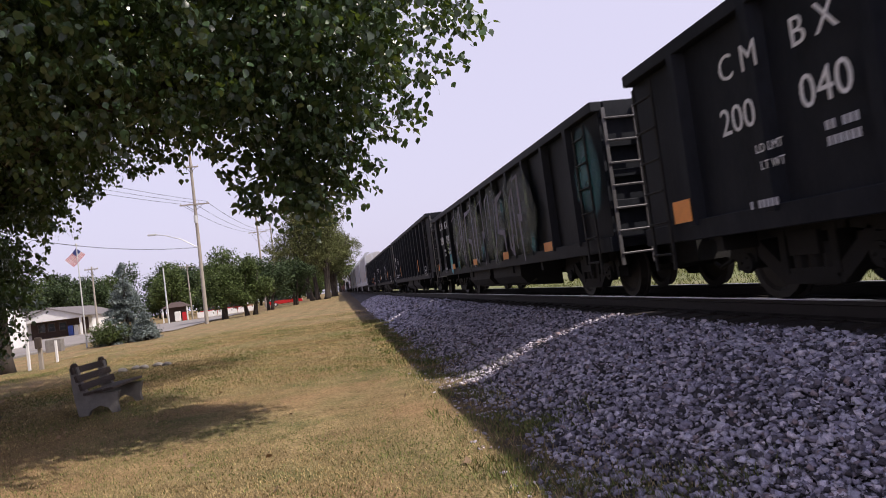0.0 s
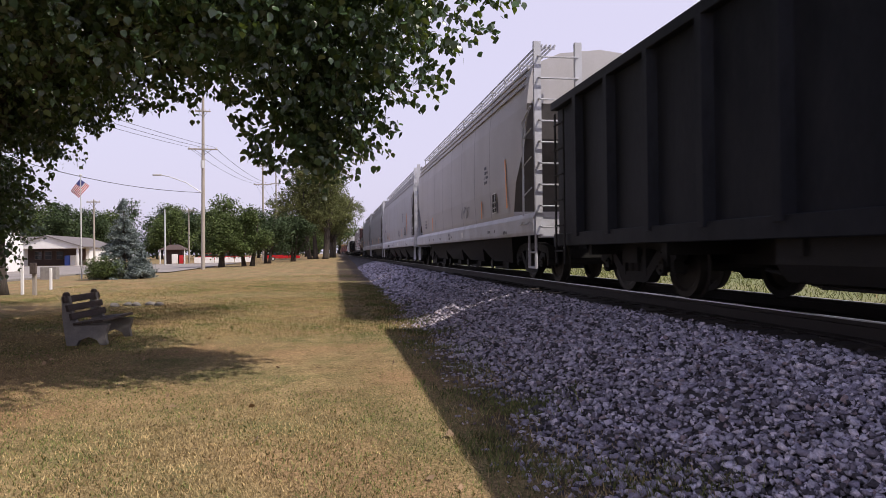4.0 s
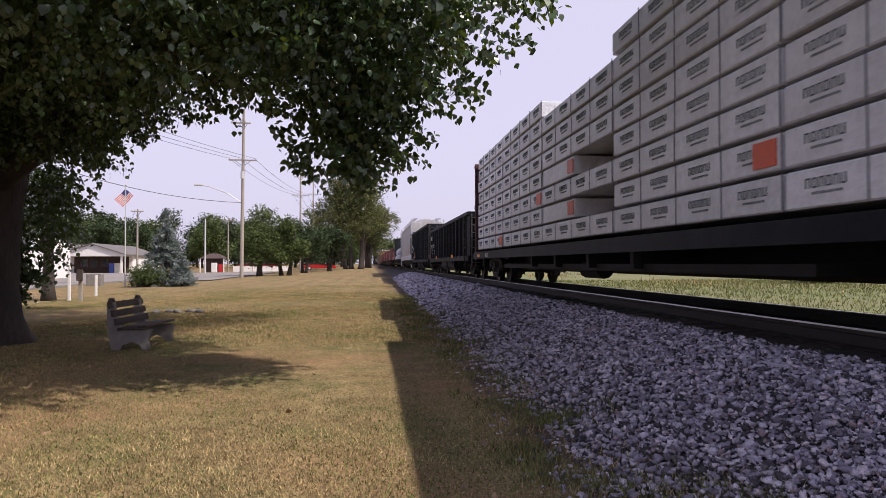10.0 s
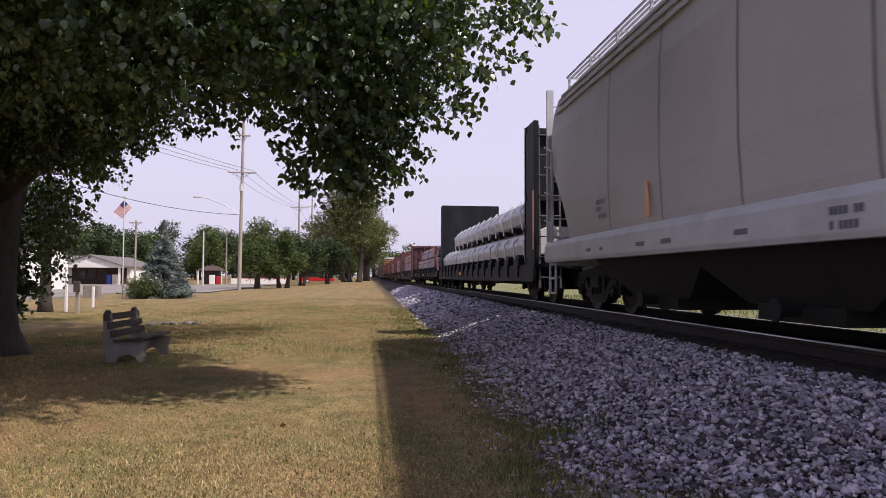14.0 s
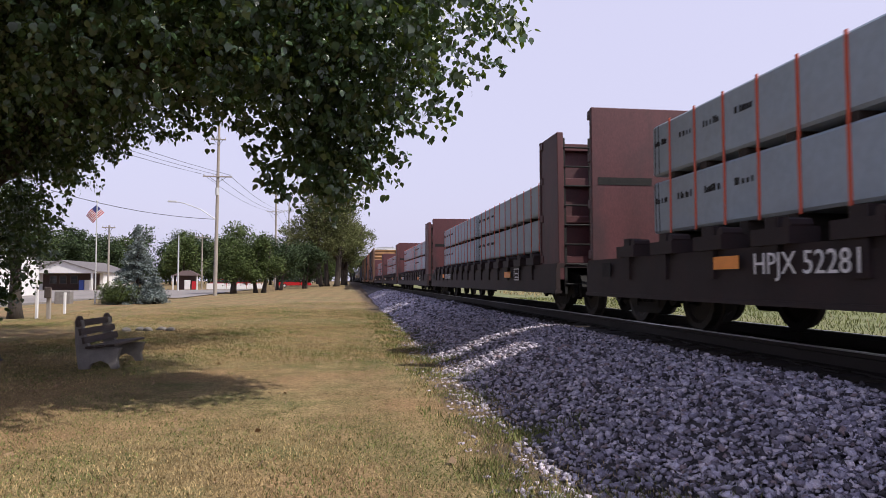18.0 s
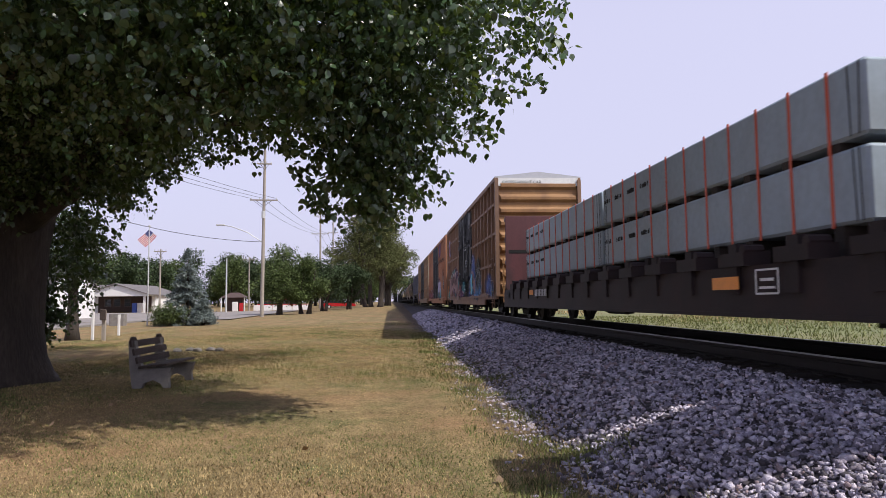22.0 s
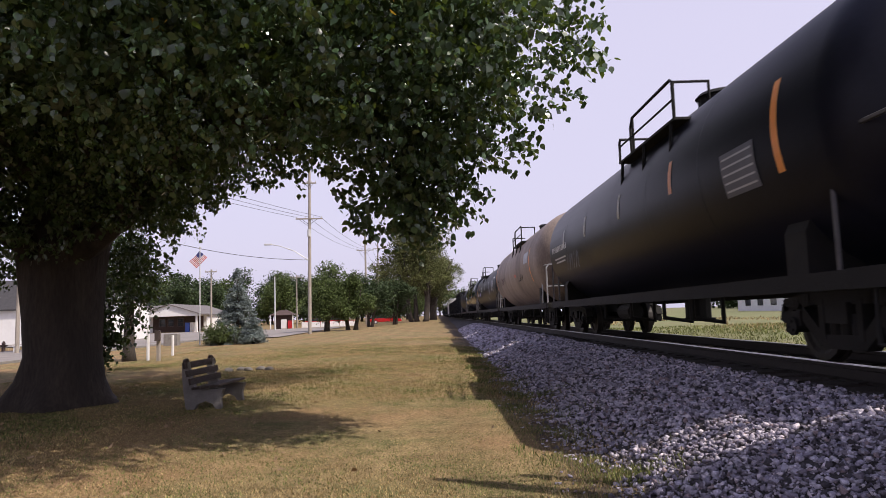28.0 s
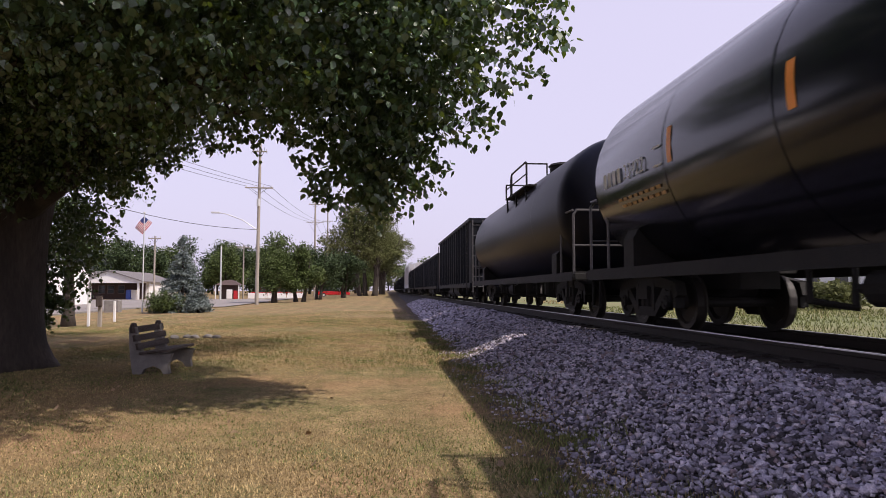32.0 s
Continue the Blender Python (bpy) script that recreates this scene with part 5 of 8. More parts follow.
def box_car(near, far, label, mat, end_mat, ribs, horiz, sill=.76, top=5.12):
    car, L = new_car("box_car", label, near, far)
    h = L / 2 - .70
    WHEELS.append((car, (near + far) / 2, running_gear(car, L, 2.9)))
    key = (round(h, 2), mat.name, end_mat.name)

    def body():
        bm = bmesh.new()
        extrude_y(bm, [(-1.50, sill), (1.50, sill), (1.50, top - .16), (0, top + .03), (-1.50, top - .16)], -h + .1, h - .1)
        return mesh_of("body", bm, mat)
    put("body", shared(("box",) + key, body), car)

    def frame_():
        bm = bmesh.new()
        for s in (-1, 1):
            box(bm, s * 1.52 - .06, s * 1.52 + .045, -h, h, top - .24, top - .12)
            box(bm, s * 1.52 - .05, s * 1.52 + .04, -h + .02, h - .02, sill - .10, sill + .14)
            box(bm, s * 1.50 - .04, s * 1.50 + .03, -h + 3.2, h - 3.2, sill - .32, sill - .10)
            for k in (-1, 1):
                box(bm, s * 1.50 - .08, s * 1.50 + .05, k * h - .09, k * h + .09, sill, top - .2)
        return mesh_of("frame", bm, mat)
    put("frame", shared(("box_frame",) + key, frame_), car)
    roof = bmesh.new()
    extrude_y(roof, [(-1.56, top - .13), (1.56, top - .13), (1.56, top - .08), (0, top + .10), (-1.56, top - .08)], -h, h)
    part("roof", roof, BAR_STEEL, car)

    def post():
        bm = bmesh.new()
        v = [(-1.50, -.09), (-1.60, -.05), (-1.60, .05), (-1.50, .09)]
        a = [bm.verts.new((x, y, sill + .14)) for x, y in v]
        b = [bm.verts.new((x, y, top - .24)) for x, y in v]
        for i in range(3):
            bm.faces.new((a[i], a[i + 1], b[i + 1], b[i]))
        return mesh_of("side_post", bm, mat)
    pm = shared(("post", mat.name, top), post)
    door = 2.45
    for s in (-1, 1):
        for i in range(ribs):
            y = s * (door + .25 + (h - door - .55) * (i + .6) / ribs)
            put("side_post", pm, car, pose(0, y, 0))
            put("side_post", pm, car, pose(0, y, 0, 0, 0, 180))
        if horiz:
            for z in (sill + 1.15, sill + 2.25, sill + 3.3):
                def belt():
                    bm = bmesh.new()
                    box(bm, -1.58, -1.49, 0, h - door - .3, -.05, .05)
                    return mesh_of("belt_rail", bm, mat)
                put("belt_rail", shared(("belt",) + key, belt), car, pose(0, door + .2 if s > 0 else -h + .1, z))

    def end():
        bm = bmesh.new()
        box(bm, -1.50, 1.50, 0, .08, sill, top - .1)
        for k in range(9):
            z = sill + .16 + k * .455
            a = [bm.verts.new(p) for p in ((-1.42, .0, z), (1.42, .0, z), (1.36, -.08, z + .10), (-1.36, -.08, z + .10))]
            b = [bm.verts.new(p) for p in ((-1.36, -.08, z + .20), (1.36, -.08, z + .20), (1.42, 0, z + .30), (-1.42, 0, z + .30))]
            bm.faces.new(a)
            bm.faces.new((a[3], a[2], b[1], b[0]))
            bm.faces.new(b)
        return mesh_of("end_wall", bm, end_mat)
    for s in (-1, 1):
        e = put("end_wall", shared(("box_end",) + key, end), car, pose(0, s * (h - .02), 0, 0, 0, 0 if s < 0 else 180))
        put("end_ladder", shared(("box_ladder", end_mat.name), lambda: ladder_mesh("end_ladder", .45, .55, 2.1, 4, end_mat, .028)), e, pose(-1.1, -.16, 0))
        put("side_ladder", shared(("box_sladder", mat.name), lambda: ladder_mesh("side_ladder", .45, .35, 2.3, 5, mat, .028)), e, pose(-1.62 if s < 0 else 1.62, .42, 0, 0, 0, -90 if s < 0 else 90))
        bm = bmesh.new()
        box(bm, -1.45, 1.45, -.06, -.02, top - .42, top - .14)
        part("warning_panel", bm, WHITE, e, "white excess-height panel under the roof")
        if s < 0:
            lt = letters("EXCESS HEIGHT CAR", .15, DARK, e, pose(0, 0, 0))
            lt.matrix_basis = pose(-1.3, -.064, top - .34, 90)
    # pair of plug doors
    def leaf():
        bm = bmesh.new()
        box(bm, -1.535, -1.50, -door / 2 + .02, door / 2 - .02, sill + .1, top - .3)
        for za, zb in ((.16, .54), (.66, 1.44), (1.56, 2.34), (2.46, 3.24), (3.36, 4.0)):
            for ya, yb in ((-1.14, -.82), (-.68, -.06), (.0, .58), (.66, 1.14)):
                box(bm, -1.56, -1.534, ya, yb, sill + za, sill + zb)
        for z in (sill + .35, sill + 1.2, sill + 2.9):
            pipe(bm, [(-1.62, -.25, z), (-1.70, -.1, z), (-1.70, .3, z + .05), (-1.62, .42, z + .05)], .022, 5)
        box(bm, -1.60, -1.55, .0, .5, sill + 1.75, sill + 2.1)
        for z in (sill + .6, sill + 1.5, sill + 2.4, sill + 3.3):
            box(bm, -1.60, -1.555, -door / 2 + .1, door / 2 - .1, z - .05, z + .05)
        for y in (-.75, -.25, .3, .8):
            tube(bm, (-1.63, y, sill + .05), (-1.63, y, top - .25), .026, n=6)
            for z in (sill + .9, sill + 2.6):
                box(bm, -1.67, -1.56, y - .05, y + .05, z - .09, z + .09)
        return mesh_of("plug_door", bm, DOOR_BLACK)
    for s in (-1, 1):
        d = put("plug_door", shared(("plug", sill, top), leaf), car, pose(0, s * door / 2, 0), "black plug door with upright locking bars")
        put("plug_door", shared(("plug", sill, top), leaf), car, pose(0, s * door / 2, 0, 0, 0, 180))

    def track_():
        bm = bmesh.new()
        for z in (sill + .02, top - .3):
            box(bm, -1.64, -1.52, -h + 1.5, h - 1.5, z - .04, z + .03)
        return mesh_of("door_track", bm, mat)
    put("door_track", shared(("dtrack",) + key, track_), car)

    def under():
        bm = bmesh.new()
        box(bm, -.3, .3, -h, h, .45, sill)
        for k in range(6):
            y = (k - 2.5) * h / 3.4
            box(bm, -1.46, 1.46, y - .06, y + .06, .55, sill)
        box(bm, -.8, -.2, .5, 1.2, .3, .6)
        tube(bm, (-.9, -1.4, .48), (-.9, -.5, .48), .18, n=10)
        for y in (-3.4, -1.2, 1.2, 3.4):
            box(bm, -1.25, -1.19, y - .03, y + .03, .25, sill)
        pipe(bm, [(-1.22, -3.4, .27), (-1.22, 3.4, .27)], .03)
        return mesh_of("underframe", bm, DARK)
    put("underframe", shared(("box_under",) + key, under), car)
    return car, h


PRINT_GREEN = material("dark_green_print", (0.07, 0.10, 0.11), 0.7, vary=0.2, scale=6, bump=0.0)


def lumber_car(near, far):
    """A centre-beam flat car stacked seven layers high with wrapped timber."""
    car, h, deck = flat_car(near, far, "oxide-red centre-beam flat car with ribbed end bulkheads", BLACK, RED, 1.04, 4.30, "centerbeam_flat_car", drop=.24, pockets=False, depth=.22)
    mid = (near + far) / 2
    bm = bmesh.new()
    box(bm, -.06, .06, -h + .4, h - .4, deck, 4.35)
    part("center_beam", bm, RED, car)
    rnd = random.Random(9)
    n = 5
    length = (2 * h - .62) / n
    tall = .418
    for side in (-1, 1):
        for k in range(n):
            for i in range(8):
                if k == n - 3 and i == 7:
                    continue
                if side < 0 and (k, i) in ((2, 1), (2, 3)):   # a short package leaves a gap
                    p = cargo("timber_package", "short white wrapped timber package with orange end tag", mid + (k - (n - 1) / 2) * length + length * .22, (1.28, length * .52, tall - .05), WRAP, deck + .09 + i * tall, side * .76, "timber packages", .018)
                    bm = bmesh.new()
                    box(bm, -.66, -.645, -length * .25, -length * .17, .05, .32)
                    part("tag", bm, STRAP, p, "orange-red end tag")
                    continue
                y = mid + (k - (n - 1) / 2) * length
                p = cargo("timber_package", "white wrapped timber package stacked on the centre-beam car", y, (1.28, length - .05, tall - .05), WRAP, deck + .09 + i * tall, side * .76 + rnd.uniform(-.012, .012), "timber packages", .018)
                if side < 0:
                    for q in range(4):
                        yy = (q - 1.5) * length / 4
                        bm = bmesh.new()
                        for c in range(6):
                            ya, yb = yy + .24 - .095 * c - .066, yy + .24 - .095 * c
                            box(bm, -.646, -.642, ya, ya + .014, .18, .275)
                            box(bm, -.646, -.642, yb - .014, yb, .18, .275)
                            if c != 5:
                                box(bm, -.646, -.642, ya + .014, yb - .014, .261, .275)
                            if c % 2:
                                box(bm, -.646, -.642, ya + .014, yb - .014, .18, .194)
                        for c in range(9):
                            box(bm, -.646, -.642, yy - .25 + .046 * c, yy - .25 + .046 * c + .026, .12, .145)
                        part("printed_mark", bm, PRINT_GREEN, p, "dark green printed maker's mark")["kind"] = "stuff"
                        put("strap", strip_mesh("timber_strap", -.648, -.640, .016, 0, tall - .03, SLATE, "strap"), p, pose(0, yy - length / 8 + .02, 0))
                if (k, i, side) in ((1, 1, -1), (2, 1, -1), (2, 3, -1), (4, 0, -1), (3, 2, -1)):
                    bm = bmesh.new()
                    box(bm, -.66, -.645, -length / 2 + .1, -length / 2 + .5, .05, .32)
                    part("tag", bm, STRAP, p, "orange-red end tag")
    bars(car, [(h - 1.2, deck - .16, .5, .14)], -1.548, REFLECT, "reflector")
    letters("AOK", .22, WHITE, car, on_side(h - 2.6, deck - .22, -1.548))
    return car


# the cars in order, from the one that has passed to the far end of the train
DARK_GON = "black steel gondola car with upright side ribs, dusty"
gondola(-45.4, -27.4, DARK_GON)
gondola(-27.4, -9.4, DARK_GON)
CAR_A, _ = gondola(-9.4, 8.3, "black high-sided gondola car, white stencilled marks and orange reflectors", top=2.84, ribs=12)
CAR_B, _ = gondola(8.3, 25.4, "black gondola car covered in lilac and green graffiti", top=2.84, ribs=12)
CAR_C, _ = gondola(25.4, 43.2, DARK_GON)
CAR_D, _ = gondola(43.2, 61.0, DARK_GON)
CAR_E, _ = gondola(61.0, 79.3, DARK_GON)
HOP = "pale grey covered hopper car with curved sides and white side sill"
H1, _ = hopper(79.3, 99.0, "off-white covered hopper car with curved sides", PALE)
H2, _ = hopper(99.0, 120.9, HOP)
DIM_HOP = "blue-grey covered hopper car with curved dusty sides"
H3, _ = hopper(120.9, 138.6, DIM_HOP, BLUE_GREY, sill_mat=BLUE_SILL)
H4, _ = hopper(138.6, 156.3, DIM_HOP, BLUE_GREY, sill_mat=BLUE_SILL)
TP, _ = tank_car(156.3, 168.7, "short black tank car with white lettering bars and top platform", r=1.52, zc=2.12, plat_y=-1.6, rings=((-4.55, (-.42, .22), REFLECT), (-1.0, (-.55, .02), SILL_GREY), (3.1, (-.5, -.05), SILL_GREY)))
LUM = lumber_car(168.7, 193.6)
G1, _ = gondola(193.6, 211.7, DARK_GON, top=2.66)
G2, _ = gondola(211.7, 229.7, DARK_GON)
H5, _ = hopper(229.7, 250.1, "off-white covered hopper car with curved sides", PALE)
F1, f1h, f1d = flat_car(250.1, 272.0, "dark grey bulkhead flat car with tall end frames", BLACK, BLACK, .96, 4.38, inset=.1, depth=.95, drop=.42)
wrapped_pipes(261.05, f1h, f1d)
F2, f2h, f2d = flat_car(272.0, 293.9, "dark grey flat car loaded with grey slabs, braced end racks", BLACK, RED, .96, 2.9, drop=.32, heads=False)
for y0, y1, tiers in ((274.9, 281.4, 2), (281.55, 285.35, 2), (285.5, 290.3, 1)):
    for i in range(tiers):
        slab_package((y0 + y1) / 2, y1 - y0, f2d + .30 + i * .66, int(y0) + i, .56, .10 if i else .30, 14)
slab_package(286.25, 1.5, f2d + .30 + .66, 5, .56, .10, 3)
for s_ in (-1, 1):
    rack = new("end_rack")
    rack.parent = F2
    rack.matrix_basis = pose(0, s_ * (f2h - 2.1), 0, 0, 0, 0 if s_ > 0 else 180)
    for x, zt in ((-1.4, 2.45), (-.94, 2.82), (-.45, 2.82), (.45, 2.82), (.94, 2.82), (1.4, 2.45)):
        bm = bmesh.new()
        box(bm, x - .065, x + .065, -.09, .09, .96, zt)
        part("rack_post", bm, RED, rack, bevel=.01)
        bm = bmesh.new()
        tube(bm, (x, .08, zt - .5), (x, 1.35, .98), .06, n=6)
        part("rack_brace", bm, RED, rack)
    for z, w in ((2.25, 1.4), (2.62, .94), (1.5, 1.4)):
        bm = bmesh.new()
        box(bm, -w, w, -.06, .06, z - .07, z + .07)
        part("rack_rail", bm, RED, rack, bevel=.008)
HP = []
for i, (a, b) in enumerate(((293.3, 312.9), (312.9, 332.5), (332.5, 352.0), (352.0, 371.5), (371.5, 392.0))):
    c, ch, cd = flat_car(a + .65, b + .65, "oxide-red bulkhead flat car loaded with grey slabs", RED, None, .96, 3.40, depth=1.15, drop=.55, tight=-.2, truck_in=1.95, far_depth=.16)
    slab_load((a + b) / 2 + .6, 9.2, cd, 30 + i)
    HP.append((c, ch))
B1, b1h = box_car(392.63, 413.57, "brown and orange box car with black doors and graffiti", RUST, OXIDE, 7, True)
B2, b2h = box_car(413.57, 433.6, "orange ribbed box car with black doors and graffiti", ORANGE, YELLOW, 9, False)
B3, b3h = box_car(433.6, 455.9, "faded green and orange box car with lilac graffiti", TEAL, ORANGE, 7, True)
RH, _ = hopper(455.9, 475.2, "slate-grey ribbed hopper car with sloping bays", SLATE, True)
T1, _ = tank_car(475.2, 493.0, "black tank car with top platform and orange stripes", r=1.66, zc=2.54, plat_y=-1.8, rings=((-6.68, (-.28, .34), REFLECT), (-3.45, (-.07, .24), REFLECT), (-.5, (-.05, .25), WHITE), (2.55, (-.05, .25), WHITE), (5.2, (-.05, .25), WHITE)))
T2, _ = tank_car(493.0, 510.8, "faded beige tank car streaked with rust and grime", BEIGE, 1.72, 2.58, plat_y=-.9, rings=((-6.0, (-.45, .3), REFLECT), (7.2, (-.35, .3), REFLECT)))
T3, _ = tank_car(510.8, 531.1, "black tank car with top platform and orange stripes", r=1.56, zc=2.46, plat_y=.9, rings=((-7.2, (-.24, .38), WHITE), (-3.55, (-.05, .265), WHITE), (-.3, (-.05, .265), WHITE), (3.0, (-.05, .265), WHITE), (5.5, (-.08, .24), REFLECT), (8.05, (-.21, .38), REFLECT)))
T4, _ = tank_car(531.1, 550.8, "glossy black tank car reflecting the lawn", GLOSS_BLACK, 1.62, 2.56, plat_y=-1.0, drum=True, rings=((5.25, (-.14, .16), REFLECT), (2.5, (-.15, .145), REFLECT), (-3.2, (-.15, .145), REFLECT)))
T5, _ = tank_car(550.8, 567.0, "dark grey-black tank car with top platform", TANK_BLACK)
gondola(567.0, 584.8, "tall black gondola car with upright side ribs", top=3.85, ribs=14)
for k in range(1, 4):
    gondola(567.0 + 17.8 * k, 584.8 + 17.8 * k, DARK_GON, ribs=14)
hopper(638.2, 657.8, "off-white covered hopper car with curved sides", PALE)
for k in range(6):
    gondola(657.8 + 17.8 * k, 675.6 + 17.8 * k, DARK_GON, ribs=14)


def motions():
    """Every car and its load roll towards the camera at one speed; near the camera the wheels turn; the flag stirs."""
    for k, piece in enumerate(FLAG_PIECES):
        walk(piece, [(.4 * i, pose(0, 0, 0, 0, -48 + 4.0 * math.sin(1.7 * i + .3 * k), (4 + 2.4 * k) * math.sin(.4 * i * 3.6 - .8 * k))) for i in range(81)])
    for ob, mid in CARS:
        x, z = MOVE_POS.get(ob.name, (TRACK_X, RAIL_Z))
        walk(ob, [(t, pose(x, mid - SPEED * t, z)) for t in (0.0, 16.0, 32.0)])
    turn = math.degrees(SPEED / 0.42) / FPS
    for car, mid, sets in WHEELS:
        t0, t1 = max(0.0, (mid - 34) / SPEED), min(32.0, (mid + 6) / SPEED)
        if t1 <= t0:
            continue
        f0, f1 = round(t0 * FPS), round(t1 * FPS)
        for w, y in sets:
            rows = [(0.0, pose(0, y, .42))] if f0 > 0 else []
            rows += [(f / FPS, pose(0, y, .42, (f - f0) * turn % 360)) for f in range(f0, f1 + 1)]
            if f1 < 32 * FPS:
                rows.append((32.0, rows[-1][1]))
            walk(w, rows)


# ---- trees and bushes ----
def leaf_material(name, base, glow=0.3, vary=0.35, rough=0.5, shine=0.35, through_leaf=None):
    m = material(name, base, rough, vary=vary, scale=0.7, fine=5, bump=0.0, island=0.45, spec=shine)
    n, link = m.node_tree.nodes, m.node_tree.links.new
    b = n["Principled BSDF"]
    tr = n.new("ShaderNodeBsdfTranslucent")
    if through_leaf:
        tr.inputs["Color"].default_value = (*through_leaf, 1)
    else:
        link(b.inputs["Base Color"].links[0].from_socket, tr.inputs["Color"])
    mx = n.new("ShaderNodeMixShader")
    mx.inputs["Fac"].default_value = glow
    link(b.outputs[0], mx.inputs[1])
    link(tr.outputs[0], mx.inputs[2])
    link(mx.outputs[0], n["Material Output"].inputs["Surface"])
    return m


LEAF = leaf_material("broad_green_leaf", (0.047, 0.084, 0.037), 0.22, rough=0.30, shine=0.8, through_leaf=(0.17, 0.24, 0.022))
LEAF_MID = leaf_material("mid_green_foliage", (0.088, 0.120, 0.040), 0.25, rough=.6, shine=.2)
LEAF_OLIVE = leaf_material("olive_green_foliage", (0.130, 0.142, 0.058), 0.3, rough=.7, shine=.15)
LEAF_DARK = leaf_material("dark_green_foliage", (0.048, 0.072, 0.030), 0.2, rough=.6, shine=.2)
LEAF_YELLOW = leaf_material("yellowed_leaf", (0.42, 0.27, 0.03), 0.3)
NEEDLE = leaf_material("blue_green_needles", (0.170, 0.205, 0.195), 0.1, rough=0.7, shine=.2)
BARK = material("grey_brown_bark", (0.052, 0.041, 0.034), 0.95, vary=0.5, scale=3, fine=22, bump=1.0, stretch=(1, 1, .22), stain=(0.024, 0.020, 0.017), stain_scale=2, stain_amount=0.7)


def leaf_cloud(name, sprays, per, length, spread, mat, parent, seed, droop=0.6, label="", folded=True):
    """Single folded leaves set round the ends of twigs; sprays is an array of places."""
    rg = np.random.default_rng(seed)
    c = np.repeat(np.asarray(sprays), per, axis=0)
    k = len(c)
    c = c + rg.normal(0, 1, (k, 3)) * np.array([spread, spread, spread * .7])
    az = rg.uniform(0, 2 * np.pi, k)
    el = rg.normal(-droop, .45, k)
    d = np.stack([np.cos(az) * np.cos(el), np.sin(az) * np.cos(el), np.sin(el)], 1)
    up = rg.normal(0, .55, (k, 3)) + np.array([0, 0, 1.0])
    s = np.cross(d, up)
    s /= np.linalg.norm(s, axis=1, keepdims=True) + 1e-9
    nrm = np.cross(s, d)
    ln = length * rg.uniform(.6, 1.25, (k, 1))
    w = ln * .36
    base, tip = c, c + d * ln
    mid = c + d * ln * .42
    v = np.stack([base, mid + s * w - nrm * w * .25, mid - s * w - nrm * w * .25, c + d * ln * .78 + s * w * .55 - nrm * w * .2, c + d * ln * .78 - s * w * .55 - nrm * w * .2, tip], 1).reshape(-1, 3)
    o = (np.arange(k) * 6)[:, None]
    f = np.concatenate([o + np.array([[0, 1, 2]]), o + np.array([[1, 3, 2]]), o + np.array([[2, 3, 4]]), o + np.array([[3, 5, 4]])], 0)
    if not folded:
        v = np.stack([base, mid + s * w - nrm * w * .3, tip, mid - s * w - nrm * w * .3], 1).reshape(-1, 3)
        f = (np.arange(k) * 4)[:, None] + np.array([[0, 1, 2, 3]])
    ob = put(name, soup(name, v, f, mat), parent, None, label)
    ob["kind"] = "stuff"
    return ob


def twig_leaves(name, places, per, length, reach, mat, parent, seed, label=""):
    """Broad heart-shaped leaves hanging one after another along drooping twigs that start at the places."""
    rg = np.random.default_rng(seed)
    p = np.asarray(places)
    q = len(p)
    out = p * np.array([1, 1, 0]) + rg.normal(0, 2.5, (q, 3)) * np.array([1, 1, .25])
    out /= np.linalg.norm(out, axis=1, keepdims=True)
    run = reach * rg.uniform(.5, 1.3, q)
    k = q * per
    s = np.tile((np.arange(per) + .5) / per, q) * np.repeat(run, per)
    c = np.repeat(p, per, axis=0) + np.repeat(out, per, axis=0) * s[:, None] + rg.normal(0, .035, (k, 3))
    c[:, 2] -= .55 * s * s / reach
    az = rg.uniform(0, 2 * np.pi, k)
    el = rg.normal(-.85, .40, k)
    d = np.stack([np.cos(az) * np.cos(el), np.sin(az) * np.cos(el), np.sin(el)], 1)
    w = np.cross(d, rg.normal(0, .6, (k, 3)) + np.array([0, 0, 1.0]))
    w /= np.linalg.norm(w, axis=1, keepdims=True) + 1e-9
    nrm = np.cross(w, d)
    ln = length * rg.uniform(.6, 1.2, (k, 1))
    hw = ln * rg.uniform(.34, .44, (k, 1))
    bend = rg.uniform(.1, .35, (k, 1))
    v = np.stack([c, c + d * ln * .12 + w * hw * .75 - nrm * hw * bend, c + d * ln * .12 - w * hw * .75 - nrm * hw * bend, c + d * ln * .42 + w * hw - nrm * hw * bend, c + d * ln * .42 - w * hw - nrm * hw * bend,
                  c + d * ln - nrm * hw * bend], 1).reshape(-1, 3)
    o = (np.arange(k) * 6)[:, None]
    f = np.concatenate([o + np.array([[a]]) for a in ((0, 1, 2), (1, 3, 2), (2, 3, 4), (3, 5, 4))], 0).reshape(-1, 3)
    ob = put(name, soup(name, v, f, mat), parent, None, label)
    ob["kind"] = "stuff"
    return ob


def in_lobes(lobes, n, seed, shell=0.45):
    """Random places in a set of ellipsoids (centre, radii), shared out by volume and crowded towards the outside."""
    rg = np.random.default_rng(seed)
    w = np.array([r[0] * r[1] * r[2] for _, r in lobes]) ** 0.5
    idx = rg.choice(len(lobes), n, p=w / w.sum())
    d = rg.normal(0, 1, (n, 3))
    d /= np.linalg.norm(d, axis=1, keepdims=True)
    rad = rg.uniform(0, 1, (n, 1)) ** shell
    c = np.array([l[0] for l in lobes])[idx]
    r = np.array([l[1] for l in lobes])[idx]
    return c + d * rad * r


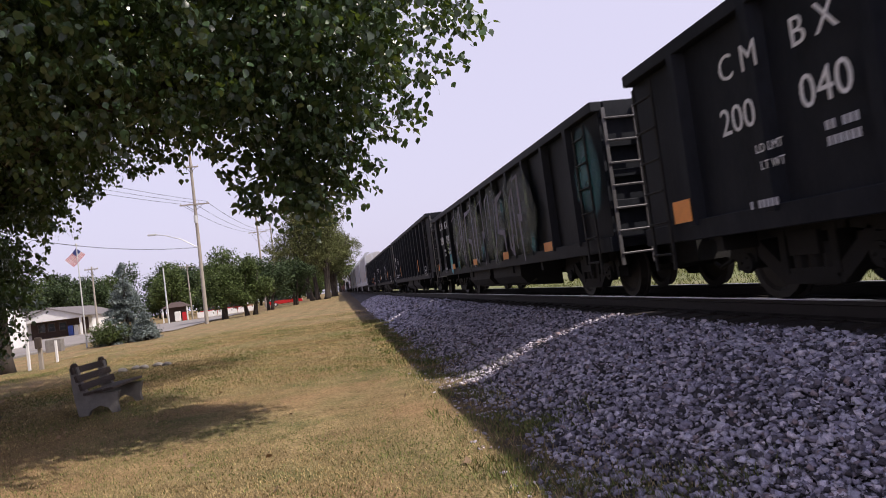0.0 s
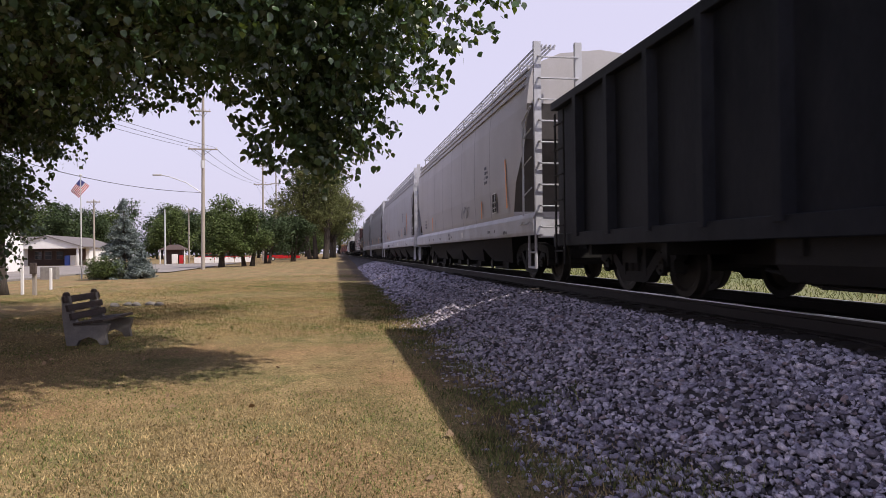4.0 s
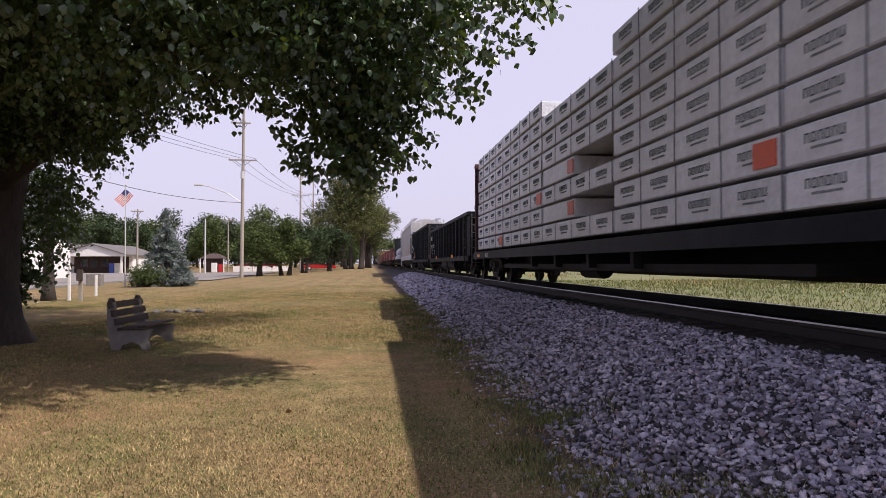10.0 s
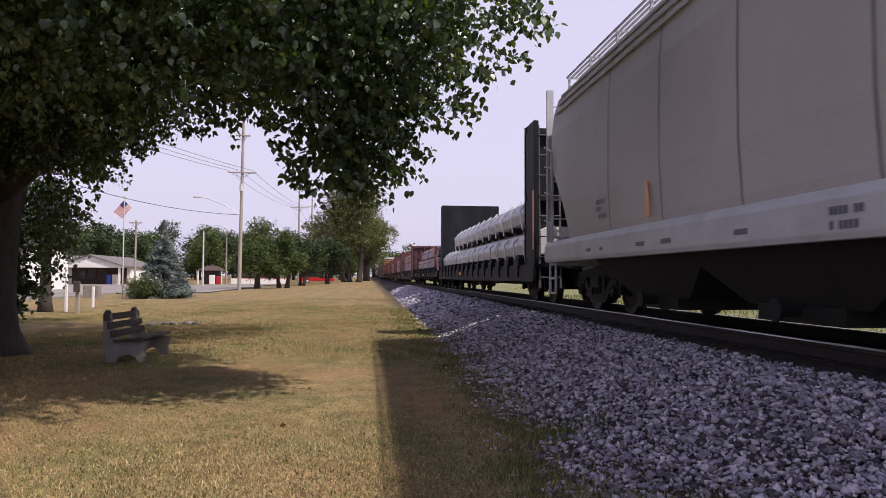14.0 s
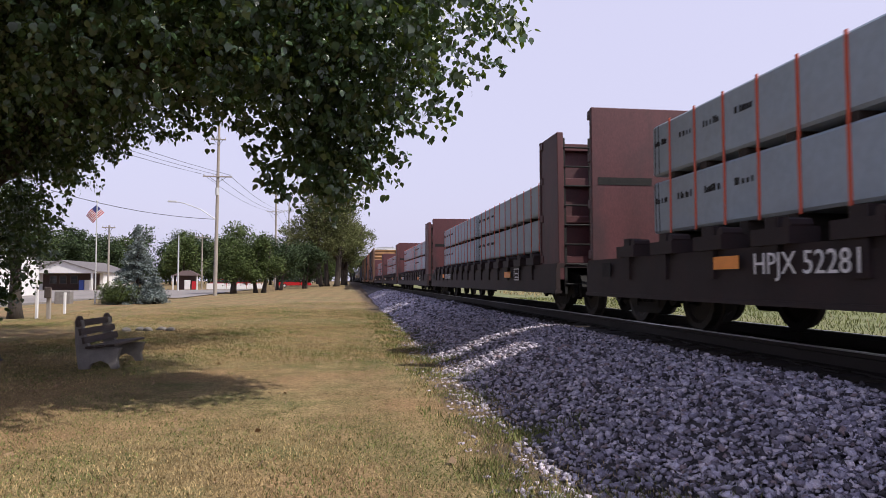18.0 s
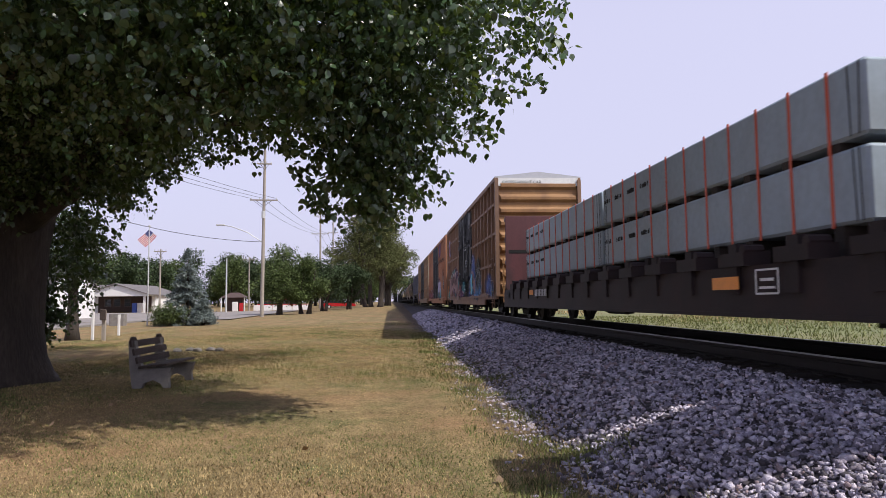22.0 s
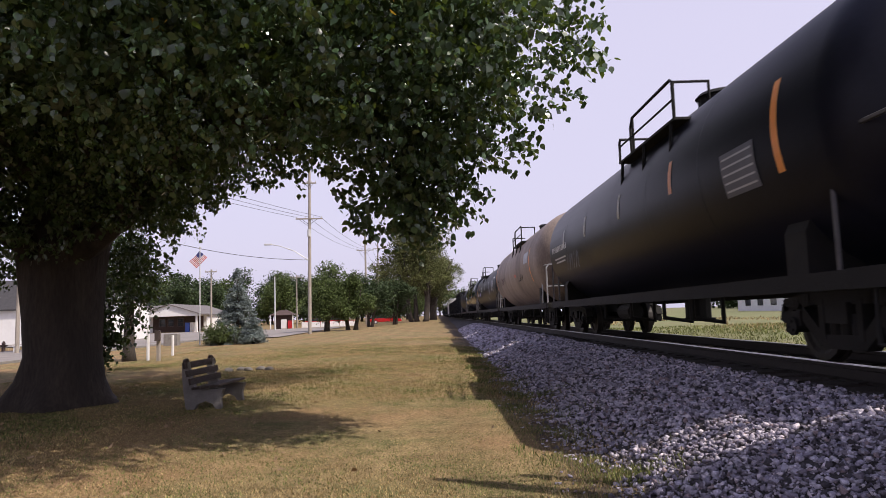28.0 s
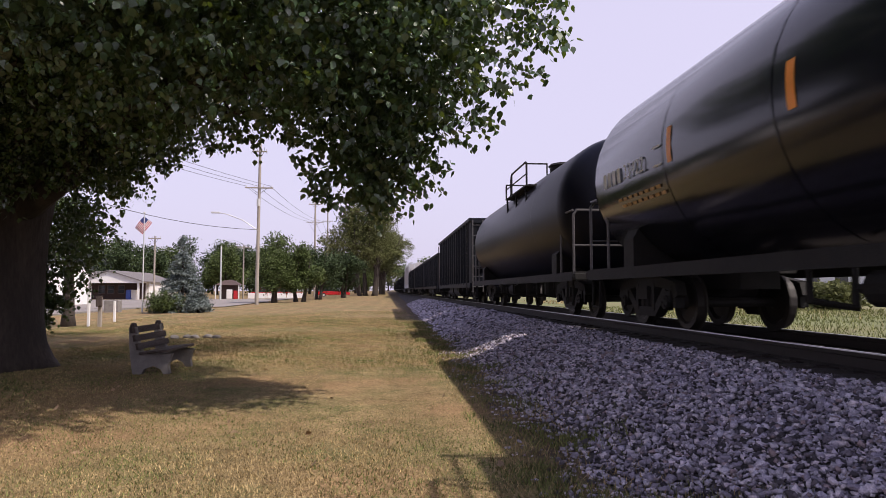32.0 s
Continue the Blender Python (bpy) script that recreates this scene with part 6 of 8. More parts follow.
def trunk_mesh(name, path, mat, sides=14, flare=0.0, rough=0.06, seed=0):
    """A knotty tapered trunk or limb along a path of (point, radius)."""
    bm = bmesh.new()
    rings = []
    for j, (p, r) in enumerate(path):
        p = Vector(p)
        q = Vector(path[min(j + 1, len(path) - 1)][0]) - Vector(path[max(j - 1, 0)][0])
        d = q.normalized()
        u = d.cross(Vector((0.13, 1, 0.07))).normalized()
        w = d.cross(u)
        ring = []
        for i in range(sides):
            a = 2 * math.pi * i / sides
            n = noise.noise((math.cos(a) * 1.6 + seed, math.sin(a) * 1.6, p.z * .5 + j * .07))
            lob = flare * max(0, 1 - j / 3) * (0.5 + 0.5 * math.cos(5 * a + seed))
            rr = r * (1 + rough * 4 * n + lob)
            ring.append(bm.verts.new(p + (u * math.cos(a) + w * math.sin(a)) * rr))
        rings.append(ring)
    for a, b in zip(rings, rings[1:]):
        for i in range(sides):
            bm.faces.new((a[i], a[(i + 1) % sides], b[(i + 1) % sides], b[i]))
    bm.faces.new(rings[-1])
    bm.faces.new(rings[0][::-1])
    return mesh_of(name, bm, mat, smooth=True)


def limb(parent, a, b, r0, r1, seed, sag=0.0, steps=7, name="limb"):
    rnd = random.Random(seed)
    a, b = Vector(a), Vector(b)
    pts = []
    for i in range(steps + 1):
        t = i / steps
        p = a.lerp(b, t) + Vector((rnd.uniform(-1, 1), rnd.uniform(-1, 1), rnd.uniform(-.6, .6))) * .05 * (b - a).length * math.sin(math.pi * t)
        p.z += sag * math.sin(math.pi * t)
        pts.append((p, r0 + (r1 - r0) * t))
    return put(name, trunk_mesh(name, pts, BARK, 8, 0, .05, seed), parent)


def big_tree():
    x, y = -7.6, 14.2
    z = ground_z(x, y)
    tree = thing("shade_tree", "huge old broad-leaved tree with thick dark trunk and wide low crown", "tree", pose(x, y, z))
    put("trunk", trunk_mesh("trunk", [((0, 0, -.15), 1.15), ((0, 0, .15), .98), ((.02, 0, .5), .86), ((.02, 0, 1.0), .78), ((0, .02, 1.8), .76), ((-.02, .04, 2.7), .80), ((0, .05, 3.5), .90), ((0, .05, 4.2), .7), ((.1, 0, 6.5), .5), ((.2, .1, 9), .3)], BARK, 26, .28, .045, 3), tree)
    # main limbs out to the lobes of the crown
    ends = [(8.6, -6.4, 5.2), (9.0, -3.0, 6.5), (5.0, -7.5, 5.5), (1.5, -8.5, 6.0), (-3.0, -7.0, 6.0), (-7.0, -2.0, 5.5), (7.2, -5.2, 4.6), (2.0, 6.0, 7.5), (-4, 5, 7), (1.0, -4.5, 8.5), (5.5, -5.0, 8.0)]
    for i, e in enumerate(ends):
        s = Vector(e).normalized()
        a = (s.x * .5, s.y * .5, 3.0 + .25 * (i % 4))
        limb(tree, a, e, .26 - .008 * i, .045, 40 + i, .5)
        for k in range(3):
            t = .5 + .2 * k
            p = Vector(a).lerp(Vector(e), t)
            rnd = random.Random(100 + 7 * i + k)
            limb(tree, p, p + Vector((rnd.uniform(-1.6, 1.6), rnd.uniform(-1.6, 1.6), rnd.uniform(0, 1.2))), .035, .008, 300 + 9 * i + k, .1, 4, "branch")
    core = [((0, 0, 9.8), (8.0, 8.0, 3.8)), ((4.5, -4.0, 8.2), (4.6, 4.2, 3.0)), ((-4, -3, 8.2), (5.2, 5.2, 3.2)), ((1.0, -5.0, 6.3), (5.5, 2.0, 1.3)), ((-5.5, 0, 6.0), (3.6, 3.6, 1.8))]
    lobes = [
        ((0, 0, 9.5), (8.5, 8.5, 4.2)), ((4.5, -4.0, 8.0), (5.0, 4.6, 3.4)), ((-4, -3, 8.0), (5.5, 5.5, 3.6)),
        ((8.05, -6.3, 5.2), (1.7, 1.6, 1.6)), ((7.8, -5.0, 7.0), (1.85, 2.1, 1.8)), ((7.3, -5.6, 4.3), (1.7, 1.4, 1.15)),
        ((7.25, -5.2, 3.45), (1.0, 1.0, .95)), ((5.6, -6.6, 5.0), (2.6, 1.7, 1.5)), ((3.2, -7.0, 5.2), (2.6, 1.8, 1.5)),
        ((0.8, -7.0, 5.3), (2.6, 2.0, 1.6)), ((-2.0, -6.0, 5.2), (2.6, 2.2, 1.7)), ((4.6, -3.4, 5.1), (2.4, 2.4, 1.3)),
        ((2.2, -3.4, 5.0), (2.4, 2.6, 1.3)), ((-5.5, -2, 5.2), (3.2, 3.4, 1.9)), ((7.0, 1.5, 7.4), (3.0, 3.6, 2.2)),
        ((1.0, 1.4, 5.0), (1.4, 1.9, .95)), ((-1.5, 6.5, 7.6), (4.5, 3.2, 2.6)),
        ((-3.2, -3.4, 4.4), (2.4, 2.4, 1.4)), ((-6.8, 1.8, 4.2), (2.6, 2.6, 1.6)),
        ((-4.2, .9, 4.1), (2.8, 2.4, 1.5)), ((0, -1.9, 4.3), (2.6, 1.5, 1.3)), ((-2.2, -1.5, 3.9), (2.0, 1.6, 1.2)), ((2.2, -1.7, 4.3), (1.8, 1.4, 1.0)), ((-3.0, -8.5, 7.0), (3.5, 2.0, 2.0)), ((6.7, -9.2, 7.7), (2.9, 1.6, 1.5)), ((-6.0, -3.2, 4.6), (3.0, 3.0, 1.7)),
    ]
    # outsized leaves inside the crown, added to block light and deepen the shade
    leaf_cloud("inner_crown", in_lobes(core, 1900, 4, .55), 24, .30, .40, LEAF, tree, 3, .3, "", False)
    twig_leaves("crown", in_lobes(lobes, 27500, 5, .47), 13, .098, .38, LEAF, tree, 6, "dense dark green heart-shaped leaves")
    low = in_lobes([((.35, .8, 1.9), (.6, .6, 1.0)), ((1.15, .8, 2.2), (.4, .5, .65)), ((.95, .9, 3.0), (.65, .6, .6)), ((.3, 2.4, 2.6), (.6, .8, .9)), ((.9, 1.6, 3.2), (.8, .8, .5)), ((1.5, 1.6, 3.95), (.6, .4, .2)), ((7.2, -5.2, 2.95), (.7, .6, .35)), ((4.2, -5.6, 3.9), (1.4, .8, .5)), ((-2.6, 1.0, 2.9), (1.5, .9, .5)), ((1.4, .4, 4.0), (1.2, 1.2, .6))], 470, 8)
    twig_leaves("hanging_sprays", low, 13, .10, .42, LEAF, tree, 9)
    low = in_lobes([((.3, .8, 1.35), (.5, .5, .5)), ((.5, .8, 1.9), (.5, .5, .6))], 110, 81)
    twig_leaves("hanging_sprays", low, 12, .10, .38, LEAF, tree, 82)
    yl = in_lobes([((5.2, -7.3, 5.3), (3.0, 1.0, 1.3))], 9, 12)
    leaf_cloud("yellow_leaves", yl, 7, .12, .09, LEAF_YELLOW, tree, 13, .7, "a few yellowed leaves")
    return tree


big_tree()


def tree(name, label, x, y, height, width, base_h, mat, seed, leaf=.42, sprays=420, per=12, stems=1, trunk_r=.22, group="", lobes=9):
    z = ground_z(x, y)
    t = thing(name, label, "tree", pose(x, y, z), group)
    rnd = random.Random(seed)
    for k in range(stems):
        dx, dy = (rnd.uniform(-.16, .16) * width, rnd.uniform(-.05, .05) * width) if stems > 1 else (0, 0)
        put("trunk", trunk_mesh("trunk", [((dx * .7, dy, -.1), trunk_r * 1.3), ((dx * .8, dy, .5), trunk_r), ((dx, dy, base_h), trunk_r * .8), ((dx * 1.5, dy, base_h + (height - base_h) * .5), trunk_r * .5), ((dx * 1.8, dy, height * .85), trunk_r * .15)], BARK, 9, .15, .05, seed + k), t)
        for j in range(3):
            a = rnd.uniform(0, 6.28)
            limb(t, (dx, dy, base_h + .1), (dx + .32 * width * math.cos(a), dy + .32 * width * math.sin(a), base_h + (height - base_h) * rnd.uniform(.35, .7)), trunk_r * .45, trunk_r * .1, seed * 10 + j + k)
    ls = []
    ch = height - base_h
    for k in range(lobes):
        a = 2 * math.pi * k / lobes + rnd.uniform(-.4, .4)
        f = rnd.uniform(.12, .85)
        rr = width * .5 * (1 - abs(f - .38) * .9)
        ls.append(((rr * .62 * math.cos(a), rr * .62 * math.sin(a), base_h + ch * f), (rr * .55, rr * .55, ch * rnd.uniform(.16, .24))))
    ls.append(((0, 0, base_h + ch * .55), (width * .3, width * .3, ch * .42)))
    leaf_cloud("crown", in_lobes(ls, sprays, seed), per, leaf, leaf * 1.1, mat, t, seed + 1, .3, "", False)
    return t


def spruce(x, y, height, width, seed):
    t = thing("blue_spruce", "blue-green spruce with tiered branches down to the lawn", "tree", pose(x, y, ground_z(x, y)))
    put("trunk", trunk_mesh("trunk", [((0, 0, -.1), .14), ((0, 0, height * .5), .08), ((0, 0, height), .015)], BARK, 8), t)
    rg = np.random.default_rng(seed)
    pts = []
    bm = bmesh.new()
    for k in range(170):
        f = rg.uniform(0.0, 1) ** 1.25
        z = .25 + f * (height - .35)
        r = width * .5 * (1 - f) ** 1.0 * rg.uniform(.75, 1.08) + .05
        a = rg.uniform(0, 6.283)
        tube(bm, (0, 0, z + .1), (r * math.cos(a), r * math.sin(a), z - .12 * r), .02, .006, 4, False)
        for q in np.linspace(.3, 1, max(3, int(r / .13))):
            pts.append((r * q * math.cos(a), r * q * math.sin(a), z + .1 - .2 * r * q + rg.normal(0, .03)))
    part("branches", bm, BARK, t)
    leaf_cloud("needles", np.array(pts), 14, .13, .10, NEEDLE, t, seed, -.1, "", False)
    return t


def bush(name, label, x, y, w, h, mat, seed, leaf=.11):
    t = thing(name, label, "bush", pose(x, y, ground_z(x, y)))
    bm = bmesh.new()
    rnd = random.Random(seed)
    for k in range(14):
        a = rnd.uniform(0, 6.28)
        tube(bm, (0, 0, -.02), (w * .38 * math.cos(a), w * .38 * math.sin(a), h * rnd.uniform(.5, .9)), .025, .008, 5)
    part("stems", bm, BARK, t)
    leaf_cloud("foliage", in_lobes([((0, 0, h * .5), (w * .5, w * .5, h * .48)), ((w * .2, .1, h * .4), (w * .35, w * .35, h * .4)), ((-w * .2, -.1, h * .45), (w * .34, w * .34, h * .45))], 330, seed), 14, leaf, .1, mat, t, seed + 2, .1, "", False)
    return t


tree("roadside_tree", "small broad-leaved tree with reddish-brown trunk on the lawn", -13.4, 30.3, 6.6, 3.0, 2.0, LEAF_DARK, 61, .13, 420, 16, 1, .24)
spruce(-13.4, 46.9, 5.1, 3.9, 71)
spruce(-12.1, 46.0, 1.7, 1.9, 72)
bush("round_shrub", "clipped dark green rounded shrub beside the spruce", -14.2, 45.6, 2.5, 1.55, LEAF_MID, 73)
tree("round_tree", "round-headed dense green tree with several stems", -11.8, 75, 6.3, 5.0, 1.3, LEAF_MID, 81, .22, 700, 18, 2, .22, "round lawn trees")
tree("round_tree", "round-headed dense green tree with several stems", -9.2, 76.5, 6.2, 5.0, 1.3, LEAF_MID, 82, .22, 700, 18, 2, .22, "round lawn trees")
tree("round_tree", "shaded dark green tree behind the round trees", -8.8, 92, 7.4, 7.0, 1.4, LEAF_DARK, 83, .28, 600, 16, 2, .2, "round lawn trees")
tree("round_tree", "shaded dark green tree behind the round trees", -6.2, 104, 7.6, 8.0, 1.4, LEAF_DARK, 84, .30, 600, 16, 2, .2, "round lawn trees")
tree("willow_tree", "tall olive-green feathery tree with several leaning stems", -2.6, 128, 18.4, 16.5, 4.6, LEAF_OLIVE, 91, .30, 2300, 20, 4, .42, lobes=15)
tree("willow_tree", "tall olive-green feathery tree with several leaning stems", -.2, 150, 16.0, 12.0, 3.0, LEAF_OLIVE, 92, .36, 1000, 18, 3, .4, lobes=11)
rw = random.Random(5)
for k in range(17):
    tree("woodland_tree", "dark green tree in the wood behind the road", -92 + 5.4 * k + rw.uniform(-1.5, 1.5), 196 + rw.uniform(-6, 8), rw.uniform(12.5, 16), rw.uniform(10, 13), .8, LEAF_DARK if k % 3 else LEAF_MID, 230 + k, .62, 330, 14, 1, .3, "trees behind the road", 7)
for k in range(15):
    xx = -82 + 5.2 * k + rw.uniform(-2, 2)
    yy = 165 + rw.uniform(-15, 25)
    tree("woodland_tree", "dark green tree in the wood behind the road", xx, yy, rw.uniform(11.5, 15.0) * (1.0 if k < 12 else .8), rw.uniform(9, 13), 1.2, LEAF_MID if k % 3 else LEAF_DARK, 200 + k, .5, 420, 14, 1, .3, "trees behind the road", 7)
for k in range(12):
    xx, yy = 3 + 9.5 * k + rw.uniform(-2, 2), 330 + 12 * (k % 3)
    tree("woodland_tree", "distant green tree beyond the field", xx, yy, rw.uniform(13, 17), rw.uniform(12, 16), 2.5, LEAF_MID if k % 3 else LEAF_DARK, 260 + k, 1.1, 150, 12, 1, .4, "trees beyond the field", 7)
for k in range(8):
    xx, yy = -14 + 3.2 * k, 420 + 10 * (k % 2)
    tree("woodland_tree", "distant green tree at the end of the line", xx - 14, yy, rw.uniform(11, 14), 13, 2.5, LEAF_MID, 290 + k, 1.1, 130, 12, 1, .4, "trees at the end of the line", 7)

# ---- bench ----
OLD_WOOD = material("weathered_bench_wood", (0.06, 0.043, 0.036), 0.8, vary=0.35, scale=3, fine=40, bump=0.5, stretch=(6, 1, 6))
CONCRETE = material("aged_concrete", (0.21, 0.195, 0.18), 0.9, vary=0.25, scale=5, fine=60, bump=0.5, stain=(0.12, 0.11, 0.10), stain_scale=4, stain_amount=0.6)


def park_bench(x, y, turn, label):
    """Faces +x before the turn; concrete end frames and thick wooden slats."""
    b = thing("park_bench", label, "bench", pose(x, y, ground_z(x, y), 0, 0, turn), "park benches")
    half = .74

    def end_frame():
        bm = bmesh.new()
        o = [(-.30, 0), (-.14, 0), (-.10, .10), (.06, .16), (.20, .10), (.24, 0), (.36, 0), (.32, .16), (.36, .30), (.40, .36), (-.12, .36), (-.20, .50), (-.26, .84), (-.38, .84), (-.36, .50), (-.34, .30)]
        extrude_y(bm, o, -.055, .055)
        return mesh_of("end_frame", bm, CONCRETE, bevel=.008)
    for s in (-1, 1):
        put("end_frame", shared("bench_end", end_frame), b, pose(0, s * (half - .16), 0))

    def slat(w, key):
        def make():
            bm = bmesh.new()
            box(bm, -.022, .022, -half, half, -w / 2, w / 2)
            return mesh_of("slat", bm, OLD_WOOD, bevel=.006)
        return shared(("slat", w), make)
    for i, z in enumerate((.50, .645, .79)):
        put("back_slat", slat(.115, 0), b, pose(-.185 - .055 * i, 0, z, 0, -11, 0))
    for i, xx in enumerate((-.08, .09, .26)):
        put("seat_slat", slat(.15, 0), b, pose(xx, 0, .385 + .016 * i, 0, 84, 0))

    def knob():
        bm = bmesh.new()
        tube(bm, (-.02, 0, 0), (.05, 0, 0), .085, n=14)
        return mesh_of("post_cap", bm, OLD_WOOD, bevel=.01)
    for s in (-1, 1):
        put("post_cap", shared("bench_knob", knob), b, pose(-.33, s * (half - .16), .83))
    return b


park_bench(-4.12, 13.05, -3, "weathered bench of dark wooden slats on concrete ends, in shade")
park_bench(-8.85, 11.2, 92, "dark wooden park bench on the grass under the tree")

# ---- poles, lamp, wires, flag ----
POLE_WOOD = material("grey_pole_wood", (0.30, 0.265, 0.225), 0.9, vary=0.25, scale=3, bump=0.3, stretch=(4, 4, .4))
PALE_METAL = material("pale_grey_metal", (0.55, 0.55, 0.54), 0.5, 0.3, vary=0.12, scale=4, bump=0.05)
WIRE = material("black_cable", (0.03, 0.03, 0.03), 0.6, vary=0.1, bump=0.0)


def utility_pole(x, y, top, arms, r=.16, label="grey wooden utility pole with crossarms", lean=0.0, mat=None):
    z = ground_z(x, y)
    p = thing("utility_pole", label, "utility pole", pose(x, y, z, 0, lean, 0), "utility poles")
    bm = bmesh.new()
    tube(bm, (0, 0, -.2), (0, 0, top), r, r * .62, 12)
    part("pole", bm, mat or POLE_WOOD, p, smooth=False)
    for h, w in arms:
        bm = bmesh.new()
        box(bm, -w / 2, w / 2, -.2, -.08, h - .06, h + .06)
        a = part("crossarm", bm, mat or POLE_WOOD, p)
        bm = bmesh.new()
        for k in range(4):
            xx = (k - 1.5) * w / 3.3
            tube(bm, (xx, -.14, h + .06), (xx, -.14, h + .24), .045, .03, 8)
        part("insulators", bm, PALE_METAL, a)
        bm = bmesh.new()
        pipe(bm, [(-w * .28, -.1, h - .05), (0, -.1, h - .6), (w * .28, -.1, h - .05)], .02)
        part("brace", bm, STEEL, a)
    return p


P1 = utility_pole(-12.2, 67.3, 16.4, ((11.4, 2.7), (15.0, 1.4)), .19, "tall grey wooden utility pole with crossarms and street lamp", .6)
bm = bmesh.new()
pipe(bm, [(0, -.1, 7.2), (-1.5, -.1, 8.2), (-3.0, -.1, 8.75), (-3.8, -.1, 8.9)], .045)
arm = part("lamp_arm", bm, PALE_METAL, P1)
bm = bmesh.new()
box(bm, -4.5, -3.7, -.25, .05, 8.82, 8.98)
part("lamp_head", bm, PALE_METAL, arm, "flat cobra-head street lamp", bevel=.03)
bm = bmesh.new()
tube(bm, (.0, -.3, 9.6), (.0, -.3, 10.3), .17, n=12)
part("transformer", bm, PALE_METAL, P1)
utility_pole(-11.6, 118, 19.0, ((12.9, 3.0), (16.0, 2.2), (18.2, 2.2)), .2)
utility_pole(-12.0, 150, 19.0, ((12.0, 3.0), (16.2, 2.2)), .2)
utility_pole(-22.4, 96.6, 7.6, (), .13, "plain pale pole beside the road", mat=PALE_METAL)
utility_pole(-22.6, 113, 8.8, ((8.3, 2.0),), .14)
utility_pole(-26.3, 81, 7.8, ((7.5, 1.4),), .13)
utility_pole(-27.5, 45.5, 8.5, (), .14, "grey wooden pole beside the white garage")


def cable(points, sag, r=.018):
    c = thing("overhead_cable", "thin dark overhead cable between poles", "cable", group="overhead cables")
    bm = bmesh.new()
    a, b = Vector(points[0]), Vector(points[1])
    pts = [a.lerp(b, i / 12) - Vector((0, 0, sag * 4 * (i / 12) * (1 - i / 12))) for i in range(13)]
    pipe(bm, pts, r, 4)
    part("wire", bm, WIRE, c)


cable([(-12.2, 67.1, 7.4), (-30, 58, 11.2)], 1.0, .03)
for dx in (-1.2, 0, 1.2):
    cable([(-12.2 + dx, 67.1, 11.7), (-11.6 + dx, 118, 13.4)], .6)
    cable([(-11.6 + dx, 118, 13.4), (-12 + dx, 150, 12.7)], .6)
    cable([(-12.2 + dx, 67.1, 11.7), (-26 + dx, 12, 12.5)], .9)

FLAG_RED = material("flag_red_cloth", (0.45, 0.03, 0.04), 0.8, vary=0.1, bump=0.1)
FLAG_BLUE = material("flag_blue_cloth", (0.03, 0.04, 0.16), 0.8, vary=0.1, bump=0.1)
FLAG_WHITE = material("flag_white_cloth", (0.75, 0.74, 0.74), 0.8, vary=0.06, bump=0.1)
FP = thing("flagpole", "tall slim white flagpole on the lawn", "flagpole", pose(-16.7, 49.0, ground_z(-16.7, 49)))
bm = bmesh.new()
tube(bm, (0, 0, -.1), (0, 0, 6.9), .05, .035, 10)
part("pole", bm, PALE_METAL, FP)
bm = bmesh.new()
bmesh.ops.create_uvsphere(bm, u_segments=12, v_segments=8, radius=.08, matrix=pose(0, 0, 6.96))
part("finial", bm, PALE_METAL, FP)
FLAG = thing("flag", "red, white and blue striped flag on the flagpole", "flag", pose(-16.7, 49.0, ground_z(-16.7, 49) + 6.75))
FLAG_PIECES = []
for k in range(5):
    # upright strips of the flag, each stripe a small box; the hoist is at x 0
    x1, x0 = -.05 - .21 * k, -.05 - .21 * (k + 1)
    strip = None
    for nm, mt, rows in (("cloth_red", FLAG_RED, range(0, 13, 2)), ("cloth_white", FLAG_WHITE, range(1, 13, 2))):
        bm = bmesh.new()
        for r in rows:
            if k < 2 and r < 7:
                continue
            box(bm, x0, x1, -.006, .006, -.055 * (r + 1), -.055 * r)
        if strip is None:
            strip = part("flag_strip", bm, mt, FLAG)
        else:
            part("flag_stripe", bm, mt, strip)
    if k < 2:
        bm = bmesh.new()
        box(bm, x0, x1, -.007, .007, -.385, 0)
        part("flag_canton", bm, FLAG_BLUE, strip)
    FLAG_PIECES.append(strip)


# ---- road, houses and the far side of the lawn ----
ASPHALT = material("worn_asphalt", (0.24, 0.215, 0.20), 0.9, vary=0.2, scale=1.2, fine=40, bump=0.2, stain=(0.12, 0.115, 0.11), stain_scale=.4, stain_amount=0.6)
SIDING = material("white_board_siding", (0.72, 0.71, 0.70), 0.7, vary=0.08, scale=2, bump=0.05)
DARK_ROOF = material("weathered_black_shingle", (0.045, 0.043, 0.046), 0.9, vary=0.35, scale=3, fine=30, bump=0.3)
ROOFING = material("grey_brown_shingle", (0.145, 0.132, 0.132), 0.9, vary=0.3, scale=4, fine=30, bump=0.3)
GLASS = material("dark_window_glass", (0.03, 0.035, 0.04), 0.08, vary=0.1, bump=0.0)
DARK_WALL = material("dark_red_brown", (0.075, 0.05, 0.045), 0.9, vary=0.3, scale=6, bump=0.2)
RED_GLOSS = material("red_car_paint", (0.42, 0.02, 0.025), 0.25, vary=0.06, bump=0.0)
RUBBER = material("black_rubber", (0.02, 0.02, 0.02), 0.8, vary=0.1, bump=0.05)
TEAL_PLASTIC = material("teal_plastic", (0.05, 0.36, 0.30), 0.4, vary=0.1, bump=0.0)
BLUE_PLASTIC = material("blue_plastic", (0.05, 0.10, 0.42), 0.4, vary=0.1, bump=0.0)


